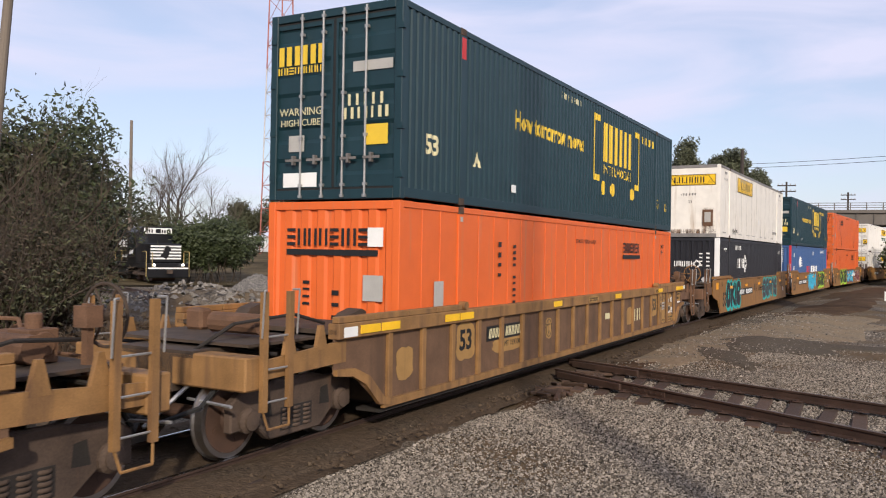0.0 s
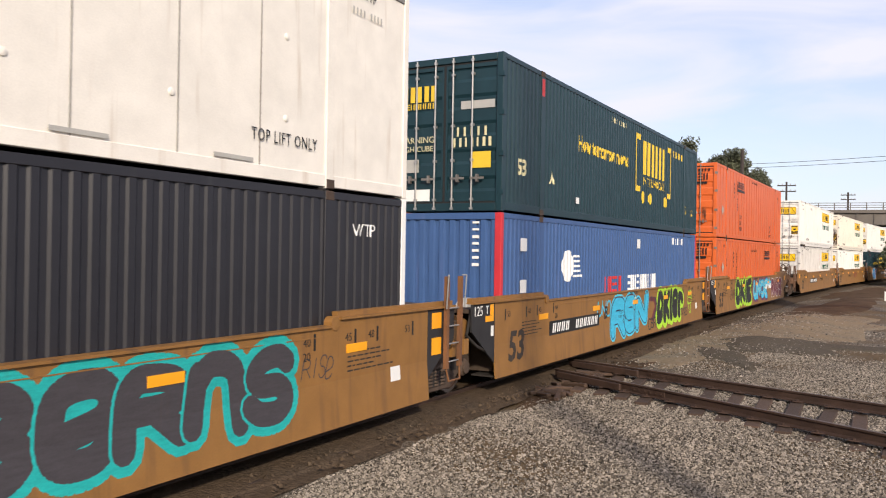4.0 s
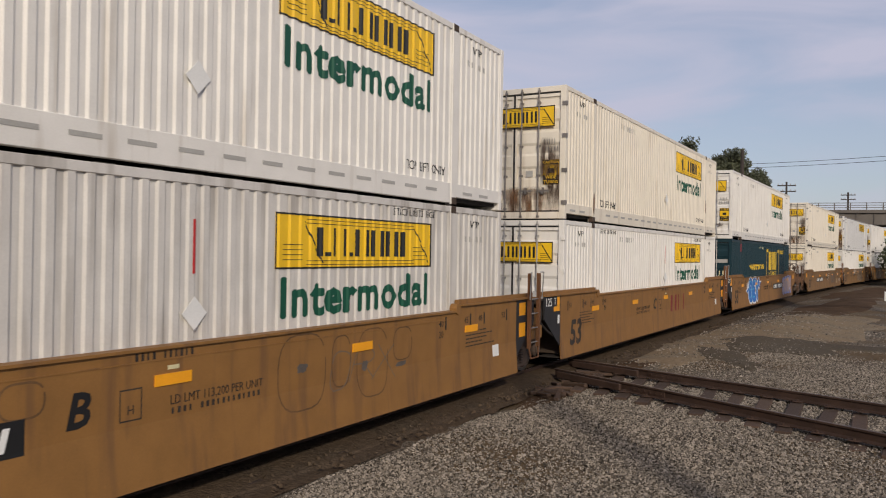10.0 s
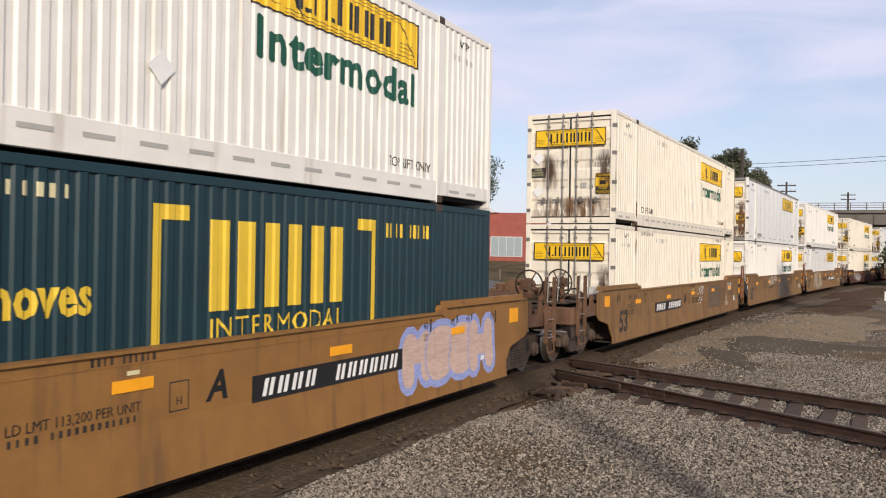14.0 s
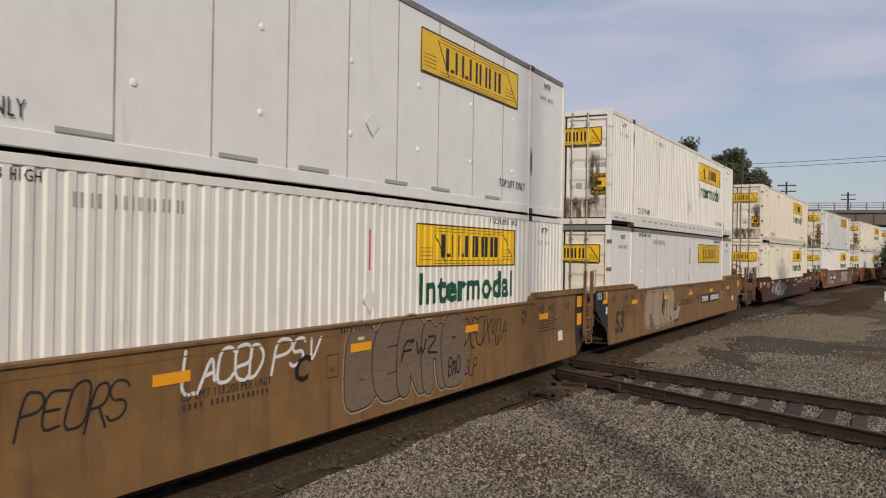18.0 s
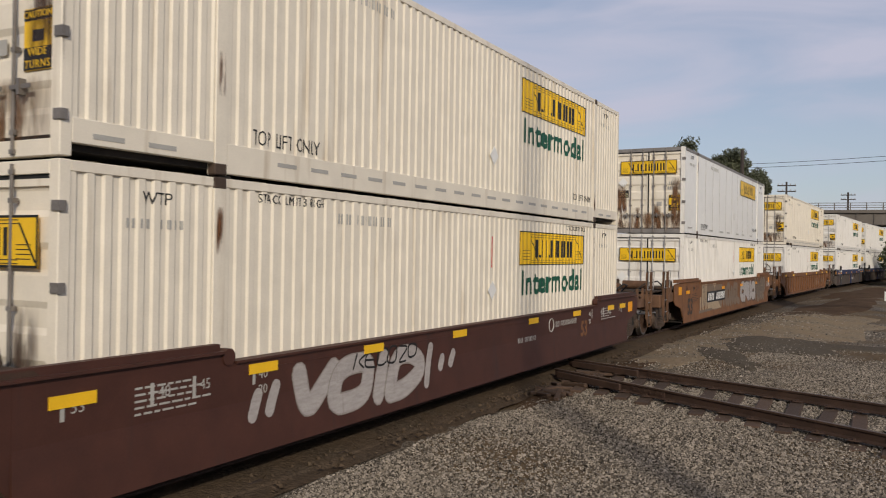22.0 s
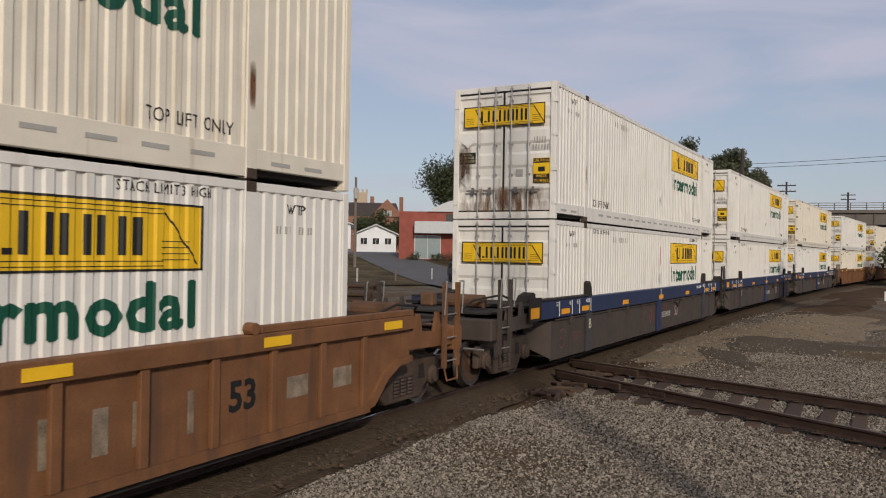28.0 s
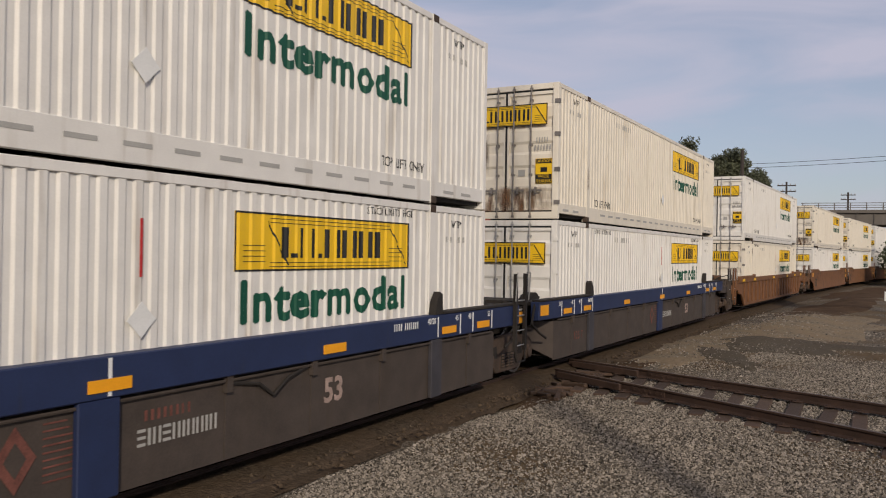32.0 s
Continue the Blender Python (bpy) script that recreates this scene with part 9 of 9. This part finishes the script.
# the overpass at the end of the yard
bridge = thing("overpass", pose(126.1, -3.6, 0, 0, 0, 6), "grey-brown road bridge over the railway", "bridge")
part("girder", one_box(0, 9, -70, 5.6, 7.1, 8.7, 0.03), CONCRETE, bridge)
part("deck_edge", one_box(-0.35, 9.3, -70, 5.6, 8.7, 9.15, 0.03), CONCRETE, bridge)
for i in range(34):
    y = 5.0 - i * 2.2
    part("stiffener", one_box(-0.16, -0.001, y - 0.07, y + 0.07, 7.15, 8.69), CONCRETE, bridge)
for i in range(38):
    y = 5.2 - i * 2.0
    part("railing_post", one_box(-0.25, -0.15, y - 0.06, y + 0.06, 9.15, 10.15), CONCRETE, bridge)
for z in (9.45, 9.78, 10.1):
    part("railing_bar", one_box(-0.24, -0.16, -70, 5.4, z - 0.04, z + 0.04), CONCRETE, bridge)
part("abutment", one_box(-0.2, 9, 4.6, 7.2, -0.8, 8.7, 0.03), CONCRETE, bridge)
for y in (-13, -26, -40, -54):
    part("pier", one_box(1.5, 3.2, y - 0.7, y + 0.7, -0.8, 7.1, 0.05), CONCRETE, bridge)
heap("embankment", 155.03, 12.62, 34.0, 26.0, 11.0, 21, G["grass"], "grassy embankment beside the bridge", category="bank")
heap("embankment", 155.16, -34.13, 30.0, 26.0, 9.0, 22, G["grass"], "wooded embankment beyond the bridge", category="bank")
for i, (x, y, h) in enumerate(((138, -14.2, 8), (141, -20.4, 9), (136, -25.5, 9))):
    tree(x, y, h, 60 + i, "olive", 3000, 0.3, "scrubby tree beyond the bridge", 0.6, 0.2, 2)
for i, (x, y, h) in enumerate(((92, -10.6, 3.2), (101, -11.0, 3.6), (110, -12.0, 4.0), (96, -13.5, 4.2))):
    thicket(x, y, 2.4, 1.6, h, 70 + i, "green", 5000, "dark shrub before the bridge", 20, 0.16, level(x, y) - 0.05)

# scrap and fencing beyond the line
def tie_stack(x, y, turn, rows, wide, label):
    st = thing("tie_stack", pose(x, y, level(x, y) - 0.03, 0, 0, turn), label, "timber stack")
    rnd = random.Random(int(x * 10))
    for k in range(rows):
        for j in range(wide - k % 2):
            part("tie", TIE, None, st, at=pose((j - wide / 2 + 0.5 * (k % 2)) * 0.27, rnd.uniform(-0.15, 0.15), 0.17 + 0.172 * k, 0, 0, rnd.uniform(-2, 2)))


tie_stack(36.5, 17.6, 20, 3, 9, "low stack of old creosoted ties")
tie_stack(40.2, 19.2, 35, 2, 11, "low stack of old creosoted ties")
tie_stack(45.8, 23.0, 15, 3, 8, "low stack of old creosoted ties")
for i in range(9):
    x, y = 50.5 + 2.9 * i, 33.8 - 1.9 * i
    fp = thing("fence_post", pose(x, y, level(x, y) - 0.05), "short pale fence post in dry grass", "fence post", "posts along the street")
    part("post", one_box(-0.06, 0.06, -0.06, 0.06, 0, 1.05 + 0.1 * (i % 3), 0.01), PALE_STEEL if i % 3 else WOODPOLE, fp)
post = thing("marker_post", pose(44.44, -7.99, level(44.44, -7.99)), "small white lineside marker post", "post")
part("post", one_box(-0.04, 0.04, -0.04, 0.04, 0, 0.5), M["dull_bar"], post)
part("plate", one_box(-0.05, -0.041, -0.16, 0.16, 0.5, 0.95), M["sign_white"], post)


def pickup():
    """A dark car; local x runs to its front."""
    c = thing("car", Matrix(), "dark blue-black car with lit headlights on the street", "car")
    paint = mat("dark_car_paint", (0.012, 0.014, 0.02), 0.3, var=0.05, bump=0.0)
    bm = bmesh.new()
    prism(bm, [(-2.35, 0.45), (2.3, 0.45), (2.35, 0.75), (2.25, 0.98), (1.1, 1.08), (0.45, 1.66), (-1.9, 1.70), (-2.3, 1.1)], -0.92, 0.92)
    bevel(bm, 0.06, 2)
    part("body", bm, paint, c)
    bm = bmesh.new()
    prism(bm, [(0.98, 1.12), (0.45, 1.58), (0.40, 1.58), (0.9, 1.10)], -0.78, 0.78)
    bmesh.ops.translate(bm, verts=bm.verts[:], vec=(0.06, 0, 0.03))
    part("windshield", bm, PANE, c)
    for s in (-1, 1):
        part("side_window", one_box(-1.7, 0.4, s * 0.925 - 0.004, s * 0.925 + 0.004, 1.15, 1.55), PANE, c)
        bm = bmesh.new()
        lathe(bm, [(0.13, 0.0), (0.1, 0.03)], n=12)
        part("headlight", bm, LAMP, c, "lit headlight", pose(2.36, s * 0.66, 0.80, 0, 0, -90))
        for x in (-1.45, 1.45):
            bm = bmesh.new()
            rod(bm, (x, s * 0.72, 0.34), (x, s * 0.95, 0.34), 0.34, 18)
            part("wheel", bm, M["gasket"], c)
    part("grille", one_box(2.3, 2.375, -0.5, 0.5, 0.6, 0.9), M["dull_bar"], c)
    return c


road_car = pickup()


motions()
